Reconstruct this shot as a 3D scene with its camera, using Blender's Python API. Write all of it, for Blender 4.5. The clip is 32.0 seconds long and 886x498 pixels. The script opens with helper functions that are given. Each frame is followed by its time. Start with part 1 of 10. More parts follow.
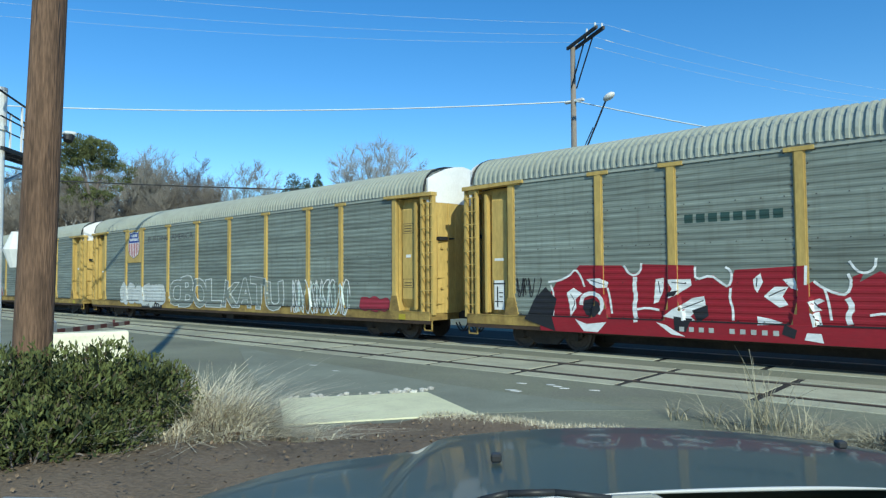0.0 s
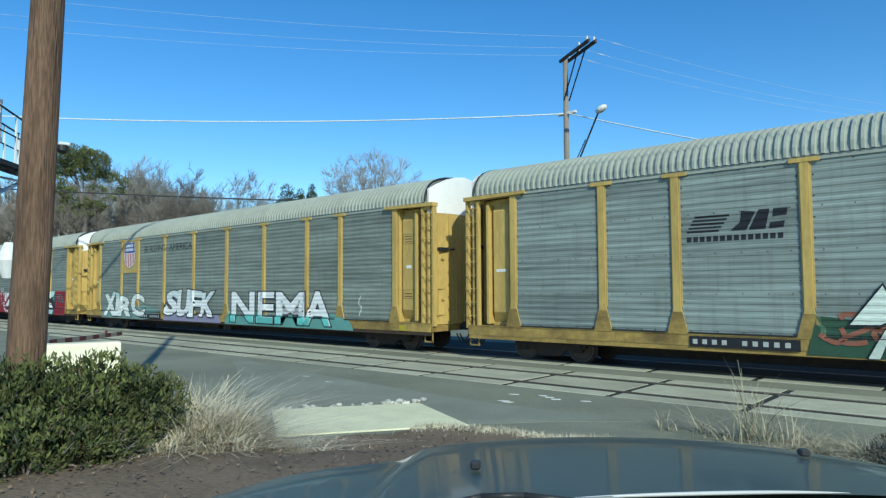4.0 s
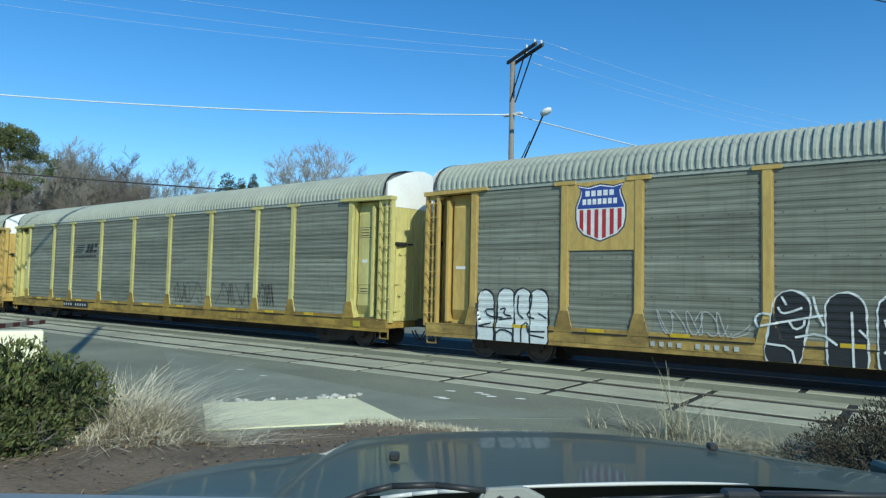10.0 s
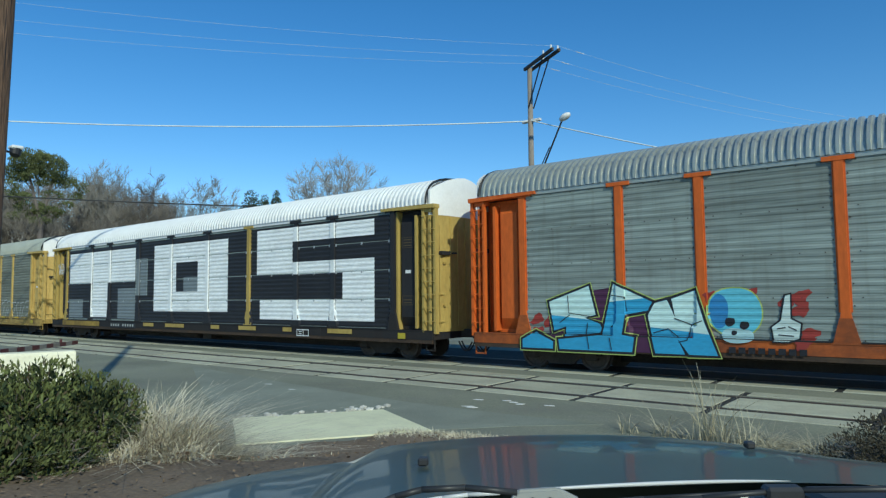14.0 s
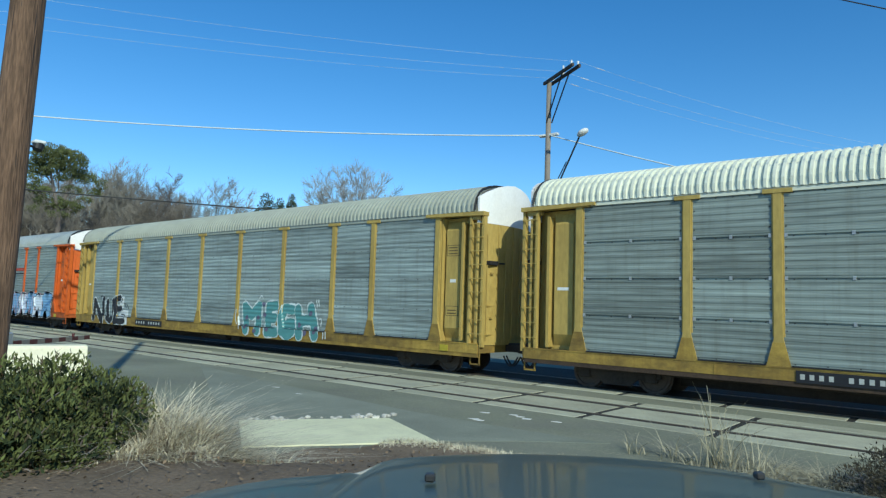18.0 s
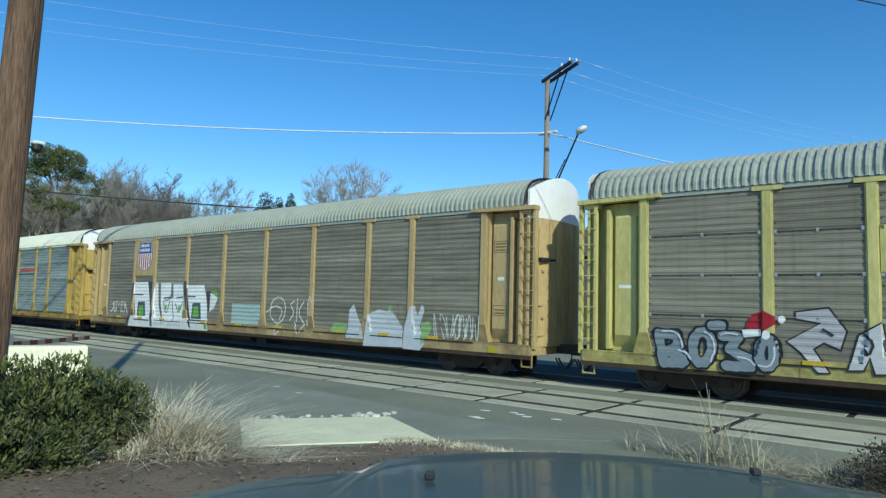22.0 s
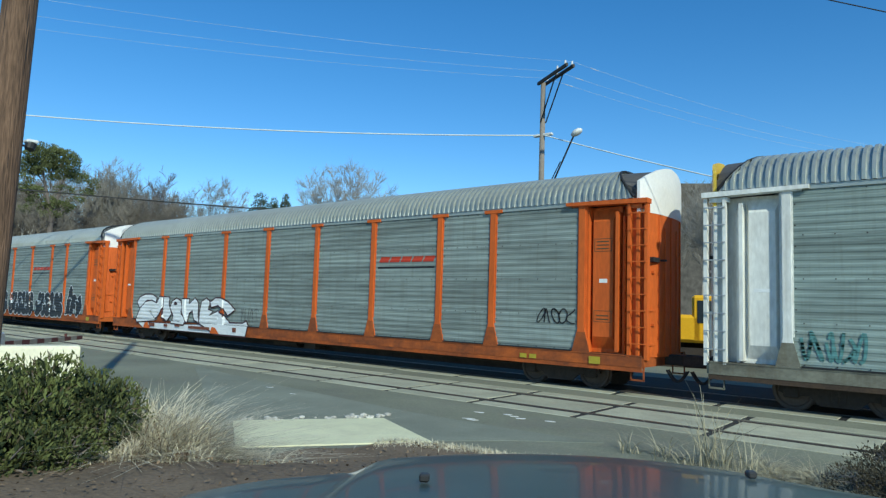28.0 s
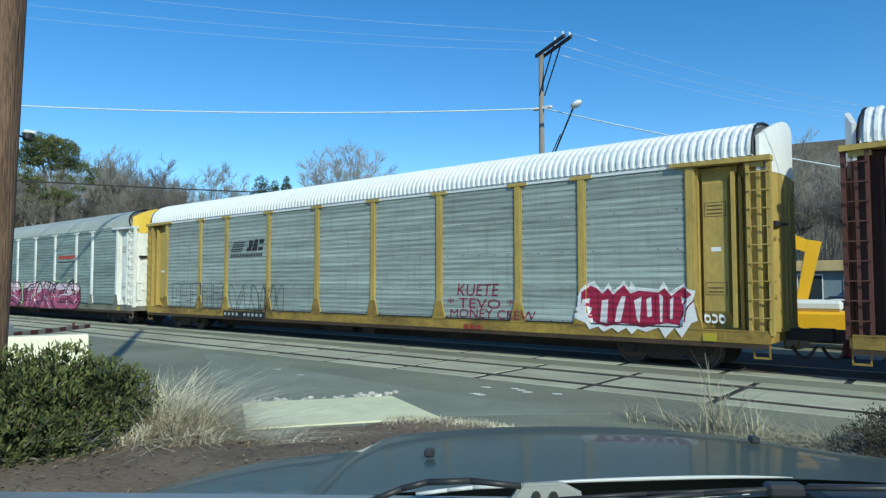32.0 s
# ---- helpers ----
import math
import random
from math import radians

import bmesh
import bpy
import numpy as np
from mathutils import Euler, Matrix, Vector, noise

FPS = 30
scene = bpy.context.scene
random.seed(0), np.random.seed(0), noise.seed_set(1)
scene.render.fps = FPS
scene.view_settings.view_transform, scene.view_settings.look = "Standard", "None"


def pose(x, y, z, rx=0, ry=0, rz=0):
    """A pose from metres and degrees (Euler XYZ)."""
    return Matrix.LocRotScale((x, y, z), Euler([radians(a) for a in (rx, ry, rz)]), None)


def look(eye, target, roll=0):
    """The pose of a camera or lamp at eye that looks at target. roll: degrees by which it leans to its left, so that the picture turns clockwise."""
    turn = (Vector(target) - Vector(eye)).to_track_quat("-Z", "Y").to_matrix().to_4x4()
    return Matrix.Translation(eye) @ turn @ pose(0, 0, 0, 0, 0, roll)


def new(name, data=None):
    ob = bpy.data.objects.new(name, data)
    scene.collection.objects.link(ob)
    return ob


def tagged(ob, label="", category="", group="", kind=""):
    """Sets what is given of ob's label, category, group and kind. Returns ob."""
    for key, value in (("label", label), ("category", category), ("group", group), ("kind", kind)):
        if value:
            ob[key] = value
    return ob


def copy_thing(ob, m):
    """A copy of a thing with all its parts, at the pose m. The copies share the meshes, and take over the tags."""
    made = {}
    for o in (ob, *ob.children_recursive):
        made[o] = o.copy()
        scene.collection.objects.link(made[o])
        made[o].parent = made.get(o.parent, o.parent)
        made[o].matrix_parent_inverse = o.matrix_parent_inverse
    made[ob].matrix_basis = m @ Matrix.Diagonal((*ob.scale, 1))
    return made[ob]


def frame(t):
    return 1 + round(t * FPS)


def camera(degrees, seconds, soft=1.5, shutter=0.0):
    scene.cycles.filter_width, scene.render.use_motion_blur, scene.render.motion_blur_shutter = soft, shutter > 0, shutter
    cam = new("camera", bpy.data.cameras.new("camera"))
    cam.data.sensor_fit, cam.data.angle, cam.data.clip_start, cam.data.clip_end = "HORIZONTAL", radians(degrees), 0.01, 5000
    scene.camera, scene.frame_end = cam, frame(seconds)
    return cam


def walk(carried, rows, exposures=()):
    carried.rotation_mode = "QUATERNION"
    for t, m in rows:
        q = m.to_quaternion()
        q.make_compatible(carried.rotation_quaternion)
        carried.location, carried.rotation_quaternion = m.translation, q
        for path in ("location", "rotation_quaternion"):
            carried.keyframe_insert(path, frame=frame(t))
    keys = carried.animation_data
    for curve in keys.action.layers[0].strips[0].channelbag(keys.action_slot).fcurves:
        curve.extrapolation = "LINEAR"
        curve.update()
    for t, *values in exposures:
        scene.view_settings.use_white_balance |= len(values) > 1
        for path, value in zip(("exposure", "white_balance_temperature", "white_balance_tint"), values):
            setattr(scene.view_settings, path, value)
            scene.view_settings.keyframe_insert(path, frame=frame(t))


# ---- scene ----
cam = camera(67.2, 32.0, soft=1.3)
PATH = [
    (0, look((-0.093, 0.022, 2.023), (-6.723, 7.495, 2.476), -0.39)),
    (0.5, look((-0.095, 0.028, 2.024), (-6.721, 7.505, 2.473), -0.44)),
    (1, look((-0.099, 0.027, 2.025), (-6.723, 7.504, 2.478), 0.10)),
    (1.5, look((-0.094, 0.030, 2.023), (-6.712, 7.512, 2.492), 0.33)),
    (2, look((-0.096, 0.032, 2.025), (-6.717, 7.511, 2.500), 0.93)),
    (2.5, look((-0.079, 0.024, 2.037), (-6.657, 7.544, 2.447), 0.88)),
    (3, look((-0.046, 0.004, 2.053), (-6.598, 7.522, 2.795), 1.40)),
    (3.5, look((-0.015, -0.030, 2.027), (-6.612, 7.456, 2.691), 0.42)),
    (4, look((-0.013, -0.028, 2.037), (-6.569, 7.498, 2.647), -0.33)),
    (4.5, look((-0.004, 0.018, 2.047), (-5.920, 8.072, 2.415), 0.02)),
    (6.5, look((-0.004, -0.014, 2.038), (-6.422, 7.643, 2.456), 1.05)),
    (7, look((-0.007, -0.004, 2.024), (-6.465, 7.605, 2.650), 2.04)),
    (7.5, look((-0.015, 0.002, 2.025), (-6.458, 7.603, 2.870), 3.31)),
    (8, look((-0.016, 0.005, 2.012), (-6.411, 7.624, 3.045), 3.56)),
    (8.5, look((-0.008, 0.004, 2.017), (-6.363, 7.637, 3.175), 3.87)),
    (9, look((0.006, 0.009, 2.031), (-6.231, 7.785, 2.814), 3.48)),
    (9.5, look((0.009, 0.010, 2.018), (-5.942, 8.026, 2.583), 1.91)),
    (10, look((0.018, -0.002, 2.026), (-5.875, 8.057, 2.593), 1.23)),
    (10.5, look((0.023, 0.003, 2.022), (-5.836, 8.085, 2.621), 0.13)),
    (11, look((0.023, 0.001, 2.026), (-5.867, 8.057, 2.649), -0.97)),
    (11.5, look((0.019, 0.000, 2.025), (-5.928, 8.014, 2.666), -1.41)),
    (12, look((0.022, 0.002, 2.025), (-5.991, 7.966, 2.673), -1.48)),
    (12.5, look((0.025, -0.006, 2.037), (-6.047, 7.913, 2.688), -1.16)),
    (13, look((0.018, -0.001, 2.029), (-6.094, 7.886, 2.693), -1.13)),
    (13.5, look((0.012, -0.003, 2.026), (-6.128, 7.861, 2.709), -0.95)),
    (14, look((0.008, 0.015, 2.007), (-6.157, 7.857, 2.718), -0.58)),
    (14.5, look((0.006, -0.004, 2.023), (-6.175, 7.822, 2.757), 0.04)),
    (16.5, look((0.003, -0.009, 2.037), (-6.275, 7.731, 2.858), 1.61)),
    (17, look((0.015, -0.006, 2.025), (-6.283, 7.715, 2.867), 1.61)),
    (17.5, look((0.014, 0.002, 2.013), (-6.291, 7.716, 2.870), 1.74)),
    (18, look((0.007, 0.003, 2.022), (-6.297, 7.718, 2.879), 1.87)),
    (18.5, look((0.016, -0.005, 2.024), (-6.290, 7.710, 2.877), 1.75)),
    (19, look((0.019, -0.011, 2.027), (-6.281, 7.707, 2.880), 1.57)),
    (19.5, look((0.009, -0.000, 2.026), (-6.291, 7.720, 2.873), 1.75)),
    (20, look((0.016, -0.006, 2.026), (-6.281, 7.716, 2.877), 1.75)),
    (20.5, look((0.015, -0.007, 2.021), (-6.280, 7.716, 2.876), 1.74)),
    (21, look((0.016, -0.005, 2.027), (-6.276, 7.721, 2.871), 1.58)),
    (21.5, look((0.019, -0.004, 2.017), (-6.275, 7.721, 2.856), 1.54)),
    (22, look((0.020, -0.009, 2.027), (-6.278, 7.714, 2.856), 1.52)),
    (22.5, look((0.019, -0.005, 2.025), (-6.276, 7.721, 2.846), 1.56)),
    (23, look((0.018, -0.009, 2.024), (-6.277, 7.717, 2.847), 1.56)),
    (23.5, look((0.006, -0.006, 2.024), (-6.280, 7.727, 2.852), 1.61)),
    (24, look((0.021, -0.016, 2.026), (-6.264, 7.718, 2.857), 1.70)),
    (24.5, look((0.011, 0.003, 2.016), (-6.272, 7.737, 2.858), 1.57)),
    (26.5, look((0.014, -0.003, 2.014), (-6.258, 7.736, 2.889), 1.49)),
    (27, look((0.014, -0.003, 2.024), (-6.258, 7.737, 2.895), 1.42)),
    (27.5, look((0.013, 0.003, 2.027), (-6.256, 7.744, 2.906), 1.53)),
    (28, look((0.011, -0.002, 2.024), (-6.226, 7.768, 2.880), 1.82)),
    (28.5, look((0.011, 0.011, 2.021), (-6.194, 7.816, 2.789), -0.69)),
    (29, look((0.024, 0.006, 2.027), (-6.200, 7.809, 2.644), -1.04)),
    (29.5, look((0.023, 0.009, 2.025), (-6.232, 7.795, 2.531), -1.21)),
    (30, look((0.027, -0.002, 2.028), (-6.252, 7.769, 2.458), -1.06)),
    (30.5, look((0.024, -0.000, 2.025), (-6.269, 7.762, 2.421), -0.95)),
    (31, look((0.021, 0.002, 2.026), (-6.287, 7.750, 2.433), -0.54)),
    (31.5, look((0.030, -0.000, 2.027), (-6.265, 7.756, 2.493), -0.12)),
    (32, look((0.019, 0.007, 2.023), (-6.263, 7.770, 2.539), -0.06)),
]
walk(cam, PATH, [(0, 0.10, 6060, 4), (4, 0.08, 6060, 4), (8, -0.02, 6060, 4), (9, -0.04, 6060, 4), (11, 0.09, 6060, 4), (12, 0.06, 6060, 4), (13, -0.18, 6060, 4), (14, -0.22, 6060, 4), (17, -0.05, 6060, 4), (24, -0.02, 6060, 4), (28, -0.05, 6060, 4), (32, 0.02, 6060, 4)])

# ---------------------------------------------------------------- sky and sun
SUN_AZ = radians(-29.3)      # measured from +x towards +y
SUN_EL = radians(34)
world = bpy.data.worlds.new("sky")
scene.world = world
world.use_nodes = True
wn, wl = world.node_tree.nodes, world.node_tree.links
sky = wn.new("ShaderNodeTexSky")
sky.sky_type = "NISHITA"
sky.sun_disc = False
sky.sun_elevation = SUN_EL
sky.sun_rotation = radians(90) - SUN_AZ
sky.altitude = 300
sky.air_density = 1.0
sky.dust_density = 0.05
sky.ozone_density = 3.0
wn["Background"].inputs["Strength"].default_value = 0.15
tint = wn.new("ShaderNodeHueSaturation")
tint.inputs["Saturation"].default_value = 1.30
wl.new(sky.outputs["Color"], tint.inputs["Color"])
wl.new(tint.outputs["Color"], wn["Background"].inputs["Color"])
sun_data = bpy.data.lights.new("sun", "SUN")
sun_data.energy = 3.75
sun_data.angle = radians(0.5)
sun_data.color = (0.97, 0.95, 0.76)
sun = new("sun", sun_data)
sun_dir = Vector((math.cos(SUN_EL) * math.cos(SUN_AZ), math.cos(SUN_EL) * math.sin(SUN_AZ), math.sin(SUN_EL)))
sun.matrix_basis = look(sun_dir * 60, (0, 0, 0))


# ---------------------------------------------------------------- materials
def surface(name, color, rough=0.6, metal=0.0, vary=0.18, big=0.6, fine=14.0, bump=0.15, stretch=(1, 1, 1), dirt=None, dirt_amount=0.5,
            spec=0.4, per_object=True, tone=0.0, streak=0.0, dirt_from=0.45):
    """A painted, weathered or earthy surface: two scales of variation, dirt and fine relief."""
    m = bpy.data.materials.new(name)
    m.use_nodes = True
    n, l = m.node_tree.nodes, m.node_tree.links
    b = n["Principled BSDF"]
    b.inputs["Roughness"].default_value = rough
    b.inputs["Metallic"].default_value = metal
    b.inputs["Specular IOR Level"].default_value = spec
    tc = n.new("ShaderNodeTexCoord")
    mp = n.new("ShaderNodeMapping")
    mp.inputs["Scale"].default_value = stretch
    l.new(tc.outputs["Object"], mp.inputs["Vector"])
    if per_object:
        oi = n.new("ShaderNodeObjectInfo")
        mul = n.new("ShaderNodeMath")
        mul.operation = "MULTIPLY"
        mul.inputs[1].default_value = 37.0
        l.new(oi.outputs["Random"], mul.inputs[0])
        l.new(mul.outputs[0], mp.inputs["Location"])
    n1, n2 = n.new("ShaderNodeTexNoise"), n.new("ShaderNodeTexNoise")
    n1.inputs["Scale"].default_value, n2.inputs["Scale"].default_value = big, fine
    n1.inputs["Detail"].default_value, n2.inputs["Detail"].default_value = 5, 4
    for k in (n1, n2):
        l.new(mp.outputs[0], k.inputs["Vector"])
    add = n.new("ShaderNodeMath")
    add.operation = "ADD"
    l.new(n1.outputs["Fac"], add.inputs[0])
    l.new(n2.outputs["Fac"], add.inputs[1])
    rng = n.new("ShaderNodeMapRange")
    rng.inputs["From Min"].default_value, rng.inputs["From Max"].default_value = 0.65, 1.35
    rng.inputs["To Min"].default_value, rng.inputs["To Max"].default_value = 1 - vary, 1 + vary
    l.new(add.outputs[0], rng.inputs["Value"])
    if tone:
        lift = n.new("ShaderNodeMapRange")
        lift.inputs["To Min"].default_value, lift.inputs["To Max"].default_value = -tone, tone
        l.new(oi.outputs["Random"], lift.inputs["Value"])
        raised = n.new("ShaderNodeMath")
        raised.operation = "ADD"
        l.new(rng.outputs[0], raised.inputs[0])
        l.new(lift.outputs[0], raised.inputs[1])
        rng = raised
    mx = n.new("ShaderNodeMix")
    mx.data_type, mx.blend_type = "RGBA", "MULTIPLY"
    mx.inputs["Factor"].default_value = 1.0
    mx.inputs["A"].default_value = (*color, 1)
    l.new(rng.outputs[0], mx.inputs["B"])
    last = mx.outputs["Result"]
    if dirt:
        n3 = n.new("ShaderNodeTexNoise")
        n3.inputs["Scale"].default_value, n3.inputs["Detail"].default_value, n3.inputs["Roughness"].default_value = big * 2.3, 8, 0.7
        l.new(mp.outputs[0], n3.inputs["Vector"])
        r3 = n.new("ShaderNodeMapRange")
        r3.inputs["From Min"].default_value, r3.inputs["From Max"].default_value = dirt_from, dirt_from + 0.30
        r3.inputs["To Min"].default_value, r3.inputs["To Max"].default_value = 0.0, dirt_amount
        l.new(n3.outputs["Fac"], r3.inputs["Value"])
        md = n.new("ShaderNodeMix")
        md.data_type = "RGBA"
        md.inputs["B"].default_value = (*dirt, 1)
        l.new(r3.outputs[0], md.inputs["Factor"])
        l.new(last, md.inputs["A"])
        last = md.outputs["Result"]
    if streak:
        down = n.new("ShaderNodeMapping")
        down.inputs["Scale"].default_value = (2.6, 1, 0.16)
        l.new(tc.outputs["Object"], down.inputs["Vector"])
        l.new(mul.outputs[0], down.inputs["Location"])
        n4 = n.new("ShaderNodeTexNoise")
        n4.inputs["Scale"].default_value, n4.inputs["Detail"].default_value, n4.inputs["Roughness"].default_value = 2.2, 6, 0.65
        l.new(down.outputs[0], n4.inputs["Vector"])
        r4 = n.new("ShaderNodeMapRange")
        r4.inputs["From Min"].default_value, r4.inputs["From Max"].default_value = 0.50, 0.72
        r4.inputs["To Min"].default_value, r4.inputs["To Max"].default_value = 0.0, streak
        l.new(n4.outputs["Fac"], r4.inputs["Value"])
        ms = n.new("ShaderNodeMix")
        ms.data_type = "RGBA"
        ms.inputs["B"].default_value = (color[0] * 0.42 + 0.02, color[1] * 0.36 + 0.012, color[2] * 0.30 + 0.008, 1)
        l.new(r4.outputs[0], ms.inputs["Factor"])
        l.new(last, ms.inputs["A"])
        last = ms.outputs["Result"]
    l.new(last, b.inputs["Base Color"])
    if bump:
        bp = n.new("ShaderNodeBump")
        bp.inputs["Strength"].default_value = bump
        bp.inputs["Distance"].default_value = 0.02
        l.new(n2.outputs["Fac"], bp.inputs["Height"])
        l.new(bp.outputs["Normal"], b.inputs["Normal"])
    return m


M = {}
M["asphalt"] = surface("asphalt", (0.205, 0.212, 0.152), 0.85, vary=0.34, big=0.35, fine=30, bump=0.3, dirt=(0.19, 0.18, 0.16), dirt_amount=0.5)
M["concrete"] = surface("concrete", (0.40, 0.395, 0.29), 0.85, vary=0.20, big=0.8, fine=30, bump=0.2, dirt=(0.24, 0.22, 0.18), dirt_amount=0.55, tone=0.14)
M["pad"] = surface("pale_concrete", (0.74, 0.72, 0.47), 0.85, vary=0.10, big=0.7, fine=30, bump=0.15, dirt=(0.36, 0.33, 0.25), dirt_amount=0.3)
M["rail"] = surface("rail_steel", (0.16, 0.13, 0.11), 0.45, 0.6, vary=0.2)
M["rubber"] = surface("flangeway_rubber", (0.03, 0.03, 0.03), 0.8)
M["soil"] = surface("bed_soil", (0.180, 0.132, 0.088), 0.95, vary=0.35, big=1.2, fine=25, bump=0.8, dirt=(0.19, 0.15, 0.10), dirt_amount=0.55)
M["far_ground"] = surface("winter_ground", (0.13, 0.10, 0.07), 0.95, vary=0.3, big=0.1, fine=3)
M["pole_wood"] = surface("weathered_pole_wood", (0.165, 0.098, 0.060), 0.85, vary=0.60, big=2.0, fine=16, bump=0.9, stretch=(4, 4, 0.4), dirt=(0.05, 0.03, 0.02), dirt_amount=0.75)
M["grey_wood"] = surface("grey_pole_wood", (0.22, 0.19, 0.16), 0.85, vary=0.3, stretch=(3, 3, 0.3))
M["galv"] = surface("galvanised_steel", (0.45, 0.46, 0.47), 0.5, 0.5, vary=0.15)
M["white"] = surface("white_paint", (0.75, 0.75, 0.72), 0.5, vary=0.08, dirt=(0.4, 0.38, 0.33), dirt_amount=0.3)
M["block"] = surface("white_painted_concrete", (0.82, 0.78, 0.58), 0.8, vary=0.1, dirt=(0.45, 0.4, 0.3), dirt_amount=0.35)
M["black"] = surface("black_paint", (0.02, 0.02, 0.022), 0.6)
M["under"] = surface("grimy_running_gear", (0.035, 0.028, 0.024), 0.8, vary=0.35, dirt=(0.10, 0.07, 0.05), dirt_amount=0.5)
M["wheel"] = surface("wheel_steel", (0.10, 0.075, 0.06), 0.6, 0.3, vary=0.3)
M["red"] = surface("red_paint", (0.42, 0.03, 0.025), 0.55)
M["cable"] = surface("cable", (0.03, 0.03, 0.03), 0.6, bump=0)
M["pale_cable"] = surface("pale_cable", (0.70, 0.74, 0.72), 0.5, 0.0, bump=0)
M["bark"] = surface("bark", (0.19, 0.165, 0.145), 0.9, vary=0.3, big=3, stretch=(2, 2, 0.3))
M["pale_bark"] = surface("pale_bark", (0.33, 0.30, 0.26), 0.9, vary=0.3, big=3, stretch=(2, 2, 0.3))
M["twig"] = surface("bare_twigs", (0.25, 0.235, 0.205), 0.9, vary=0.3)
M["red_twig"] = surface("reddish_twigs", (0.205, 0.182, 0.150), 0.9, vary=0.3)
M["pale_twig"] = surface("pale_grey_twigs", (0.29, 0.275, 0.245), 0.9, vary=0.3)
M["brown_grass"] = surface("brown_dead_grass", (0.24, 0.18, 0.12), 0.85, vary=0.4, big=3, fine=20, bump=0)
M["pine"] = surface("pine_needles", (0.125, 0.145, 0.055), 0.9, vary=0.45, big=0.5, fine=3, bump=0)
M["conifer"] = surface("dark_needles", (0.06, 0.085, 0.05), 0.9, vary=0.4, big=0.6, fine=3, bump=0)
M["bush"] = surface("bush_leaves", (0.112, 0.132, 0.040), 0.85, vary=0.65, big=2, fine=9, bump=0)
# Darker than the outer leaves: the bush's inner shade is put into this colour.
M["shaded_leaf"] = surface("shaded_inner_leaves", (0.030, 0.045, 0.016), 0.9, vary=0.4, big=2, fine=9, bump=0)
M["bush2"] = surface("brown_bush_leaves", (0.10, 0.08, 0.045), 0.7, vary=0.4, big=2, fine=9, bump=0)
M["bush3"] = surface("dark_brown_bush_leaves", (0.060, 0.052, 0.032), 0.8, vary=0.5, big=2, fine=9, bump=0)
M["straw"] = surface("dry_grass", (0.62, 0.56, 0.41), 0.8, vary=0.5, big=3, fine=20, bump=0)
M["dull_straw"] = surface("dull_straw", (0.40, 0.365, 0.25), 0.8, vary=0.4, big=3, fine=20, bump=0)
# Near-black because the shade under the train is painted into this colour.
M["ballast"] = surface("ballast_with_train_shade", (0.026, 0.023, 0.020), 0.9, vary=0.4, big=1.0, fine=20, bump=0.6, dirt=(0.045, 0.038, 0.03), dirt_amount=0.5)
M["stone"] = surface("pale_stone", (0.52, 0.50, 0.44), 0.85, vary=0.3, tone=0.25)


# ---------------------------------------------------------------- mesh helpers
def mesh_of(bm, name, material=None, smooth=False):
    me = bpy.data.meshes.new(name)
    bm.normal_update()
    bm.to_mesh(me)
    bm.free()
    if material:
        for mt in (material if isinstance(material, (list, tuple)) else [material]):
            me.materials.append(mt)
    if smooth:
        for p in me.polygons:
            p.use_smooth = True
    return me


def part(name, bm, material, parent, label="", m=None, smooth=False):
    """Links a bmesh, or a mesh that is shared, as one object under its thing."""
    me = bm if isinstance(bm, bpy.types.Mesh) else mesh_of(bm, name, material, smooth)
    ob = new(name, me)
    ob.parent = parent
    if m is not None:
        ob.matrix_basis = m
    if label:
        tagged(ob, label)
    return ob


def box(bm, x0, x1, y0, y1, z0, z1, bevel=0.0):
    r = bmesh.ops.create_cube(bm, size=1.0, matrix=Matrix.Translation(((x0 + x1) / 2, (y0 + y1) / 2, (z0 + z1) / 2)) @ Matrix.Diagonal((x1 - x0, y1 - y0, z1 - z0, 1)))
    if bevel:
        ed = list({e for v in r["verts"] for e in v.link_edges})
        bmesh.ops.bevel(bm, geom=ed, offset=bevel, segments=1, affect="EDGES")
    return bm


def boxes(*rows, bevel=0.0):
    bm = bmesh.new()
    for r in rows:
        box(bm, *r, bevel=bevel)
    return bm


def prism(bm, pts, axis, a, b):
    """A solid from an outline in the plane across `axis`."""
    def at(p, q):
        return (q, p[0], p[1]) if axis == "x" else (p[0], q, p[1]) if axis == "y" else (p[0], p[1], q)
    lo, hi = [bm.verts.new(at(p, a)) for p in pts], [bm.verts.new(at(p, b)) for p in pts]
    n = len(pts)
    fs = [bm.faces.new(lo), bm.faces.new(hi[::-1])]
    for i in range(n):
        fs.append(bm.faces.new((lo[i], hi[i], hi[(i + 1) % n], lo[(i + 1) % n])))
    bmesh.ops.recalc_face_normals(bm, faces=fs)
    return bm


def tube(bm, a, b, r0, r1=None, n=8, cap=True):
    a, b = Vector(a), Vector(b)
    r1 = r0 if r1 is None else r1
    d = (b - a).normalized()
    u = d.orthogonal().normalized()
    v = d.cross(u)
    ra = [bm.verts.new(a + r0 * (math.cos(t) * u + math.sin(t) * v)) for t in [2 * math.pi * i / n for i in range(n)]]
    rb = [bm.verts.new(b + r1 * (math.cos(t) * u + math.sin(t) * v)) for t in [2 * math.pi * i / n for i in range(n)]]
    for i in range(n):
        bm.faces.new((ra[i], ra[(i + 1) % n], rb[(i + 1) % n], rb[i]))
    if cap:
        bm.faces.new(ra[::-1])
        bm.faces.new(rb)
    return bm


def tubes(*rows, n=6):
    bm = bmesh.new()
    for r in rows:
        tube(bm, *r, n=n)
    return bm


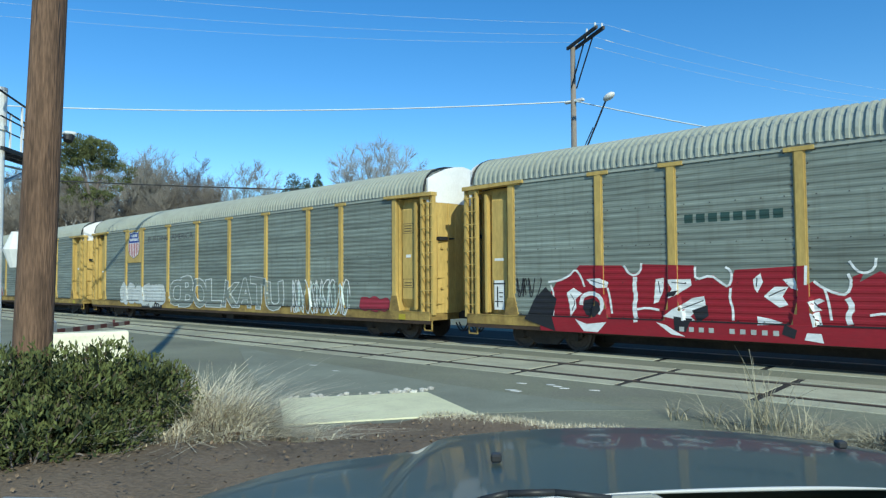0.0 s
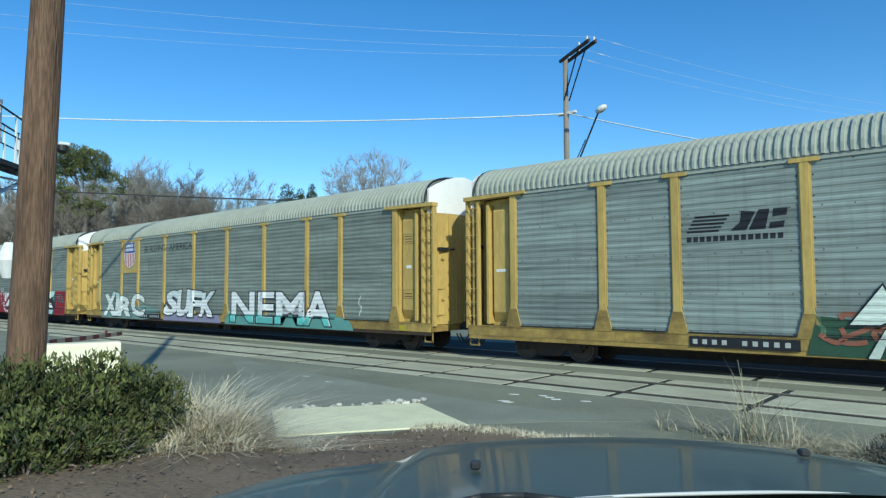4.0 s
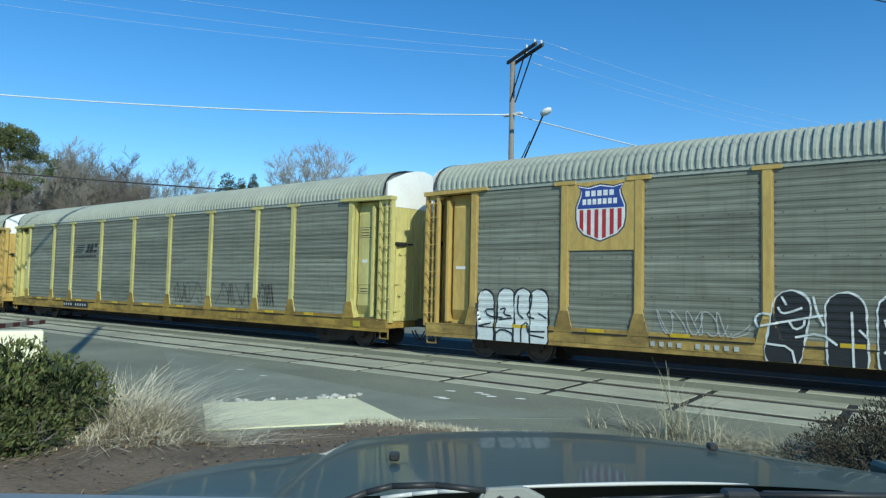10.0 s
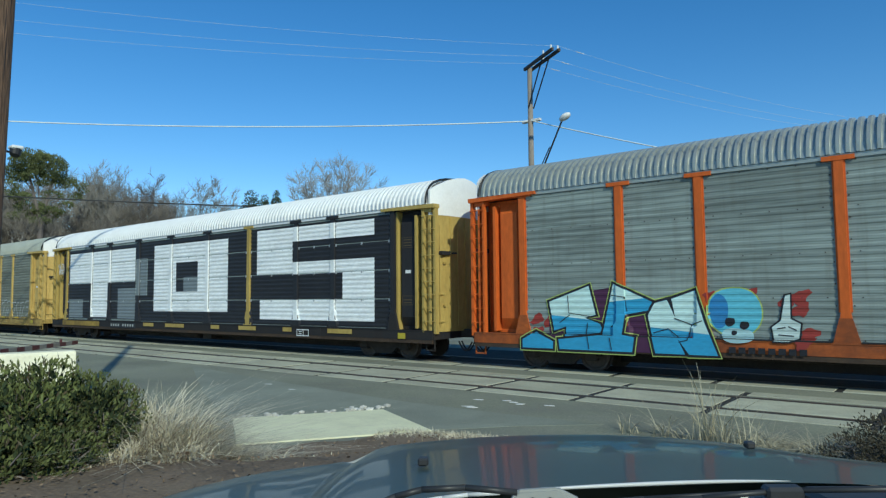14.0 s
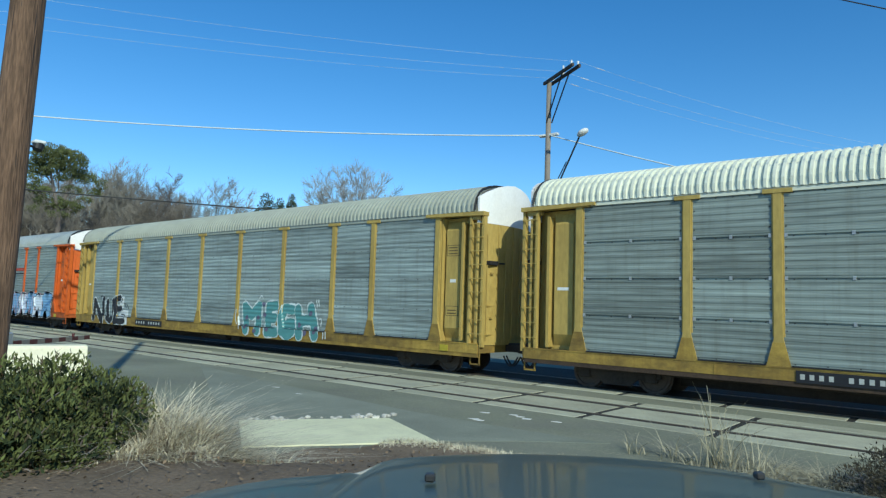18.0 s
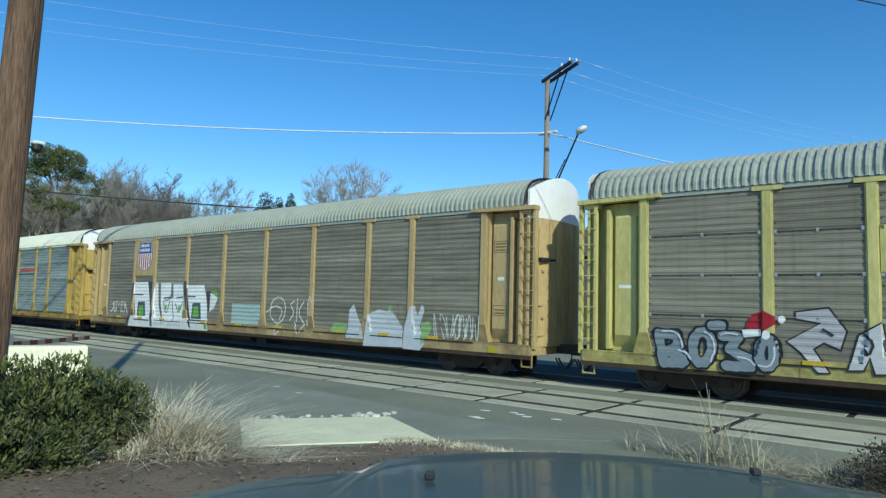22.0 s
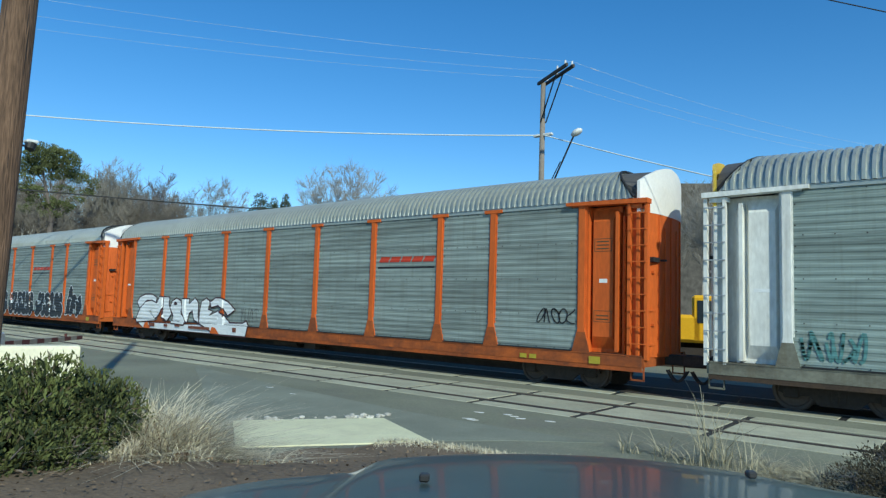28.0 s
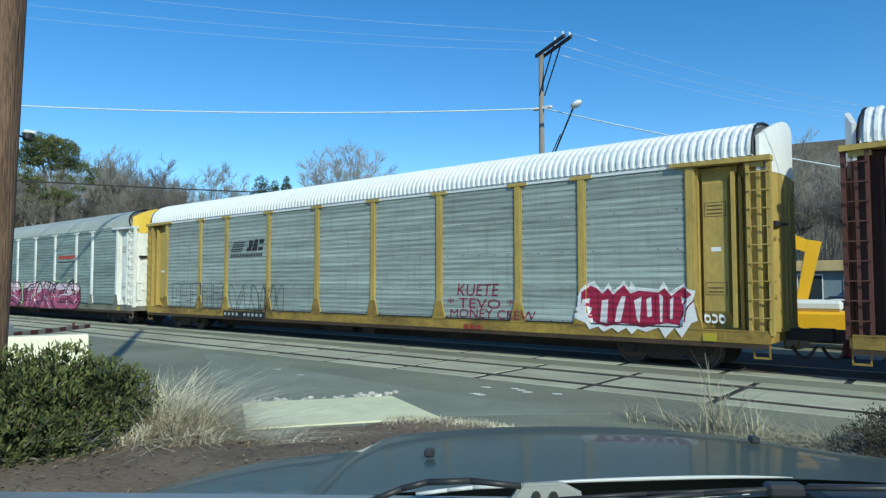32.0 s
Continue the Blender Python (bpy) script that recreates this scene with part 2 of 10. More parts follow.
def thing(name, label, category, group="", kind="", m=None):
    ob = new(name)
    ob.empty_display_size = 0.2
    if m is not None:
        ob.matrix_basis = m
    return tagged(ob, label, category, group, kind)


# ---------------------------------------------------------------- ground
def smooth01(a, b, x):
    t = max(0.0, min(1.0, (x - a) / (b - a)))
    return t * t * (3 - 2 * t)


def ground_z(x, y):
    """The car park stands a little higher than the level crossing."""
    far = 1.0 * smooth01(52, 66, math.degrees(math.atan2(-x, y)))
    return 0.46 * (1 - smooth01(6.2 + far, 8.6 + far, math.hypot(x, y)))


def bed_edge(a):
    """Distance from the parked car at which the planting bed ends, by bearing (degrees left of +y)."""
    return 9.35 + 0.7 * smooth01(54, 66, a) + 0.55 * smooth01(35, 40, a) * (1 - smooth01(56, 64, a)) + 0.25 * math.sin(a * 0.21) + 0.12 * math.sin(a * 0.9 + 1) - 0.012 * max(0, a - 40) ** 1.25


def ground():
    bm = bmesh.new()
    radii = [0.3, 1, 2, 3, 3.6, 4.2, 4.8, 5.4, 6, 6.6, 7.2, 7.8, 8.4, 9.0, 9.6, 10.2, 12, 15, 20, 30, 50, 80, 130, 220, 500, 1200, 2500]
    n = 96
    rings = []
    for r in radii:
        ring = [(r * math.cos(2 * math.pi * i / n), r * math.sin(2 * math.pi * i / n)) for i in range(n)]
        rings.append([bm.verts.new((x, y, ground_z(x, y) - (0.0 if r < 40 else 0.05))) for x, y in ring])
    bm.faces.new(rings[0])
    for k in range(len(rings) - 1):
        for i in range(n):
            f = bm.faces.new((rings[k][i], rings[k + 1][i], rings[k + 1][(i + 1) % n], rings[k][(i + 1) % n]))
            f.material_index = 0 if radii[k] < 50 else 1
    ob = new("ground", mesh_of(bm, "ground", [M["asphalt"], M["far_ground"]], True))
    tagged(ob, "grey weathered asphalt rising gently to a car park", "ground", kind="structure")


ground()


def planting_bed():
    """Brown soil laid over the asphalt between the car park and the crossing."""
    bm = bmesh.new()
    rows = []
    angs = [(-14 + i * 1.2) for i in range(90)]
    fr = [0.0, 0.2, 0.4, 0.6, 0.8, 0.93, 1.0]
    for a in angs:
        r1 = bed_edge(a)
        col = []
        for q in fr:
            r = 2.6 + (r1 - 2.6) * q
            x, y = -r * math.sin(radians(a)), r * math.cos(radians(a))
            lift = 0.05 * min(1, (1 - q) * 5) + 0.006
            if q < 1:
                lift += 0.04 * noise.noise((x * 1.3, y * 1.3, 0)) * min(1, (1 - q) * 5)
            col.append(bm.verts.new((x, y, ground_z(x, y) + max(0.005, lift))))
        rows.append(col)
    for a, b in zip(rows, rows[1:]):
        for i in range(len(fr) - 1):
            bm.faces.new((a[i], a[i + 1], b[i + 1], b[i]))
    bmesh.ops.recalc_face_normals(bm, faces=bm.faces[:])
    ob = new("planting_bed", mesh_of(bm, "planting_bed", M["soil"], True))
    if ob.data.polygons[0].normal.z < 0:
        ob.data.flip_normals()
    tagged(ob, "bare brown soil bed with leaf litter beside the road", "soil", kind="structure")


planting_bed()

# ---------------------------------------------------------------- level crossing
TRACK_A, TRACK_B = 13.06, 17.16      # centre lines of the empty track and of the train's track
PANEL = 2.44


def crossing():
    base = thing("level_crossing", "pale concrete crossing panels set round steel rails in asphalt", "crossing", kind="structure")
    strips = {"near_field": (TRACK_A - 1.41, TRACK_A - 0.92), "gauge": (TRACK_A - 0.60, TRACK_A + 0.59), "far_field": (TRACK_A + 1.03, TRACK_A + 1.54),
              "train_field": (TRACK_B - 1.53, TRACK_B - 0.93)}
    offs = {"near_field": 0.0, "gauge": 0.0, "far_field": 0.02, "train_field": 1.45}
    for key, (y0, y1) in strips.items():
        part("bedding", boxes((-62, 4, y0 + 0.01, y1 - 0.01, -0.09, 0.003)), M["rubber"], base, "black filler showing in the panel joints")
        me = mesh_of(boxes((0.075, PANEL - 0.075, y0, y1, -0.10, 0.012), bevel=0.012), "slab_" + key, M["concrete"])
        for i in range(-22, 5):
            part("slab", me, None, base, m=pose(-8.5 + offs[key] + i * PANEL, 0, 0.004 * ((i * 7) % 3)))
    for yc in (TRACK_A, TRACK_B):
        for d in (-0.755, 0.755):
            y = yc + d
            bm = boxes((-140, 60, y - 0.036, y + 0.036, -0.05, 0.022), (-140, 60, y - 0.07, y + 0.07, -0.12, -0.05))
            part("rail", bm, M["rail"], base, "worn steel rail")
            part("flangeway", boxes((-62, 4, y - 0.15, y + 0.13, -0.2, 0.006)), M["rubber"], base, "black rubber flangeway filler")
    # Sheet darkened to stand for the shade beneath and behind the train.
    part("ballast", boxes((-140, 60, TRACK_B - 0.93, TRACK_B + 3.7, -0.1, 0.004)), M["ballast"], base, "dark ballast under and beyond the rails, the train's shade painted in")
    return base


crossing()

# ---------------------------------------------------------------- the train
CAR_PITCH = 28.4
BAY_A, BAY_B, BAY_C = 2.793, 1.948, 2.823
BAYS = [BAY_A, BAY_B] + [BAY_C] * 5 + [BAY_B, BAY_A]
POSTS = [sum(BAYS[:i]) for i in range(10)]
MID = POSTS[9] / 2
FACE = -1.525          # outer face of the posts, from the car's centre line
SKIN = -1.468          # back of the side sheets
Z_SILL, Z_PLATE, Z_LOW = 0.985, 4.79, 0.59
ROW = (Z_PLATE - 0.05 - (Z_SILL + 0.02)) / 4
PITCH = ROW / 6
RIB = 0.011
END = MID + 1.75       # car corner, from MID
RIB_SHAPE = ((0.0, 0.0), (0.22, 0.0), (0.38, 1.0), (0.72, 1.0), (0.88, 0.0))
ROOF_SHAPE = ((0.0, 0.0), (0.03, 0.19), (0.10, 0.37), (0.23, 0.54), (0.45, 0.70), (0.76, 0.815), (1.10, 0.89), (1.525, 0.93))


def rib(z):
    """How far the sheet stands out at height z."""
    q = ((z - Z_SILL - 0.02) / PITCH) % 1.0
    pts = RIB_SHAPE + ((1.0, 0.0),)
    for (a, u), (b, v) in zip(pts, pts[1:]):
        if a <= q <= b:
            return RIB * (u + (v - u) * (q - a) / (b - a))
    return 0.0


LIP = {}    # height of the strip above the sill, car by car


def side_y(x, z, posts=True, lip=0.015):
    """The outer face of the car's side at a place along it."""
    if z < Z_SILL + lip:
        return FACE - 0.012
    if posts:
        half = 0.105 if z > Z_SILL + 0.6 else 0.11 + 0.17 * (1 - (z - Z_SILL) / 0.6)
        if any(abs(x - c) < half for c in POSTS):
            return FACE - (0.006 if z < Z_SILL + 0.53 else 0.0)
    return SKIN - rib(z)


def roof_z(y):
    """Height of the roof arch above the plate, by distance in from the side."""
    for (a, u), (b, v) in zip(ROOF_SHAPE, ROOF_SHAPE[1:]):
        if a <= y <= b:
            return u + (v - u) * (y - a) / (b - a)
    return ROOF_SHAPE[-1][1]


def sheet_mesh(width, name, seam):
    """One corrugated side sheet; its lower left corner is its origin."""
    bm = bmesh.new()
    prof = [(0.0, 0.016), (0.022, 0.016)] if seam else []
    for k in range(6):
        for q, u in RIB_SHAPE:
            zz = (k + q) * PITCH
            if seam and zz < 0.022:
                zz = 0.024
            prof.append((min(zz, ROW - 0.043) if seam else zz, u * RIB))
    prof.append((ROW - (0.042 if seam else 0), 0.0))
    if seam:
        prof += [(ROW - 0.041, -0.017), (ROW, -0.017)]
    rows = [[bm.verts.new((x, -d, z)) for x in (0, width)] for z, d in prof]
    for a, b in zip(rows, rows[1:]):
        bm.faces.new((a[0], a[1], b[1], b[0]))
    # folded edges and back
    back = [bm.verts.new(p) for p in ((0, 0.02, 0), (width, 0.02, 0), (width, 0.02, ROW), (0, 0.02, ROW))]
    bm.faces.new(back[::-1])
    left, right = [r[0] for r in rows], [r[1] for r in rows]
    bm.faces.new(left + [back[3], back[0]])
    bm.faces.new((right + [back[2], back[1]])[::-1])
    bm.faces.new((rows[0][0], back[0], back[1], rows[0][1]))
    bm.faces.new((rows[-1][1], back[2], back[3], rows[-1][0]))
    return mesh_of(bm, name)


def post_mesh(z_top=Z_PLATE):
    bm = bmesh.new()
    w, f, zt = 0.088, 0.24, Z_SILL + 0.62
    out = [(-f, Z_SILL - 0.02), (f, Z_SILL - 0.02), (w + 0.02, zt - 0.12), (w, zt), (w, z_top - 0.02), (-w, z_top - 0.02), (-w, zt), (-w - 0.02, zt - 0.12)]
    prism(bm, out, "y", FACE, SKIN + 0.03)
    box(bm, -0.30, 0.30, FACE - 0.012, SKIN, z_top - 0.075, z_top + 0.02)
    box(bm, -w - 0.035, -w, FACE + 0.03, SKIN, zt, z_top - 0.08)
    box(bm, w, w + 0.035, FACE + 0.03, SKIN, zt, z_top - 0.08)
    return mesh_of(bm, "post")


CAP_SHAPE = ((0.0, 5.79), (0.40, 5.74), (0.78, 5.64), (1.20, 5.45), (1.46, 5.28))


def cap_z(y):
    """Height of the gabled end cap by distance from the centre line."""
    for (a, u), (b, v) in zip(CAP_SHAPE, CAP_SHAPE[1:]):
        if a <= y <= b:
            return u + (v - u) * (y - a) / (b - a)
    return CAP_SHAPE[-1][1]


ROOF_PROFILE = [(-1.525 + y, Z_PLATE + 0.05 + z) for y, z in ROOF_SHAPE]
ROOF_PROFILE += [(-y, z) for y, z in ROOF_PROFILE[-2::-1]]


def roof_cut(x, z, x0, x1, cut):
    """Keeps x within the roof's ends, which may rake back towards the top."""
    d = cut * (z - Z_PLATE - 0.05) / 0.93
    return max(x0 + d, min(x1 - d, x))


def roof_mesh(x0, x1, cut=0.0):
    """Arched roof of pressed sheets with ribs across the car."""
    prof = ROOF_PROFILE
    n = int((x1 - x0) / 0.180)
    step = (x1 - x0) / n
    xs = []
    for i in range(n):
        for q, u in ((0.0, 0.0), (0.36, 0.0), (0.44, 1.0), (0.80, 1.0), (0.88, 0.0)):
            xs.append((x0 + (i + q) * step, u * 0.058))
    xs.append((x1, 0.0))
    verts, faces, m = [], [], len(prof)
    for x, d in xs:
        for j, (y, z) in enumerate(prof):
            k = 0.35 if j in (0, m - 1) else 1.0
            a = math.atan2(z - Z_PLATE + 0.6, y)
            verts.append((roof_cut(x, z, x0, x1, cut), y + math.cos(a) * d * k, z + math.sin(a) * d * k))
    for i in range(len(xs) - 1):
        for j in range(m - 1):
            faces.append((i * m + j, (i + 1) * m + j, (i + 1) * m + j + 1, i * m + j + 1))
    base = len(verts)
    verts += [(x0, -1.45, Z_PLATE), (x0, 1.45, Z_PLATE), (x1, -1.45, Z_PLATE), (x1, 1.45, Z_PLATE)]
    faces.append(tuple(range(m)) + (base + 1, base))
    e = (len(xs) - 1) * m
    faces.append(tuple(range(e + m - 1, e - 1, -1)) + (base + 2, base + 3))
    me = bpy.data.meshes.new("roof")
    me.from_pydata(verts, [], faces)
    me.update()
    return me


ROOF_END = END - 0.36


def roof_edge_mesh(cut):
    """Black seal along the roof's end; x from MID."""
    bm = bmesh.new()
    pts = [(roof_cut(ROOF_END, z, -99, ROOF_END, cut) + 0.02, y * 1.01, z + 0.035) for y, z in ROOF_PROFILE]
    for a, b in zip(pts, pts[1:]):
        tube(bm, a, b, 0.034, n=5)
    return mesh_of(bm, "roof_edge")


def end_hood_mesh(cut):
    """Dark closure between the raked end of the roof and the end cap; x from MID."""
    bm = bmesh.new()
    ys = [-1.36 + 2.72 * i / 12 for i in range(13)]
    near = []
    for y in ys:
        z = Z_PLATE + 0.05 + roof_z(1.525 - abs(y)) - 0.02
        near.append((roof_cut(ROOF_END, z, -99, ROOF_END, cut) - 0.03, y, z))
    far = [(END - 0.28, y, max(Z_PLATE + 0.05, cap_z(abs(y)) - 0.05 - 0.25 * (abs(y) / 1.46) ** 4)) for y in ys]
    rows = [[bm.verts.new(p) for p in near], [bm.verts.new(p) for p in far]]
    low = [[bm.verts.new((p[0], p[1], Z_PLATE - 0.02)) for p in near], [bm.verts.new((p[0], p[1], Z_PLATE - 0.02)) for p in far]]
    for i in range(12):
        bm.faces.new((rows[0][i], rows[1][i], rows[1][i + 1], rows[0][i + 1]))
        bm.faces.new((low[0][i], low[0][i + 1], low[1][i + 1], low[1][i]))
        for k in (0, 1):
            bm.faces.new((low[k][i], rows[k][i], rows[k][i + 1], low[k][i + 1]))
    for i in (0, 12):
        bm.faces.new((low[0][i], low[1][i], rows[1][i], rows[0][i]))
    bmesh.ops.recalc_face_normals(bm, faces=bm.faces[:])
    return mesh_of(bm, "end_hood")


def end_mesh(upper):
    """The bowed end doors (upper: the gabled cap under the roof), at the car's right end; x from MID."""
    bm = bmesh.new()
    ys = [-1.46, -1.33, -1.2, -1.0, -0.78, -0.6, -0.4, -0.2, 0, 0.2, 0.4, 0.6, 0.78, 1.0, 1.2, 1.33, 1.46]
    last = len(ys) - 1
    split = Z_PLATE - 0.28
    grid = []
    for y in ys:
        bow = END - 0.24 + 0.26 * (1 - (abs(y) / 1.46) ** 2.6)
        z0, z1 = (split, cap_z(abs(y))) if upper else (Z_SILL - 0.05, split)
        col = [bm.verts.new((bow + (0.012 if upper else 0), y, z0 + (z1 - z0) * k / 3)) for k in range(4)]
        grid.append(col)
    back = [[bm.verts.new(v.co - Vector((0.07, 0, 0))) for v in col] for col in grid]
    for g, flip in ((grid, False), (back, True)):
        for a, b in zip(g, g[1:]):
            for k in range(3):
                f = (a[k], b[k], b[k + 1], a[k + 1])
                bm.faces.new(f[::-1] if flip else f)
    loop = [(c, 0) for c in range(last + 1)] + [(last, k) for k in (1, 2, 3)] + [(c, 3) for c in range(last - 1, -1, -1)] + [(0, k) for k in (2, 1)]
    for (c, k), (d, m) in zip(loop, loop[1:] + loop[:1]):
        bm.faces.new((grid[d][m], grid[c][k], back[c][k], back[d][m]))
    bmesh.ops.recalc_face_normals(bm, faces=bm.faces[:])
    return mesh_of(bm, "end")


def bulged_panel(x9):
    """Recessed end sheet pressed out into a broad flat-topped stiffener with raked ends."""
    bm = boxes((x9 + 0.10, x9 + 0.98, -1.20, -1.16, Z_SILL, Z_PLATE - 0.08))
    z0, z1 = Z_SILL + 0.10, Z_PLATE - 0.16
    foot = [(x9 + 0.17, z0), (x9 + 0.87, z0), (x9 + 0.87, z1), (x9 + 0.17, z1)]
    face = [(x9 + 0.25, z0 + 0.30), (x9 + 0.79, z0 + 0.30), (x9 + 0.79, z1 - 0.30), (x9 + 0.25, z1 - 0.30)]
    lo, hi = [bm.verts.new((x, -1.20, z)) for x, z in foot], [bm.verts.new((x, -1.36, z)) for x, z in face]
    bm.faces.new(hi)
    for i in range(4):
        bm.faces.new((lo[i], lo[(i + 1) % 4], hi[(i + 1) % 4], hi[i]))
    bmesh.ops.recalc_face_normals(bm, faces=bm.faces[:])
    return mesh_of(bm, "end_panel")


def end_frame_mesh():
    """Side of the car beyond the last post: recessed sheet, corner angle and sole; x from MID."""
    x9 = POSTS[9] - MID
    return [("end_panel", bulged_panel(x9)),
            ("edge_angle", mesh_of(boxes((x9 + 0.06, x9 + 0.16, -1.44, -1.20, Z_SILL, Z_PLATE - 0.08)), "edge_angle")),
            ("corner_angle", mesh_of(boxes((x9 + 0.90, x9 + 0.98, -1.47, -1.20, Z_SILL + 0.05, Z_PLATE - 0.25)), "corner_angle")),
            ("recess_panel", mesh_of(boxes((x9 + 0.98, x9 + 1.36, -1.12, -1.06, Z_SILL, Z_PLATE - 0.08)), "recess_panel")),
            ("door_guide", mesh_of(boxes((x9 + 1.02, x9 + 1.08, -1.30, -1.12, Z_SILL, Z_PLATE - 0.35)), "door_guide"))]


def door_bars():
    """Seams and hinge bars on the bowed end doors."""
    out = []
    for y in (-0.03, -0.75, 0.72):
        x = END - 0.24 + 0.26 * (1 - (abs(y) / 1.46) ** 2.6)
        out.append(("door_bar", mesh_of(boxes((x - 0.02, x + 0.03, y, y + 0.04, Z_SILL, Z_PLATE - 0.30)), "door_bar")))
    for z in (1.7, 3.0):
        out.append(("hinge", mesh_of(boxes((END - 0.22, END - 0.02, -1.05, -0.95, z, z + 0.06)), "hinge")))
    for y in (-1.16, -0.42, 0.36):
        x = END - 0.24 + 0.26 * (1 - (abs(y) / 1.46) ** 2.6)
        out.append(("lock_rod", mesh_of(tubes(((x + 0.02, y, Z_SILL + 0.1), (x + 0.02, y, Z_PLATE - 0.6), 0.016), n=6), "lock_rod")))
    x = END - 0.24 + 0.26 * (1 - (1.0 / 1.46) ** 2.6)
    out.append(("panel_rim", mesh_of(boxes((x - 0.03, x + 0.02, -1.26, -0.84, 2.06, 2.10), (x - 0.03, x + 0.02, -1.26, -0.84, 1.22, 1.26), (x - 0.06, x + 0.01, -1.28, -1.24, 1.22, 2.10), (x - 0.01, x + 0.03, -0.86, -0.82, 1.22, 2.10)), "panel_rim")))
    return out


def ladder_mesh():
    x9 = POSTS[9] - MID
    bm = bmesh.new()
    box(bm, x9 + 1.31, x9 + 1.56, -1.38, -1.34, Z_SILL - 0.05, Z_PLATE - 0.10)
    rails = [boxes((x9 + 1.24, x9 + 1.31, -1.53, -1.40, Z_SILL - 0.05, Z_PLATE - 0.10)), boxes((x9 + 1.66, x9 + 1.74, -1.50, -1.34, Z_SILL - 0.10, Z_PLATE - 0.06))]
    return mesh_of(bm, "ladder_plate"), [mesh_of(r, "ladder_rail") for r in rails]


def rung_mesh():
    x9 = POSTS[9] - MID
    bm = bmesh.new()
    prism(bm, [(x9 + 1.25, -1.45), (x9 + 1.25, -1.563), (x9 + 1.72, -1.563), (x9 + 1.72, -1.45), (x9 + 1.694, -1.45), (x9 + 1.694, -1.537), (x9 + 1.276, -1.537), (x9 + 1.276, -1.45)], "z", -0.013, 0.013)
    return mesh_of(bm, "rung")


def end_beam_mesh():
    x9 = POSTS[9] - MID
    bm = bmesh.new()
    prism(bm, [(x9 - 0.45, Z_PLATE - 0.04), (x9 + 1.76, Z_PLATE - 0.09), (x9 + 1.76, Z_PLATE + 0.03), (x9 - 0.45, Z_PLATE + 0.045)], "y", FACE - 0.06, -1.30)
    box(bm, x9 + 1.2, x9 + 1.6, -1.5, -1.3, Z_PLATE - 0.2, Z_PLATE - 0.09)
    return mesh_of(bm, "end_beam")


def step_mesh():
    """Sole plate, stirrup steps and drawbar pocket at the end; x from MID."""
    x9 = POSTS[9] - MID
    bm = bmesh.new()
    box(bm, x9 + 0.2, END - 0.08, -1.50, 1.50, Z_LOW + 0.12, Z_SILL - 0.06)
    for y in (-1.45, 1.41):
        for x in (x9 + 1.3, x9 + 1.62):
            box(bm, x, x + 0.03, y, y + 0.04, Z_LOW - 0.2, Z_LOW + 0.2)
        box(bm, x9 + 1.3, x9 + 1.65, y, y + 0.05, Z_LOW - 0.22, Z_LOW - 0.18)
    return mesh_of(bm, "sole")


def coupler_mesh():
    bm = boxes((END - 0.3, END + 0.42, -0.14, 0.14, 0.72, 0.98), (END + 0.38, END + 0.68, -0.2, 0.12, 0.70, 1.0), bevel=0.03)
    for y in (-0.5, -0.35):
        for k in range(5):
            a, b = k / 5 * math.pi, (k + 1) / 5 * math.pi
            tube(bm, (END + 0.1 + 0.5 * k / 5, y, 0.62 - 0.28 * math.sin(a)), (END + 0.1 + 0.5 * (k + 1) / 5, y, 0.62 - 0.28 * math.sin(b)), 0.025, n=5)
    return mesh_of(bm, "coupler")


def wheel_mesh():
    bm = bmesh.new()
    prof = [(0.0, -0.07), (0.12, -0.08), (0.14, -0.04), (0.33, -0.03), (0.36, -0.06), (0.42, -0.06), (0.42, 0.05), (0.455, 0.06), (0.455, 0.08), (0.0, 0.08)]
    n = 20
    rings = [[bm.verts.new((r * math.cos(2 * math.pi * i / n), y, r * math.sin(2 * math.pi * i / n))) for i in range(n)] for r, y in prof[1:-1]]
    for a, b in zip(rings, rings[1:]):
        for i in range(n):
            bm.faces.new((a[i], a[(i + 1) % n], b[(i + 1) % n], b[i]))
    bm.faces.new(rings[0])
    bm.faces.new(rings[-1][::-1])
    bmesh.ops.recalc_face_normals(bm, faces=bm.faces[:])
    return mesh_of(bm, "wheel")


def bogie_mesh():
    bm = bmesh.new()
    for y in (-1.02, 0.92):
        prism(bm, [(-1.15, 0.42), (-0.95, 0.34), (-0.55, 0.36), (-0.35, 0.18), (0.35, 0.18), (0.55, 0.36), (0.95, 0.34), (1.15, 0.42), (1.12, 0.58), (0.5, 0.62), (0.3, 0.70), (-0.3, 0.70), (-0.5, 0.62), (-1.12, 0.58)], "y", y, y + 0.10)
        for x in (-0.89, 0.89):
            box(bm, x - 0.16, x + 0.16, y - 0.05, y + 0.15, 0.30, 0.56, bevel=0.03)
        for x in (-0.14, 0.0, 0.14):
            tube(bm, (x, y + 0.05, 0.24), (x, y + 0.05, 0.52), 0.055, n=8)
    box(bm, -0.2, 0.2, -0.95, 0.95, 0.35, 0.6)
    for x in (-0.89, 0.89):
        tube(bm, (x, -0.9, 0.42), (x, 0.9, 0.42), 0.07, n=8)
    return mesh_of(bm, "bogie")


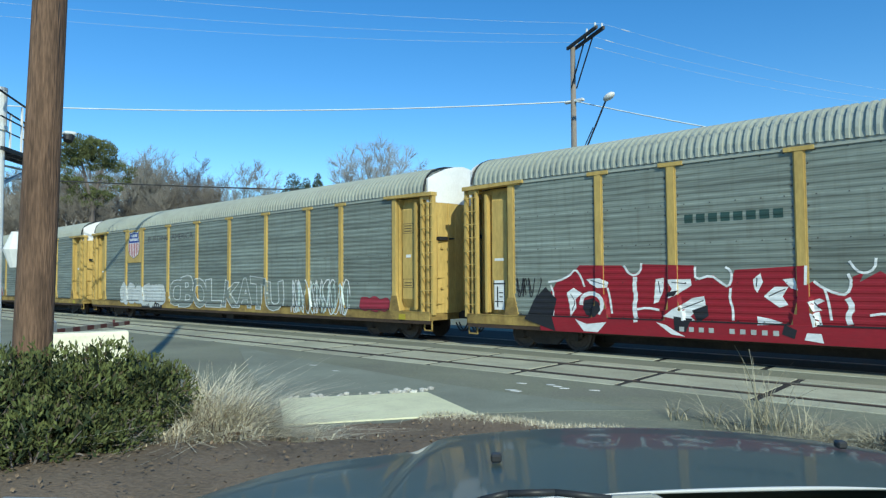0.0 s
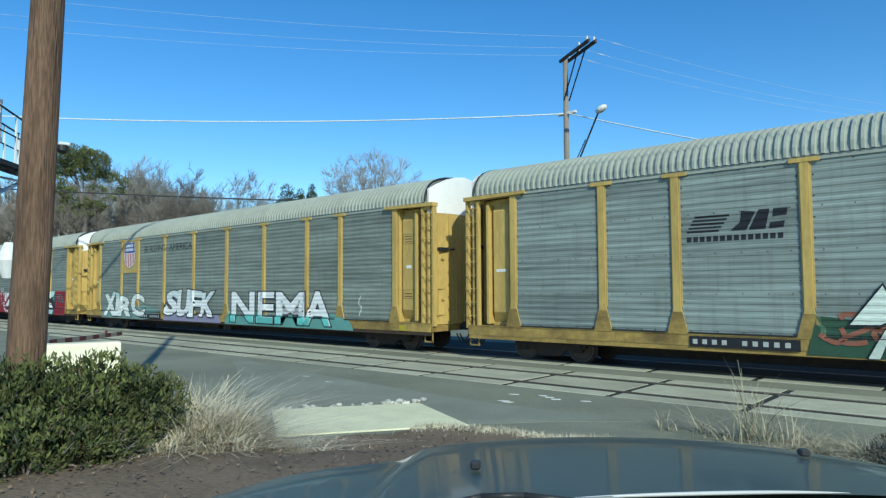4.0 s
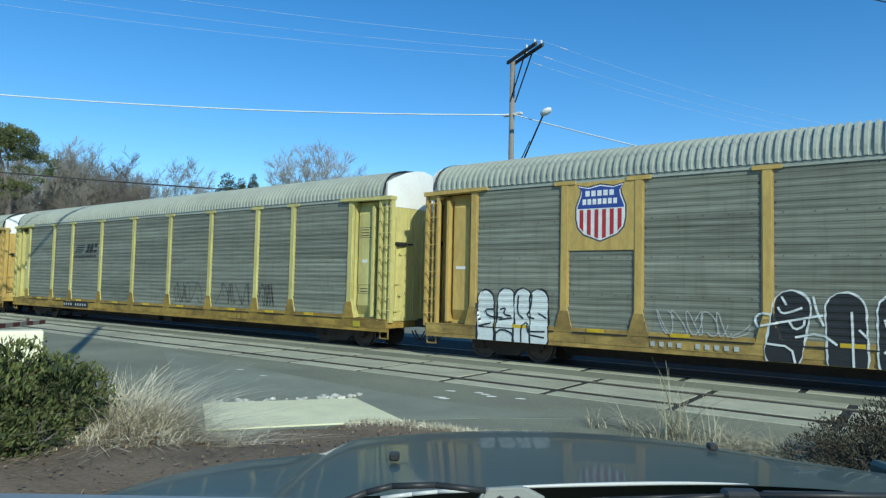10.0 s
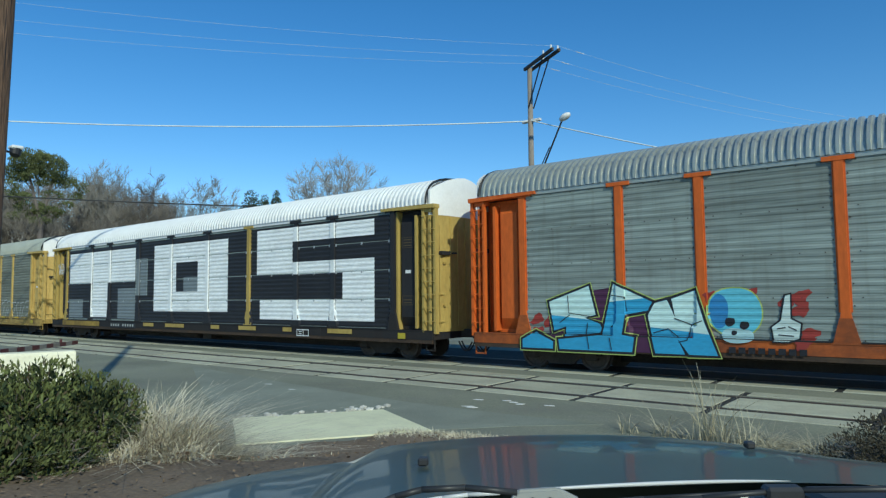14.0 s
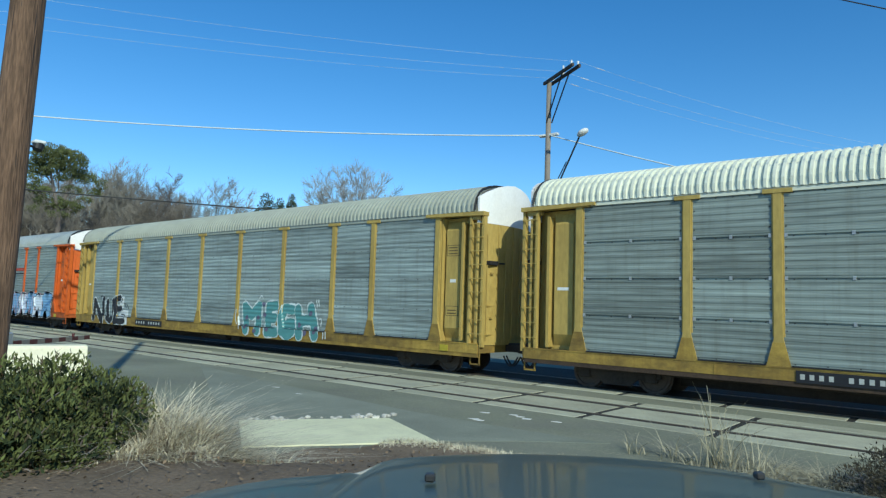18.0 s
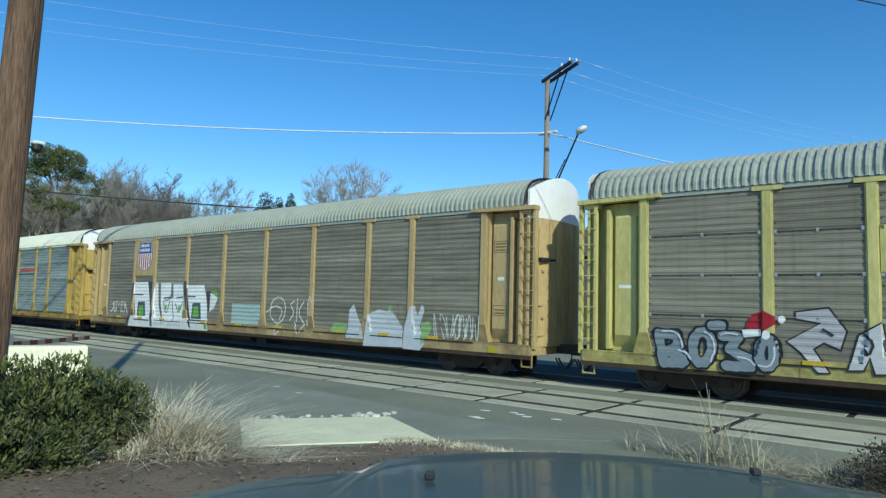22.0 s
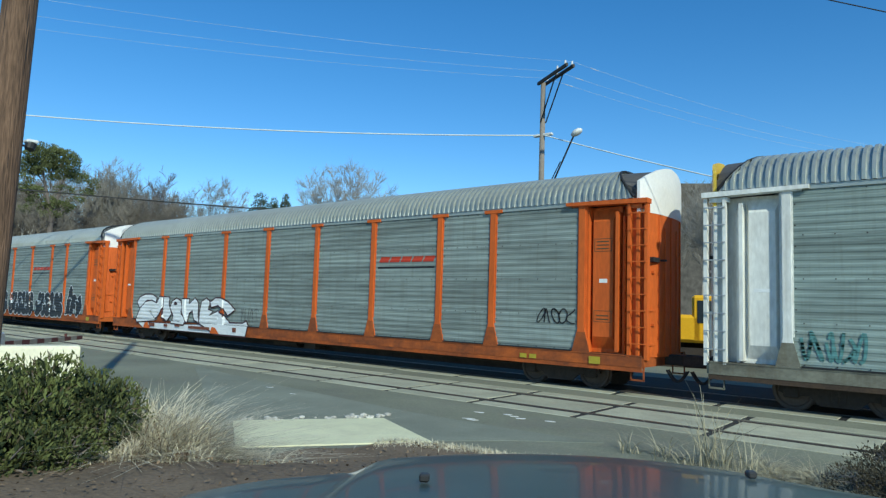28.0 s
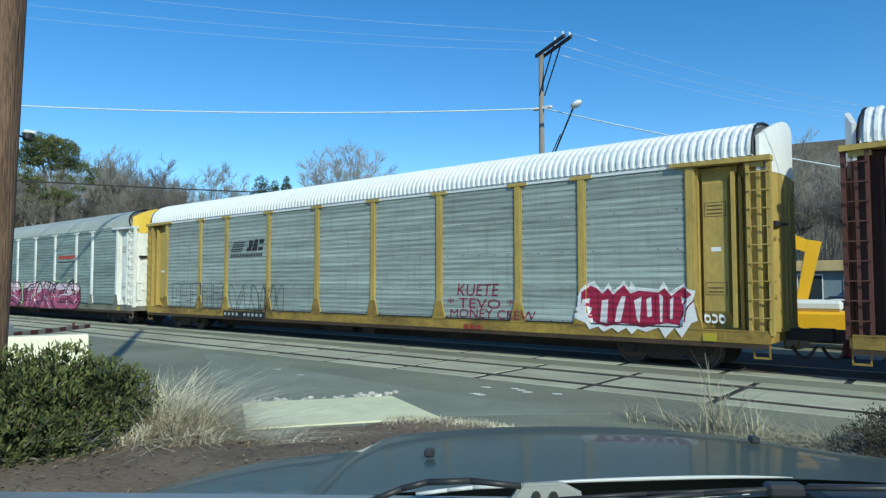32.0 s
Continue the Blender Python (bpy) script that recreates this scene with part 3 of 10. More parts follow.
def underframe_mesh():
    bm = boxes((-1.6, POSTS[9] + 1.6, -1.40, 1.40, 0.80, 0.93), (2.2, POSTS[9] - 2.2, -0.22, 0.22, 0.24, 0.80), (0, POSTS[9], -0.2, 0.2, 0.42, 0.80))
    for x in (6.0, 9.2, 13.5, 17.0):
        box(bm, x, x + 0.12, -1.35, 1.35, 0.55, 0.82)
    tube(bm, (10.2, -0.7, 0.5), (11.6, -0.7, 0.5), 0.2, n=10)
    box(bm, 12.2, 12.8, -1.0, -0.5, 0.32, 0.7)
    tube(bm, (2.0, -0.95, 0.52), (21.5, -0.95, 0.50), 0.02, n=5)
    return mesh_of(bm, "underframe")


SHARED = {
    "sheet": {(w, s): sheet_mesh(w - 0.19, "sheet", s) for w in (BAY_A, BAY_B, BAY_C) for s in (False, True)},
    "post": post_mesh(), "roof": {c: roof_mesh(MID - ROOF_END, MID + ROOF_END, c) for c in (0.06, 0.75)}, "roof_edge": {c: roof_edge_mesh(c) for c in (0.06, 0.75)}, "end_hood": {c: end_hood_mesh(c) for c in (0.06, 0.75)},
    "latch": mesh_of(boxes((END - 0.20, END + 0.03, -1.18, -0.78, 3.28, 3.40), (END - 0.06, END + 0.15, -0.70, -0.60, 3.32, 3.37), bevel=0.01), "latch_box"), "door": end_mesh(False), "cap": end_mesh(True), "side": end_frame_mesh(), "bars": door_bars(),
    "ladder": ladder_mesh(), "rung": rung_mesh(), "beam": end_beam_mesh(), "sole": step_mesh(), "coupler": coupler_mesh(), "wheel": wheel_mesh(),
    "bogie": bogie_mesh(), "underframe": underframe_mesh()}
SHARED["sill"] = mesh_of(boxes((-1.62, POSTS[9] + 1.62, FACE, FACE + 0.06, Z_LOW + 0.11, Z_SILL),
                               (-1.62, POSTS[9] + 1.62, FACE - 0.012, FACE + 0.15, Z_SILL - 0.03, Z_SILL), *[(x, x + 0.03, FACE - 0.009, FACE, Z_LOW + 0.11, Z_SILL - 0.03) for x in (3.4, 8.9, 14.6, 20.2)]), "sill")
SHARED["flange"] = mesh_of(boxes((-1.62, POSTS[9] + 1.62, FACE + 0.012, FACE + 0.05, Z_LOW + 0.02, Z_LOW + 0.11), (-1.62, POSTS[9] + 1.62, FACE - 0.012, FACE + 0.15, Z_LOW, Z_LOW + 0.02)), "flange")
M["reflector"] = surface("reflective_tape", (0.60, 0.40, 0.02), 0.4, vary=0.2, big=3, fine=20, bump=0.03, dirt=(0.25, 0.17, 0.06), dirt_amount=0.4)
SHARED["strip"] = {w: mesh_of(boxes((0.25, w - 0.25, FACE - 0.009, FACE + 0.04, Z_SILL + 0.001, Z_SILL + 0.085)), "strip") for w in set(BAYS)}
# Thin strips that stand for the shadowed gap between sheets and sill.
SHARED["seal"] = {w: mesh_of(boxes((0.26, w - 0.26, FACE - 0.026, FACE + 0.03, Z_SILL + 0.002, Z_SILL + 0.032)), "seal") for w in set(BAYS)}
SHARED["reflector"] = mesh_of(boxes((-0.22, 0.22, FACE - 0.034, FACE - 0.010, Z_SILL - 0.006, Z_SILL + 0.08)), "reflector")
SHARED["foot"] = mesh_of(prism(bmesh.new(), [(-0.246, Z_SILL + 0.001), (0.246, Z_SILL + 0.001), (0.118, Z_SILL + 0.50), (-0.118, Z_SILL + 0.50)], "y", FACE - 0.005, FACE + 0.01), "foot")
SHARED["plate"] = mesh_of(boxes((-0.1, POSTS[9] + 0.1, FACE + 0.02, -1.38, Z_PLATE - 0.05, Z_PLATE + 0.05)), "plate")
SHARED["far_wall"] = mesh_of(boxes((-0.1, POSTS[9] + 0.1, 1.40, 1.46, Z_SILL, Z_PLATE + 0.03), *[(c - 0.1, c + 0.1, 1.46, 1.525, Z_SILL, Z_PLATE) for c in POSTS]), "far_wall")


def with_material(me, mt):
    """The shared mesh in another paint, made once for each paint."""
    key = (me.name, mt.name)
    if key not in PAINTED:
        c = me.copy()
        c.materials.clear()
        c.materials.append(mt)
        PAINTED[key] = c
    return PAINTED[key]


PAINTED = {}


def frame_paint(name, color, grime=0.45):
    return surface(name, color, 0.6, vary=0.18, big=0.5, fine=9, bump=0.05, stretch=(1.5, 1.5, 0.5), dirt=(color[0] * 0.40 + 0.03, color[1] * 0.36 + 0.02, color[2] * 0.3 + 0.015), dirt_amount=grime, spec=0.3, streak=0.3)


def sill_paint(name, color):
    """The same paint grimed by road dirt and rust."""
    return surface(name, color, 0.7, vary=0.22, big=0.35, fine=8, bump=0.08, stretch=(1.0, 1.0, 1.6), dirt=(color[0] * 0.22 + 0.03, color[1] * 0.20 + 0.025, color[2] * 0.2 + 0.02), dirt_amount=0.95, spec=0.25, dirt_from=0.36, streak=0.5)


def sheet_paint(name, color, band=0.18, grime=0.4):
    """Weathered galvanised sheet with streaks along the car."""
    return surface(name, color, 0.65, 0.0, vary=band * 1.7, big=0.9, fine=8, bump=0.1, spec=0.25, stretch=(0.12, 1, 2.6), dirt=(color[0] * 0.5, color[1] * 0.46, color[2] * 0.42), dirt_amount=grime, tone=0.11, streak=0.3)


P = {
    "black_post": frame_paint("black_sprayed_post", (0.022, 0.022, 0.025)),
    "yellow": frame_paint("faded_yellow_paint", (0.55, 0.385, 0.12)),
    "ochre": frame_paint("ochre_yellow_paint", (0.46, 0.33, 0.095)),
    "tan": frame_paint("sun_faded_tan_paint", (0.50, 0.37, 0.18)),
    "lemon": frame_paint("pale_lemon_paint", (0.58, 0.52, 0.20)),
    "orange": frame_paint("orange_paint", (0.62, 0.125, 0.02), 0.25),
    "white": frame_paint("dirty_white_paint", (0.78, 0.78, 0.73), 0.3),
    "brown": frame_paint("dark_red_brown_paint", (0.11, 0.045, 0.035)),
    "cap_white": surface("end_cap_white", (0.82, 0.81, 0.78), 0.5, vary=0.06, dirt=(0.5, 0.46, 0.4), dirt_amount=0.25),
    "cap_yellow": surface("end_cap_yellow", (0.75, 0.50, 0.05), 0.5, vary=0.06, dirt=(0.5, 0.40, 0.2), dirt_amount=0.25),
    "green": sheet_paint("weathered_galvanised_sheet", (0.212, 0.245, 0.214), 0.24),
    "pale_green": sheet_paint("greenish_galvanised_sheet", (0.25, 0.31, 0.288), 0.24),
    "blue": sheet_paint("bluish_streaked_sheet", (0.272, 0.328, 0.320), 0.3),
    "brownish": sheet_paint("brown_grimy_sheet", (0.232, 0.218, 0.168), 0.24, 0.5),
    "olive": sheet_paint("olive_grimy_sheet", (0.202, 0.214, 0.172), 0.24, 0.5),
    "slate": sheet_paint("slate_grey_sheet", (0.245, 0.288, 0.268), 0.24),
    "light": sheet_paint("light_galvanised_sheet", (0.312, 0.36, 0.335), 0.24),
    "roof_grey": surface("galvanised_roof", (0.37, 0.395, 0.335), 0.6, 0.0, vary=0.10, big=0.4, fine=3, dirt=(0.24, 0.24, 0.22), dirt_amount=0.4),
    "roof_shiny": surface("bright_galvanised_roof", (0.40, 0.425, 0.39), 0.36, 0.4, vary=0.12, big=0.4, fine=3, dirt=(0.3, 0.3, 0.28), dirt_amount=0.3),
    "roof_white": surface("white_roof", (0.78, 0.79, 0.78), 0.5, 0.0, vary=0.05, big=0.4, fine=3, dirt=(0.5, 0.5, 0.46), dirt_amount=0.25),
    "roof_cream": surface("cream_roof", (0.72, 0.73, 0.60), 0.5, 0.0, vary=0.06, big=0.4, fine=3, dirt=(0.5, 0.5, 0.38), dirt_amount=0.3),
}
# Dark brown-grey: the shadow between roof end and cap is in this colour.
M["end_hood"] = surface("shaded_dark_sheet", (0.10, 0.095, 0.09), 0.7, vary=0.25)
M["rust"] = surface("dark_rusty_flange", (0.055, 0.036, 0.024), 0.8, vary=0.35, dirt=(0.13, 0.08, 0.04), dirt_amount=0.5)
SILL = {k: sill_paint("grimy_" + k, c) for k, c in (("yellow", (0.50, 0.345, 0.10)), ("ochre", (0.45, 0.30, 0.065)), ("tan", (0.46, 0.34, 0.16)), ("lemon", (0.55, 0.48, 0.17)), ("orange", (0.50, 0.12, 0.025)), ("white", (0.27, 0.27, 0.21)), ("black_post", (0.022, 0.022, 0.025)))}


def bolts_mesh():
    """Bolt heads along the edges and joints of the side sheets."""
    bm = bmesh.new()
    for i, w in enumerate(BAYS):
        for k in range(5):
            z = Z_SILL + 0.02 + k * ROW + (0.035 if k == 0 else -0.035)
            for q in (0.06, 0.30, 0.53, 0.75, 0.94):
                x = POSTS[i] + 0.16 + (w - 0.32) * q
                box(bm, x - 0.011, x + 0.011, SKIN - RIB - 0.008, SKIN, z - 0.011, z + 0.011)
        for k in range(8):
            for x in (POSTS[i] + 0.16, POSTS[i] + w - 0.16):
                z = Z_SILL + 0.3 + k * 0.45
                box(bm, x - 0.012, x + 0.012, SKIN - RIB - 0.006, SKIN, z - 0.012, z + 0.012)
    return mesh_of(bm, "bolts", M["under"])


def joint_clips_mesh():
    """Small steel clips that hold the joints of the seamed side sheets."""
    bm = bmesh.new()
    for i, w in enumerate(BAYS):
        for k in (1, 2, 3):
            z = Z_SILL + 0.02 + k * ROW
            for x in (POSTS[i] + 0.16, POSTS[i] + w / 2, POSTS[i] + w - 0.16):
                box(bm, x - 0.03, x + 0.03, SKIN - RIB - 0.016, SKIN, z - 0.055, z + 0.03)
    return mesh_of(bm, "joint_clips", M["galv"])


SHARED["bolts"] = bolts_mesh()
SHARED["clips"] = joint_clips_mesh()
ends = ((pose(MID, 0, 0), "front"), (pose(MID, 0, 0) @ Matrix.Diagonal((-1, 1, 1, 1)), "rear"))


def autorack(label, paint, sheets, roof, seams=False, cap="cap_white", end=None, post=None, keep=(), sill=None, panel=None, corner=None, rake=0.06, reflect=False, painted=False):
    """One enclosed car carrier; its origin stands on the rails below the first post."""
    body, sk, rf = P[paint], P[sheets], P[roof]
    pst = P[post] if post else body
    endp = P[end] if end else body
    endb = P[corner] if corner else body
    car = thing("autorack_car", label, "freight car", "cars of the train")
    part("underframe", with_material(SHARED["underframe"], M["under"]), None, car)
    part("sill", with_material(SHARED["sill"], SILL[sill or paint]), None, car)
    part("sill", with_material(SHARED["sill"], SILL[sill or paint]), None, car, m=pose(POSTS[9], 0, 0, 0, 0, 180))
    part("sill_flange", with_material(SHARED["flange"], SILL[sill or paint] if painted else M["rust"]), None, car, "" if painted else "rusty dark lower flange")
    part("far_wall", with_material(SHARED["far_wall"], sk), None, car)
    part("top_plate", with_material(SHARED["plate"], rf), None, car)
    tagged(part("bolt_head", SHARED["bolts"], None, car), "dark bolt heads along the side sheets", kind="stuff")
    if seams:
        tagged(part("joint_clip", SHARED["clips"], None, car), "small grey clips on the sheet joints", kind="stuff")
    part("roof", with_material(SHARED["roof"][rake], rf), None, car, "ribbed arched sheet-metal roof")
    for i, c in enumerate(POSTS):
        part("post", with_material(SHARED["post"], body if i in keep else pst), None, car, m=pose(c, 0, 0))
        part("foot_plate", with_material(SHARED["foot"], body if i in keep else SILL[sill or paint]), None, car, m=pose(c, 0, 0))
    for i, w in enumerate(BAYS):
        # Added black strip: the gap's shadow is put into its colour.
        part("bottom_seal", with_material(SHARED["seal"][w], M["black"]), None, car, "black strip standing for the shadow in the gap under the sheets", m=pose(POSTS[i], 0, -0.05 if reflect else 0))
        if reflect:
            LIP[car.name] = 0.085
            part("bottom_strip", with_material(SHARED["strip"][w], SILL[sill or paint]), None, car, m=pose(POSTS[i], 0, 0))
            part("reflector", with_material(SHARED["reflector"], M["reflector"]), None, car, "yellow reflective strip", m=pose(POSTS[i] + w * (0.55 - 0.1 * (i % 3)), 0, 0))
        for k in range(4):
            part("side_sheet", with_material(SHARED["sheet"][(w, seams)], sk), None, car, m=pose(POSTS[i] + 0.095, SKIN, Z_SILL + 0.02 + k * ROW))
    for m, _ in ends:
        door = part("end_door", with_material(SHARED["door"], endp), None, car, m=m)
        for nm, me in SHARED["bars"]:
            part(nm, with_material(me, endp), None, door)
        part("latch_box", with_material(SHARED["latch"], M["black"]), None, door, "black latch box")
        part("end_cap", with_material(SHARED["cap"], P[cap]), None, car, "bright painted cap under the roof", m=m)
        part("roof_edge", with_material(SHARED["roof_edge"][rake], M["black"]), None, car, "black seal along the roof's end", m=m)
        part("end_hood", with_material(SHARED["end_hood"][rake], M["end_hood"]), None, car, "brown-grey sheet closing the roof's end, darkened by painted shade", m=m)
        for nm, me in SHARED["side"]:
            part(nm, with_material(me, P[panel] if panel and nm == "end_panel" else endb), None, car, m=m)
        lad = part("ladder", with_material(SHARED["ladder"][0], endb), None, car, m=m)
        for me in SHARED["ladder"][1]:
            part("ladder_rail", with_material(me, endb), None, lad)
        for i in range(9):
            part("rung", with_material(SHARED["rung"], M["galv"] if paint == "white" else endb), None, lad, m=pose(0, 0, Z_SILL + 0.28 + 0.4 * i))
        part("end_beam", with_material(SHARED["beam"], body), None, car, m=m)
        part("sole_plate", with_material(SHARED["sole"], SILL[sill or paint]), None, car, m=m)
        part("coupler", with_material(SHARED["coupler"], M["under"]), None, car, "rusty coupler with brake hose", m=m)
    for x in (0.85, POSTS[9] - 0.85):
        bg = part("bogie", with_material(SHARED["bogie"], M["under"]), None, car, m=pose(x, 0, 0))
        for dx in (-0.89, 0.89):
            for y in (-0.755, 0.755):
                part("wheel", with_material(SHARED["wheel"], M["wheel"]), None, bg, m=pose(dx, y, 0.44, 0, 0, 0 if y < 0 else 180))
    return car


CARS = {}
for k, spec in {
    -3: ("grey car carrier with faded yellow frame", "yellow", "green", "roof_grey"),
    -2: ("grey car carrier with faded yellow frame, grimy", "yellow", "green", "roof_grey"),
    -1: ("grey car carrier with faded yellow frame and tags", "yellow", "green", "roof_grey"),
    0: ("grey-green car carrier, yellow frame, white graffiti along the bottom", "yellow", "green", "roof_grey"),
    1: ("grey-green car carrier, yellow frame, large red and teal graffiti", "yellow", "green", "roof_grey"),
    2: ("car carrier with railway shield, slogan and white-teal graffiti", "yellow", "green", "roof_grey"),
    3: ("grey-blue car carrier, yellow frame, black-white graffiti, rail logo", "yellow", "slate", "roof_grey"),
    4: ("plain bluish streaked car carrier with yellow frame", "yellow", "blue", "roof_grey"),
    5: ("brown grimy car carrier with pale yellow posts and black logo", "lemon", "olive", "roof_grey"),
    6: ("brown grimy car carrier with railway shield and bubble graffiti", "yellow", "olive", "roof_grey"),
    7: ("white-roofed car carrier with huge black and white block letters", "ochre", "light", "roof_white"),
    8: ("grey car carrier with orange frame, blue graffiti and skull", "orange", "slate", "roof_shiny"),
    9: ("bluish car carrier, ochre frame, black and teal bubble graffiti", "ochre", "blue", "roof_grey"),
    10: ("slate car carrier with cream roof and red swoosh logo", "ochre", "slate", "roof_cream"),
    11: ("brown grimy car carrier, tan frame, shield, big white letters", "tan", "brownish", "roof_grey"),
    12: ("brown car carrier, lemon frame, grey, green and blue graffiti", "lemon", "brownish", "roof_grey"),
    13: ("slate car carrier with orange frame and black bubble graffiti", "orange", "slate", "roof_shiny"),
    14: ("slate car carrier with orange frame and white graffiti", "orange", "slate", "roof_shiny"),
    15: ("slate car carrier with white frame and pink graffiti", "white", "pale_green", "roof_shiny"),
    16: ("light grey car carrier, ochre frame, white roof, red graffiti", "ochre", "light", "roof_white"),
    17: ("car carrier with dark red-brown end and ochre side", "ochre", "light", "roof_white"),
}.items():
    opts = {7: dict(seams=True, post="black_post", keep=(0, 6), sill="black_post", panel="black_post"), 10: dict(seams=True), 5: dict(sill="ochre", reflect=True), 6: dict(reflect=True), 11: dict(reflect=True), 12: dict(seams=True, reflect=True), 17: dict(end="brown", corner="brown"), 13: dict(rake=0.75), 14: dict(rake=0.75), 15: dict(cap="cap_yellow", rake=0.75)}.get(k, {})
    CARS[k] = autorack(*spec, painted=k in (3, 4, 5, 6, 9, 13, 14), **opts)


# ---------------------------------------------------------------- painting on the cars' sides
PAINT = {}


def spray(color, fade=0.0):
    """Sprayed paint, a little uneven; fade mixes it towards the grey sheet."""
    key = (tuple(color), fade)
    if key not in PAINT:
        c = tuple(a * (1 - fade) + 0.26 * fade for a in color)
        PAINT[key] = surface("spray_paint", c, 0.55, vary=0.14, big=1.6, fine=12, bump=0.04, stretch=(0.6, 1, 2.0), dirt=tuple(a * 0.62 + 0.03 for a in c), dirt_amount=0.35)
    return PAINT[key]


WHITE, BLACK, RED, TEAL = (0.80, 0.81, 0.79), (0.018, 0.018, 0.022), (0.29, 0.012, 0.022), (0.03, 0.26, 0.25)
PINK, PALE, LILAC = (0.42, 0.095, 0.18), (0.74, 0.58, 0.62), (0.30, 0.27, 0.48)
Z_CUTS = sorted({round(Z_SILL + 0.02 + (k + q) * PITCH, 4) for k in range(24) for q, _ in RIB_SHAPE[1:]} | {Z_SILL + 0.014, Z_SILL + 0.016, Z_SILL + 0.084, Z_SILL + 0.087})


def drape(bm, car, name, material, lift, parent=None, label="", bare=False):
    """Lays a flat drawing (x along the car, y = height) onto the ribbed side and links it as a part."""
    if not bm.verts:
        return None
    lip = LIP.get(car.name, 0.015)
    zs, xs = [v.co.y for v in bm.verts], [v.co.x for v in bm.verts]
    lo, hi, x0, x1 = min(zs), max(zs), min(xs), max(xs)
    for z in Z_CUTS:
        if lo < z < hi:
            bmesh.ops.bisect_plane(bm, geom=bm.verts[:] + bm.edges[:] + bm.faces[:], plane_co=(0, z, 0), plane_no=(0, 1, 0), dist=1e-5)
    for c in POSTS:
        for d in (-0.29, -0.2, -0.112, -0.104, 0.104, 0.112, 0.2, 0.29):
            if x0 < c + d < x1:
                bmesh.ops.bisect_plane(bm, geom=bm.verts[:] + bm.edges[:] + bm.faces[:], plane_co=(c + d, 0, 0), plane_no=(1, 0, 0), dist=1e-5)
    for v in bm.verts:
        x, z = v.co.x, v.co.y
        v.co = (x, side_y(x, z, lip=lip) - lift - v.co.z, z)
    if bare:
        off = [f for f in bm.faces if f.calc_center_median().z > Z_SILL + 0.02 and any(abs(f.calc_center_median().x - c) < 0.108 for c in POSTS)]
        bmesh.ops.delete(bm, geom=off, context="FACES")
    bm.normal_update()
    for f in bm.faces:
        if f.normal.y > 0:
            f.normal_flip()
    return part(name, bm, material, parent or car, label)


GLYPHS = {}


def words(body, fat=0.0, gap=0.92, shear=0.0):
    """The letters of a word as a flat mesh, fattened by `fat`."""
    fat, shear = round(fat / 0.005) * 0.005, 0.0
    key = (body, fat, gap)
    if key not in GLYPHS:
        cu = bpy.data.curves.new("letters", "FONT")
        cu.body, cu.offset, cu.space_character, cu.shear, cu.resolution_u = body, fat, gap, shear, 3
        ob = bpy.data.objects.new("letters", cu)
        scene.collection.objects.link(ob)
        dg = bpy.context.evaluated_depsgraph_get()
        me = bpy.data.meshes.new_from_object(ob.evaluated_get(dg))
        bpy.data.objects.remove(ob)
        GLYPHS[key] = me
    return GLYPHS[key]


def text_bm(body, s0, s1, z0, z1, fat=0.0, gap=0.92, shear=0.0, wobble=0.0, slab=0.02):
    """A word stretched into a box on the side, its strokes thickened; the box belongs to the word with strokes of `slab`."""
    ref = words(body, slab, gap)
    bx = [v.co.x for v in ref.vertices]
    by = [v.co.y for v in ref.vertices]
    bm = bmesh.new()
    bm.from_mesh(words(body, slab + fat, gap))
    sx, sy = (s1 - s0) / (max(bx) - min(bx)), (z1 - z0) / (max(by) - min(by))
    for v in bm.verts:
        x, y = s0 + (v.co.x - min(bx)) * sx, z0 + (v.co.y - min(by)) * sy
        x += shear * (y - (z0 + z1) / 2)
        if wobble:
            y += wobble * math.sin(x * 2.3 + z0 * 5) * (y - z0) / (z1 - z0)
            x += wobble * 0.7 * math.sin(y * 4.0 + s0)
        v.co = (x, y, 0)
    return bm


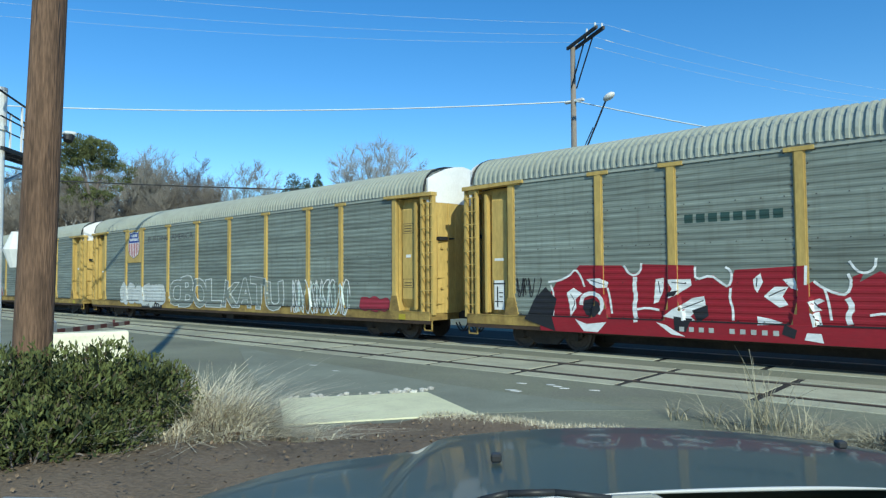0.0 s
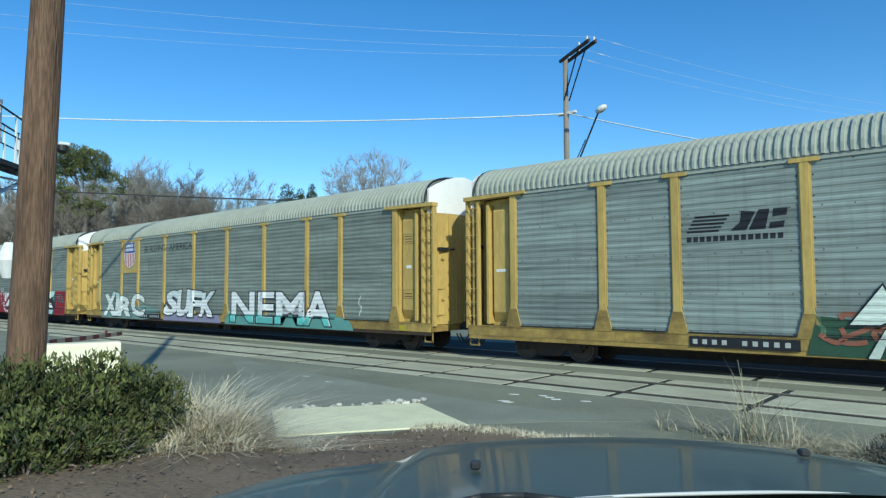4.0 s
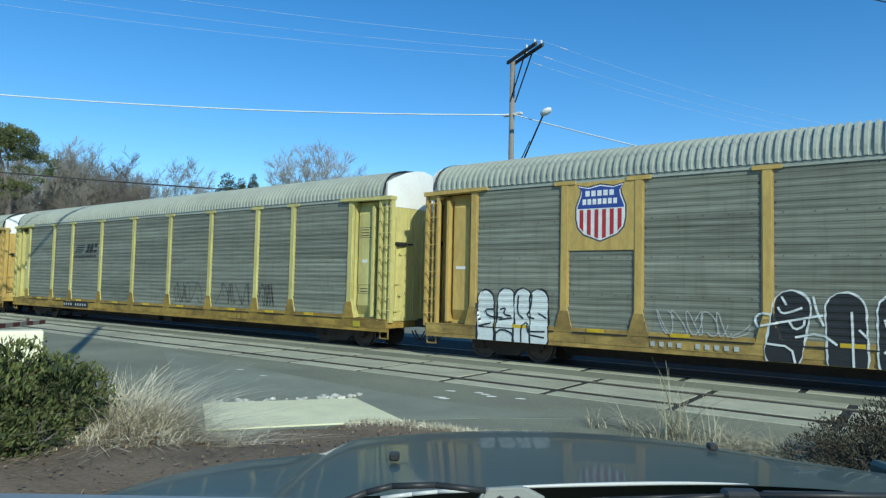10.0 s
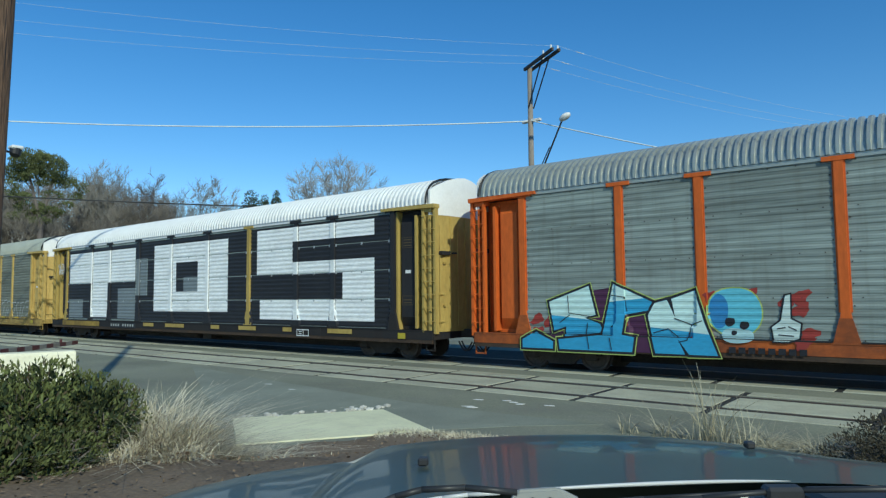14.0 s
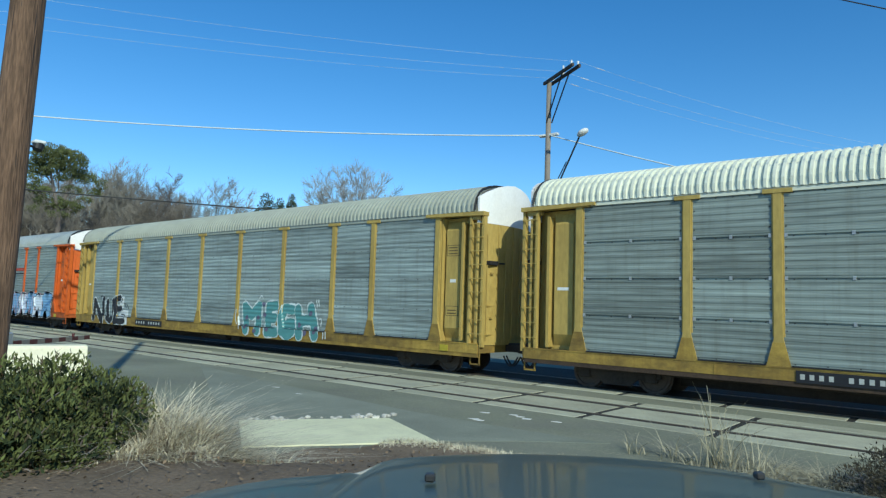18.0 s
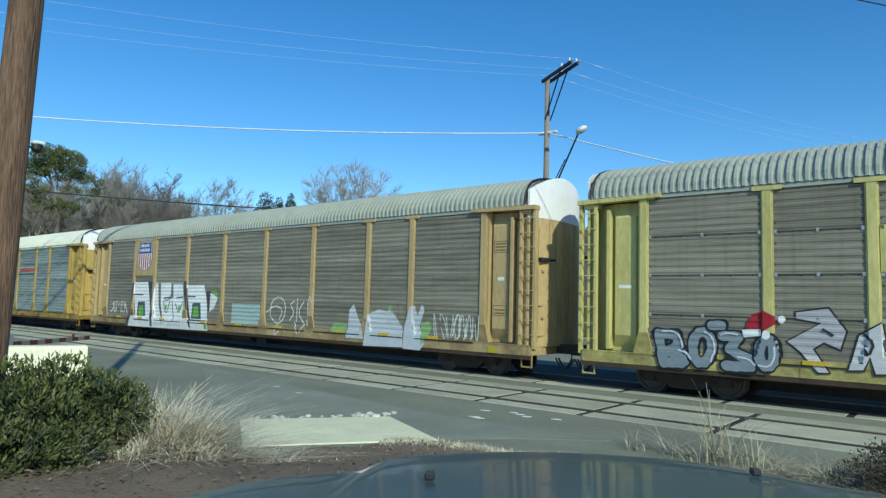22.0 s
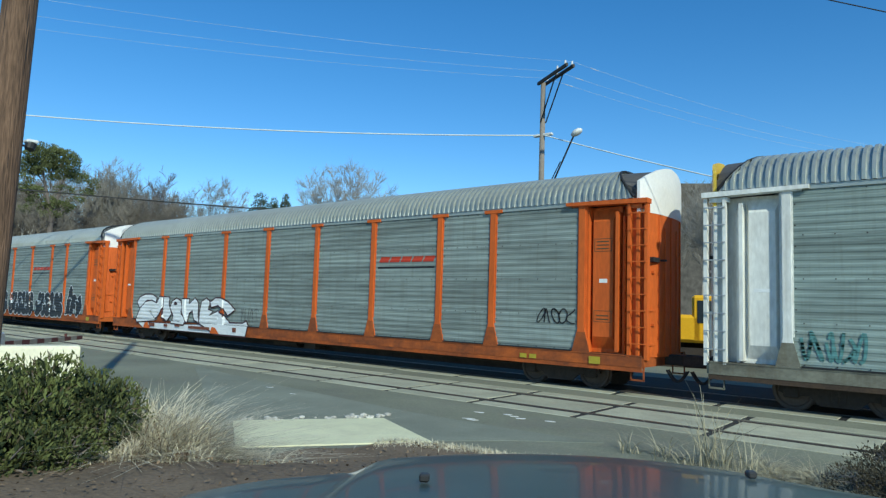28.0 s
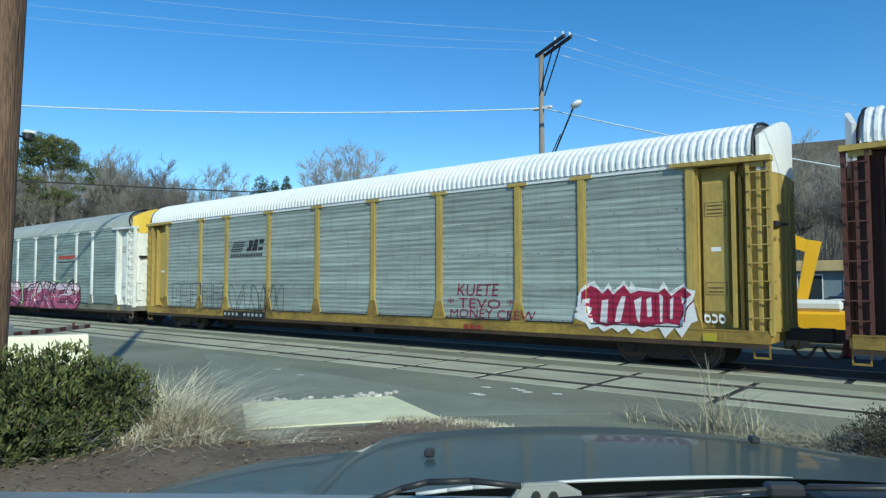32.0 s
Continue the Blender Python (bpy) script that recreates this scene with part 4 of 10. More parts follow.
def graffiti(car, body, s0, s1, z0, z1, fill, line, label, width=0.05, gap=0.9, shear=0.0, wobble=0.05, slab=0.03, top=None, halo=None, level=0, loose=1.0):
    """A lettered piece, letter by letter: outline, fill and, if given, a paler upper part and a halo."""
    k = CARS[car] if isinstance(car, int) else car
    rnd = random.Random(body + str(car))
    base = 0.004 + level * 0.016
    wide = {"I": 0.3, "M": 1.3, "W": 1.3, "l": 0.5, "J": 0.8}
    total = sum(wide.get(c, 1.0) for c in body)
    x = s0
    for i, c in enumerate(body):
        w = (s1 - s0) * wide.get(c, 1.0) / total
        a, b = x - 0.05 * w, x + 1.04 * w
        x += w
        lo, hi = z0 + (z1 - z0) * 0.06 * loose * rnd.random(), z1 - (z1 - z0) * 0.12 * loose * rnd.random()
        sh = shear + loose * rnd.uniform(-0.10, 0.10)
        g = width / math.sqrt((b - a) * (hi - lo) / 0.42)
        up = base + 0.0012 * (i % 3)

        def ch(fat):
            return text_bm(c, a, b, lo, hi, fat, 0.9, sh, wobble, slab)
        if halo:
            drape(ch(g * 2.2), k, "graffiti_halo", spray(halo), up)
        out = drape(ch(g), k, "graffiti", spray(line), up + 0.004, None, label)
        drape(ch(0.0), k, "fill", spray(fill), up + 0.008, out)
        if top:
            color, share = top
            bm = ch(-0.004)
            bmesh.ops.bisect_plane(bm, geom=bm.verts[:] + bm.edges[:] + bm.faces[:], plane_co=((a + b) / 2, z0 + (z1 - z0) * (share + rnd.uniform(-0.08, 0.08)), 0), plane_no=(rnd.uniform(-0.3, 0.3), 1, 0), clear_inner=True)
            drape(bm, k, "shading", spray(color), up + 0.012, out)


def add_poly(bm, pts, z=None):
    """A filled outline; each one drawn lies a hair above those before it."""
    z = 0.00002 * len(bm.verts) if z is None else z
    f = bm.faces.new([bm.verts.new((x, y, z)) for x, y in pts])
    bmesh.ops.triangulate(bm, faces=[f])
    return bm


def grown(pts, g):
    """The outline moved outwards by g."""
    n = len(pts)
    area = sum(pts[i][0] * pts[(i + 1) % n][1] - pts[(i + 1) % n][0] * pts[i][1] for i in range(n))
    s = 1 if area > 0 else -1
    out = []
    for i in range(n):
        a, b, c = Vector(pts[i - 1]), Vector(pts[i]), Vector(pts[(i + 1) % n])
        u, v = (b - a).normalized(), (c - b).normalized()
        k = Vector((u.y + v.y, -u.x - v.x)) * s
        k = k.normalized() / max(0.55, (1 + u.dot(v)) / 2) ** 0.5 if k.length > 1e-4 else Vector((0, 0))
        out.append(tuple(b + k * g))
    return out


def piece(car, polys, fill, line, label, width=0.045, top=None, halo=None, level=0, bare=False):
    """Angular painted letters drawn as outlines; top = (colour, height) is the paler upper part."""
    k = CARS[car]
    for i, pts in enumerate(polys):
        up = 0.005 + level * 0.014 + 0.0045 * i
        if halo:
            drape(add_poly(bmesh.new(), grown(pts, width * 1.45)), k, "graffiti_halo", spray(halo), up, None, "", bare)
        out = drape(add_poly(bmesh.new(), grown(pts, width)), k, "graffiti", spray(line), up + 0.005, None, label, bare)
        drape(add_poly(bmesh.new(), pts), k, "fill", spray(fill), up + 0.009, out, "", bare)
        if top:
            bm = add_poly(bmesh.new(), grown(pts, -0.005))
            bmesh.ops.bisect_plane(bm, geom=bm.verts[:] + bm.edges[:] + bm.faces[:], plane_co=(0, top[1], 0), plane_no=(0.1 * (-1) ** i, 1, 0), clear_inner=True)
            drape(bm, k, "shading", spray(top[0]), up + 0.012, out, "", bare)


def shards(car, n, s0, s1, z0, z1, fill, line, label, seed, width=0.05, top=None, halo=None, level=0, over=1.2):
    """Spiky letter-like shapes that cannot be read."""
    rnd = random.Random(seed)
    w, polys = (s1 - s0) / n, []
    for i in range(n):
        cx, lean = s0 + (i + 0.5) * w, rnd.uniform(-0.25, 0.25) * w
        a, b = cx - w / 2 * over, cx + w / 2 * over
        m = (z0 + z1) / 2 + rnd.uniform(-0.1, 0.1)
        hi, lo = z1 - rnd.uniform(0, 0.18), z0 + rnd.uniform(0, 0.15)
        polys.append([(a + 0.1 * w, lo), (a + 0.42 * w, lo + 0.05), (cx + lean * 0.4, m - 0.18), (b - 0.35 * w, lo), (b, lo + 0.12), (b - 0.22 * w, m), (b + lean * 0.3, hi - 0.1), (cx + lean + 0.1 * w, hi), (cx + lean * 0.6, m + 0.14), (a + 0.25 * w + lean, hi + 0.03), (a, hi - 0.25), (a + 0.22 * w, m - 0.05)])
    piece(car, polys, fill, line, label, width, top, halo, level)


def rects(*rows):
    bm = bmesh.new()
    for x0, x1, z0, z1 in rows:
        add_poly(bm, [(x0, z0), (x1, z0), (x1, z1), (x0, z1)])
    return bm


def ribbon(bm, pts, w):
    """A sprayed line of width w along pts."""
    p = [Vector((x, y)) for x, y in pts]
    L, R, z = [], [], 0.00002 * len(bm.verts)
    for i in range(len(p)):
        d = (p[min(i + 1, len(p) - 1)] - p[max(i - 1, 0)])
        d = d.normalized() if d.length > 1e-6 else Vector((1, 0))
        n = Vector((-d.y, d.x)) * w / 2
        L.append(bm.verts.new((p[i].x + n.x, p[i].y + n.y, z)))
        R.append(bm.verts.new((p[i].x - n.x, p[i].y - n.y, z)))
    for i in range(len(p) - 1):
        if (L[i].co - R[i].co).length > 1e-6:
            bm.faces.new((R[i], R[i + 1], L[i + 1], L[i]))


def blob(cx, cy, rx, ry, seed, grow=0.0, n=22, spiky=0.12, square=2.6):
    rnd = random.Random(seed)
    ph = [rnd.uniform(0, 6.28) for _ in range(4)]
    pts = []
    for i in range(n):
        t = 2 * math.pi * i / n
        c, s = math.cos(t), math.sin(t)
        r = (abs(c) ** square + abs(s) ** square) ** (-1 / square)
        r *= 1 + spiky * (math.sin(2 * t + ph[0]) * 0.6 + math.sin(3 * t + ph[1]) * 0.5 + math.sin(5 * t + ph[2]) * 0.4)
        pts.append((cx + c * (rx * r + grow), cy + s * (ry * r + grow)))
    return pts


def bubbles(car, n, s0, s1, z0, z1, fill, line, label, seed, width=0.05, spiky=0.13, shine=None, over=1.25, inner=True, level=0):
    """Swollen letter-like shapes side by side, whose letters cannot be made out."""
    k = CARS[car]
    rnd = random.Random(seed)
    w, base = (s1 - s0) / n, 0.004 + level * 0.018
    lay = [bmesh.new(), bmesh.new(), bmesh.new()]
    for i in range(n):
        cx, cy = s0 + (i + 0.5) * w, (z0 + z1) / 2 + rnd.uniform(-0.06, 0.06)
        rx, ry = w / 2 * over * rnd.uniform(0.9, 1.08), (z1 - z0) / 2 * rnd.uniform(0.88, 1.0)
        add_poly(lay[0], blob(cx, cy, rx, ry, seed + i, width, 26, spiky))
        add_poly(lay[1], blob(cx, cy, rx, ry, seed + i, 0.0, 26, spiky))
        if inner:
            x = cx + rnd.uniform(-0.2, 0.2) * w
            ribbon(lay[2], [(x, cy - ry * 0.7), (x + 0.05, cy - ry * 0.1), (x + rnd.uniform(-0.12, 0.12), cy + ry * 0.15)], width * 0.9)
            ribbon(lay[2], [(cx - rx * 0.45, cy + ry * 0.35), (cx, cy + ry * 0.45), (cx + rx * 0.4, cy + ry * 0.25)], width * 0.9)
    # keep neighbouring swellings from lying in one plane
    out = drape(lay[0], k, "graffiti", spray(line), base + 0.003, None, label)
    drape(lay[1], k, "fill", spray(fill), base + 0.007, out)
    if inner:
        drape(lay[2], k, "inner_lines", spray(line), base + 0.012, out)
    if shine:
        bm = bmesh.new()
        for i in range(n):
            cx = s0 + (i + 0.5) * w
            add_poly(bm, blob(cx, z1 - (z1 - z0) * 0.27, w * 0.36, (z1 - z0) * 0.15, seed + 70 + i, 0, 16, 0.1))
        drape(bm, k, "highlight", spray(shine), base + 0.010, out)
    return out


def lumps(car, rounds, s0, s1, z0, z1, fill, line, label, width=0.045, lines=(), level=0):
    """Swollen throw-up letters: overlapping rounds (x, y, rx, ry in shares of the box), outlined as one mass."""
    k, base = CARS[car], 0.004 + level * 0.016
    w, h = s1 - s0, z1 - z0
    lay = [bmesh.new(), bmesh.new(), bmesh.new()]
    for i, (x, y, rx, ry) in enumerate(rounds):
        c = (s0 + x * w, z0 + y * h)
        for bm, g in ((lay[0], width), (lay[1], 0.0)):
            n = len(bm.verts)
            add_poly(bm, [(c[0] + (rx * w + g) * math.cos(t), max(0.6, c[1] + (ry * h + g) * math.sin(t))) for t in [2 * math.pi * j / 20 for j in range(20)]])
            bm.verts.ensure_lookup_table()
            for v in bm.verts[n:]:
                v.co.z = 0.0002 * i
    for pts in lines:
        ribbon(lay[2], [(s0 + x * w, z0 + y * h) for x, y in pts], width)
    out = drape(lay[0], k, "graffiti", spray(line), base + 0.003, None, label)
    drape(lay[1], k, "fill", spray(fill), base + 0.010, out)
    if lines:
        drape(lay[2], k, "inner_line", spray(line), base + 0.018, out)


def swelling(strokes, r, seed, rough):
    """A flat shape of everything within r of the strokes, on a grid that follows the side's ribs and posts; rounded, with open counters."""
    px, pz = [p[0] for q in strokes for p in q], [p[1] for q in strokes for p in q]
    x0, x1, z0, z1 = min(px) - r - 0.06, max(px) + r + 0.06, max(0.6, min(pz) - r - 0.06), max(pz) + r + 0.06
    cuts = [c + d for c in POSTS for d in (-0.29, -0.2, -0.112, -0.104, 0.104, 0.112, 0.2, 0.29)]
    n, m = int((x1 - x0) / 0.036) + 1, int((z1 - z0) / 0.036) + 1

    def levels(a, b, count, extra):
        out = []
        for v in sorted([a + (b - a) * i / count for i in range(count + 1)] + [e for e in extra if a < e < b]):
            if not out or v - out[-1] > 0.0015:
                out.append(v)
        return np.array(out)
    X, Z = levels(x0, x1, n, cuts), levels(z0, z1, m, Z_CUTS)
    gx, gz = np.meshgrid(X, Z)
    d = np.full(gx.shape, 9.0)
    for q in strokes:
        for (ax, az), (bx, bz) in zip(q, q[1:]):
            t = np.clip(((gx - ax) * (bx - ax) + (gz - az) * (bz - az)) / max(1e-6, (bx - ax) ** 2 + (bz - az) ** 2), 0, 1)
            d = np.minimum(d, np.hypot(gx - ax - t * (bx - ax), gz - az - t * (bz - az)))
    f = d - r - rough * (np.sin(gx * 9 + seed) * np.cos(gz * 8 + seed * 2) + 0.5 * np.sin(gx * 31 + gz * 23))
    bm, seen = bmesh.new(), {}

    def vert(x, z):
        key = (round(x, 4), round(z, 4))
        if key not in seen:
            seen[key] = bm.verts.new((x, z, 0))
        return seen[key]
    for j in range(len(Z) - 1):
        for i in range(len(X) - 1):
            c = [(X[i], Z[j], f[j, i]), (X[i + 1], Z[j], f[j, i + 1]), (X[i + 1], Z[j + 1], f[j + 1, i + 1]), (X[i], Z[j + 1], f[j + 1, i])]
            if all(v[2] > 0 for v in c):
                continue
            out = []
            for a, b in zip(c, c[1:] + c[:1]):
                if a[2] <= 0:
                    out.append(vert(a[0], a[1]))
                if (a[2] <= 0) != (b[2] <= 0):
                    t = a[2] / (a[2] - b[2])
                    out.append(vert(a[0] + t * (b[0] - a[0]), a[1] + t * (b[1] - a[1])))
            out = list(dict.fromkeys(out))
            if len(out) > 2 and not bm.faces.get(out):
                bm.faces.new(out)
    return bm


def lay(bm, car, name, material, lift, parent=None, label=""):
    """Puts a swelling onto the side."""
    lip = LIP.get(car.name, 0.015)
    for v in bm.verts:
        x, z = v.co.x, v.co.y
        v.co = (x, side_y(x, z, lip=lip) - lift, z)
    return part(name, bm, material, parent or car, label)


def swollen(car, letters, r, fill, line, label, width=0.05, top=None, halo=None, level=0, rough=0.012, step=0.0045):
    """Throw-up letters drawn as fat strokes: edge, fill and, if given, a top = (colour, height) and a halo."""
    k = CARS[car]
    for i, strokes in enumerate(letters):
        up = 0.004 + level * 0.016 + step * i
        if halo:
            lay(swelling(strokes, r + width * 2.0, i, rough), k, "graffiti_halo", spray(halo), up - 0.002)
        out = lay(swelling(strokes, r + width, i, rough), k, "graffiti", spray(line), up, None, label)
        lay(swelling(strokes, r, i + 3, rough), k, "fill", spray(fill), up + 0.0028, out)
        if top:
            bm = swelling(strokes, r - 0.004, i + 3, rough)
            bmesh.ops.delete(bm, geom=[g for g in bm.faces if g.calc_center_median().y < top[1] + 0.06 * math.sin(g.calc_center_median().x * 5)], context="FACES")
            lay(bm, k, "shading", spray(top[0]), up + 0.0040, out)


WORD = ((0.05, 0.50, 0.05, 0.14), (0.14, 0.25, 0.10, 0.24), (0.16, 0.78, 0.07, 0.21), (0.26, 0.78, 0.06, 0.20), (0.24, 0.45, 0.08, 0.3), (0.34, 0.27, 0.09, 0.26), (0.43, 0.80, 0.10, 0.19), (0.45, 0.5, 0.08, 0.3),
        (0.50, 0.27, 0.10, 0.26), (0.59, 0.79, 0.07, 0.21), (0.63, 0.5, 0.06, 0.4), (0.68, 0.20, 0.10, 0.19), (0.74, 0.72, 0.08, 0.27), (0.80, 0.3, 0.08, 0.28), (0.88, 0.74, 0.10, 0.24), (0.92, 0.30, 0.08, 0.28))
WORD_LINES = (((0.13, 0.66), (0.20, 0.55), (0.22, 0.75)), ((0.28, 0.52), (0.29, 0.05)), ((0.30, 0.48), (0.38, 0.52), (0.42, 0.36)), ((0.42, 0.72), (0.50, 0.78), (0.54, 0.62), (0.47, 0.50)),
              ((0.66, 0.98), (0.66, 0.3), (0.72, 0.34), (0.76, 0.26)), ((0.80, 0.85), (0.84, 0.95), (0.86, 0.78)), ((0.88, 0.6), (0.95, 0.58)))


def scribble(car, s0, s1, z0, z1, color, label, seed, loops=6, w=0.025, fade=0.0, boxy=False, level=1):
    """A thin hand-drawn tag that cannot be read."""
    rnd = random.Random(seed)
    bm = bmesh.new()
    step = (s1 - s0) / loops
    for i in range(loops):
        x0 = s0 + i * step
        if boxy:
            a, b, c = x0 + step * 0.08, x0 + step * 0.92, z0 + (z1 - z0) * rnd.uniform(0.3, 0.55)
            m = (a + b) / 2
            ribbon(bm, [(a, z0), (a, z1), (b, z1), (b, z1 - 0.03)], w)
            ribbon(bm, [(b, z1), (b, z0 + rnd.uniform(0, 0.3)), (m + 0.1, z0)], w)
            ribbon(bm, [(m, z0), (m, c), (b, c)], w)
            ribbon(bm, [(a, c + 0.2), (m, c + 0.2), (m, z1 - 0.2)], w)
        else:
            ph, f, g = rnd.uniform(0, 6.28), rnd.choice((1, 1, 2)), rnd.choice((1, 2, 3))
            pts = [(x0 + step * (0.5 + 0.55 * math.sin(f * t + ph)), (z0 + z1) / 2 + (z1 - z0) / 2 * math.sin(g * t + ph * 1.7) * rnd.uniform(0.95, 1.0)) for t in [j * 0.16 for j in range(rnd.randint(18, 34))]]
            ribbon(bm, pts, w)
    return drape(bm, CARS[car], "graffiti_tag", spray(color, fade), 0.004 + level * 0.012, None, label)


def number_board(car, s0, s1, z0=0.72, z1=0.89, dark=True):
    """Reporting marks on the sill, as bars."""
    k = CARS[car]
    plate = drape(rects((s0 - 0.08, s1 + 0.08, z0 - 0.04, z1 + 0.04)), k, "number_board", spray(BLACK), 0.006, None, "black board with white marks") if dark else k
    n = 10
    w = (s1 - s0) / n
    for i in range(n):
        if i != 4:
            x = s0 + i * w
            drape(rects((x, x + w * 0.50, z0 + 0.03, z1 - 0.03)), k, "mark", spray((0.46, 0.47, 0.44)), 0.011, plate if dark else None, "")


def mark_bars(car, s0, s1, z0, z1, color, n=3, level=0, name="lettering", rows=1):
    bm = bmesh.new()
    h = (z1 - z0) / rows
    for r in range(rows):
        w = (s1 - s0) / n
        for i in range(n):
            x = s0 + i * w
            a, b = z0 + r * h + h * 0.12, z0 + (r + 1) * h - h * 0.12
            add_poly(bm, [(x, a), (x + w * 0.72, a), (x + w * 0.72, b), (x, b)])
    return drape(bm, CARS[car], name, spray(color), 0.006 + level * 0.006)


def shield_pts(cx, z0, z1, w, g=0.0):
    h = z1 - z0
    right = [(0.0, 1.0), (0.26, 0.955), (0.47, 1.0), (0.40, 0.90), (0.42, 0.80), (0.50, 0.62), (0.50, 0.40), (0.46, 0.24), (0.34, 0.12), (0.14, 0.05), (0.0, 0.0)]
    pts = [(x, z) for x, z in right] + [(-x, z) for x, z in right[-2:0:-1]]
    return [(cx + x * (w + 2 * g), z0 - g + z * (h + 2 * g)) for x, z in pts]


def railway_shield(car, plate="yellow"):
    """Blue, red and white shield on a plate between two posts."""
    k = CARS[car]
    body = P[plate]
    pl = part("shield_plate", boxes((POSTS[1] + 0.02, POSTS[2] - 0.02, FACE + 0.015, SKIN, 3.02, Z_PLATE - 0.04)), body, k, "painted plate with a striped shield")
    cx, z0, z1, w = (POSTS[1] + POSTS[2]) / 2, 3.26, 4.66, 1.28

    def flat(bm, name, mt, d):
        for v in bm.verts:
            v.co = (v.co.x, FACE + 0.015 - d, v.co.y)
        bm.normal_update()
        for f in bm.faces:
            if f.normal.y > 0:
                f.normal_flip()
        part(name, bm, mt, pl)
    flat(add_poly(bmesh.new(), shield_pts(cx, z0, z1, w, 0.035)), "shield_border", spray((0.05, 0.05, 0.10)), 0.004)
    flat(add_poly(bmesh.new(), shield_pts(cx, z0, z1, w)), "shield_field", spray((0.80, 0.80, 0.78)), 0.008)
    bm = add_poly(bmesh.new(), shield_pts(cx, z0, z1, w, -0.03))
    bmesh.ops.bisect_plane(bm, geom=bm.verts[:] + bm.edges[:] + bm.faces[:], plane_co=(0, z0 + 0.58 * (z1 - z0), 0), plane_no=(0, 1, 0), clear_inner=True)
    flat(bm, "shield_chief", spray((0.035, 0.07, 0.30)), 0.012)
    for i in range(6):
        bm = add_poly(bmesh.new(), shield_pts(cx, z0, z1, w, -0.03))
        x = cx - w * 0.47 + (i + 0.25) * w * 0.94 / 6
        for co, no in (((x, 0, 0), (1, 0, 0)), ((x + w * 0.08, 0, 0), (-1, 0, 0)), ((0, z0 + 0.56 * (z1 - z0), 0), (0, -1, 0))):
            bmesh.ops.bisect_plane(bm, geom=bm.verts[:] + bm.edges[:] + bm.faces[:], plane_co=co, plane_no=no, clear_inner=True)
        flat(bm, "shield_stripe", spray((0.42, 0.03, 0.035)), 0.012)
    for zz, ww, n in ((0.80, 0.62, 5), (0.65, 0.74, 7)):
        bm = bmesh.new()
        for i in range(n):
            x = cx - w * ww / 2 + i * w * ww / n
            z = z0 + zz * (z1 - z0)
            add_poly(bm, [(x, z), (x + w * ww / n * 0.72, z), (x + w * ww / n * 0.72, z + 0.14), (x, z + 0.14)])
        flat(bm, "shield_lettering", spray(WHITE), 0.016)


def horse_logo(car, s0, z0):
    """Black rail logo: slanted speed lines and two heavy blocks over a line of small marks."""
    bm = bmesh.new()
    for i in range(5):
        z = z0 + 0.28 + i * 0.085
        ribbon(bm, [(s0 + 0.05 * i, z), (s0 + 0.75 + 0.06 * i, z)], 0.045)
    add_poly(bm, [(s0 + 1.0, z0 + 0.26), (s0 + 1.35, z0 + 0.26), (s0 + 1.55, z0 + 0.66), (s0 + 1.25, z0 + 0.70), (s0 + 1.22, z0 + 0.45)])
    add_poly(bm, [(s0 + 1.40, z0 + 0.26), (s0 + 1.75, z0 + 0.26), (s0 + 1.85, z0 + 0.70), (s0 + 1.62, z0 + 0.70)])
    add_poly(bm, [(s0 + 1.82, z0 + 0.26), (s0 + 2.12, z0 + 0.28), (s0 + 2.15, z0 + 0.42), (s0 + 1.85, z0 + 0.40)])
    add_poly(bm, [(s0 + 1.90, z0 + 0.52), (s0 + 2.18, z0 + 0.54), (s0 + 2.22, z0 + 0.70), (s0 + 1.92, z0 + 0.70)])
    lg = drape(bm, CARS[car], "rail_logo", spray(BLACK), 0.006, None, "black speed-line logo")
    mark_bars(car, s0, s0 + 2.15, z0 + 0.02, z0 + 0.18, BLACK, 14)


def swoosh(car, s0=16.3, z0=3.35, color=(0.55, 0.05, 0.02)):
    bm = bmesh.new()
    for i in range(5):
        x = s0 + i * 0.47
        add_poly(bm, [(x, z0 + 0.03), (x + 0.42, z0 + 0.03), (x + 0.50, z0 + 0.21), (x + 0.10, z0 + 0.21)])
    drape(bm, CARS[car], "rail_logo", spray(color), 0.006, None, "red-orange slanted rail logo")
    drape(rects((s0 - 0.05, s0 + 2.35, z0 - 0.17, z0 - 0.11)), CARS[car], "logo_underline", spray(BLACK), 0.006)


def patches(car, shapes, color, lift, name, label="", parent=None, fade=0.0):
    """Flat painted shapes, each a part, laid a hair above the one before; gives the first."""
    first = None
    for i, pts in enumerate(shapes):
        ob = drape(add_poly(bmesh.new(), pts), CARS[car], name, spray(color, fade), lift + 0.0003 * (i % 4), parent, label)
        first = first or ob
    return first


def lines(car, runs, color, width, lift, name, label="", parent=None):
    """Sprayed lines of one width, each a part, rounded a little at each turn."""
    first = None
    for i, pts in enumerate(runs):
        bm = bmesh.new()
        soft = [pts[0]]
        for a, b in zip(pts, pts[1:]):
            soft += [(a[0] * 0.75 + b[0] * 0.25, a[1] * 0.75 + b[1] * 0.25), (a[0] * 0.25 + b[0] * 0.75, a[1] * 0.25 + b[1] * 0.75)]
        ribbon(bm, soft + [pts[-1]], width)
        ob = drape(bm, CARS[car], name, spray(color), lift + 0.0002 * (i % 4), parent, label)
        first = first or ob
    return first


def moved(shapes, d):
    return [[(x + d, z) for x, z in pts] for pts in shapes]


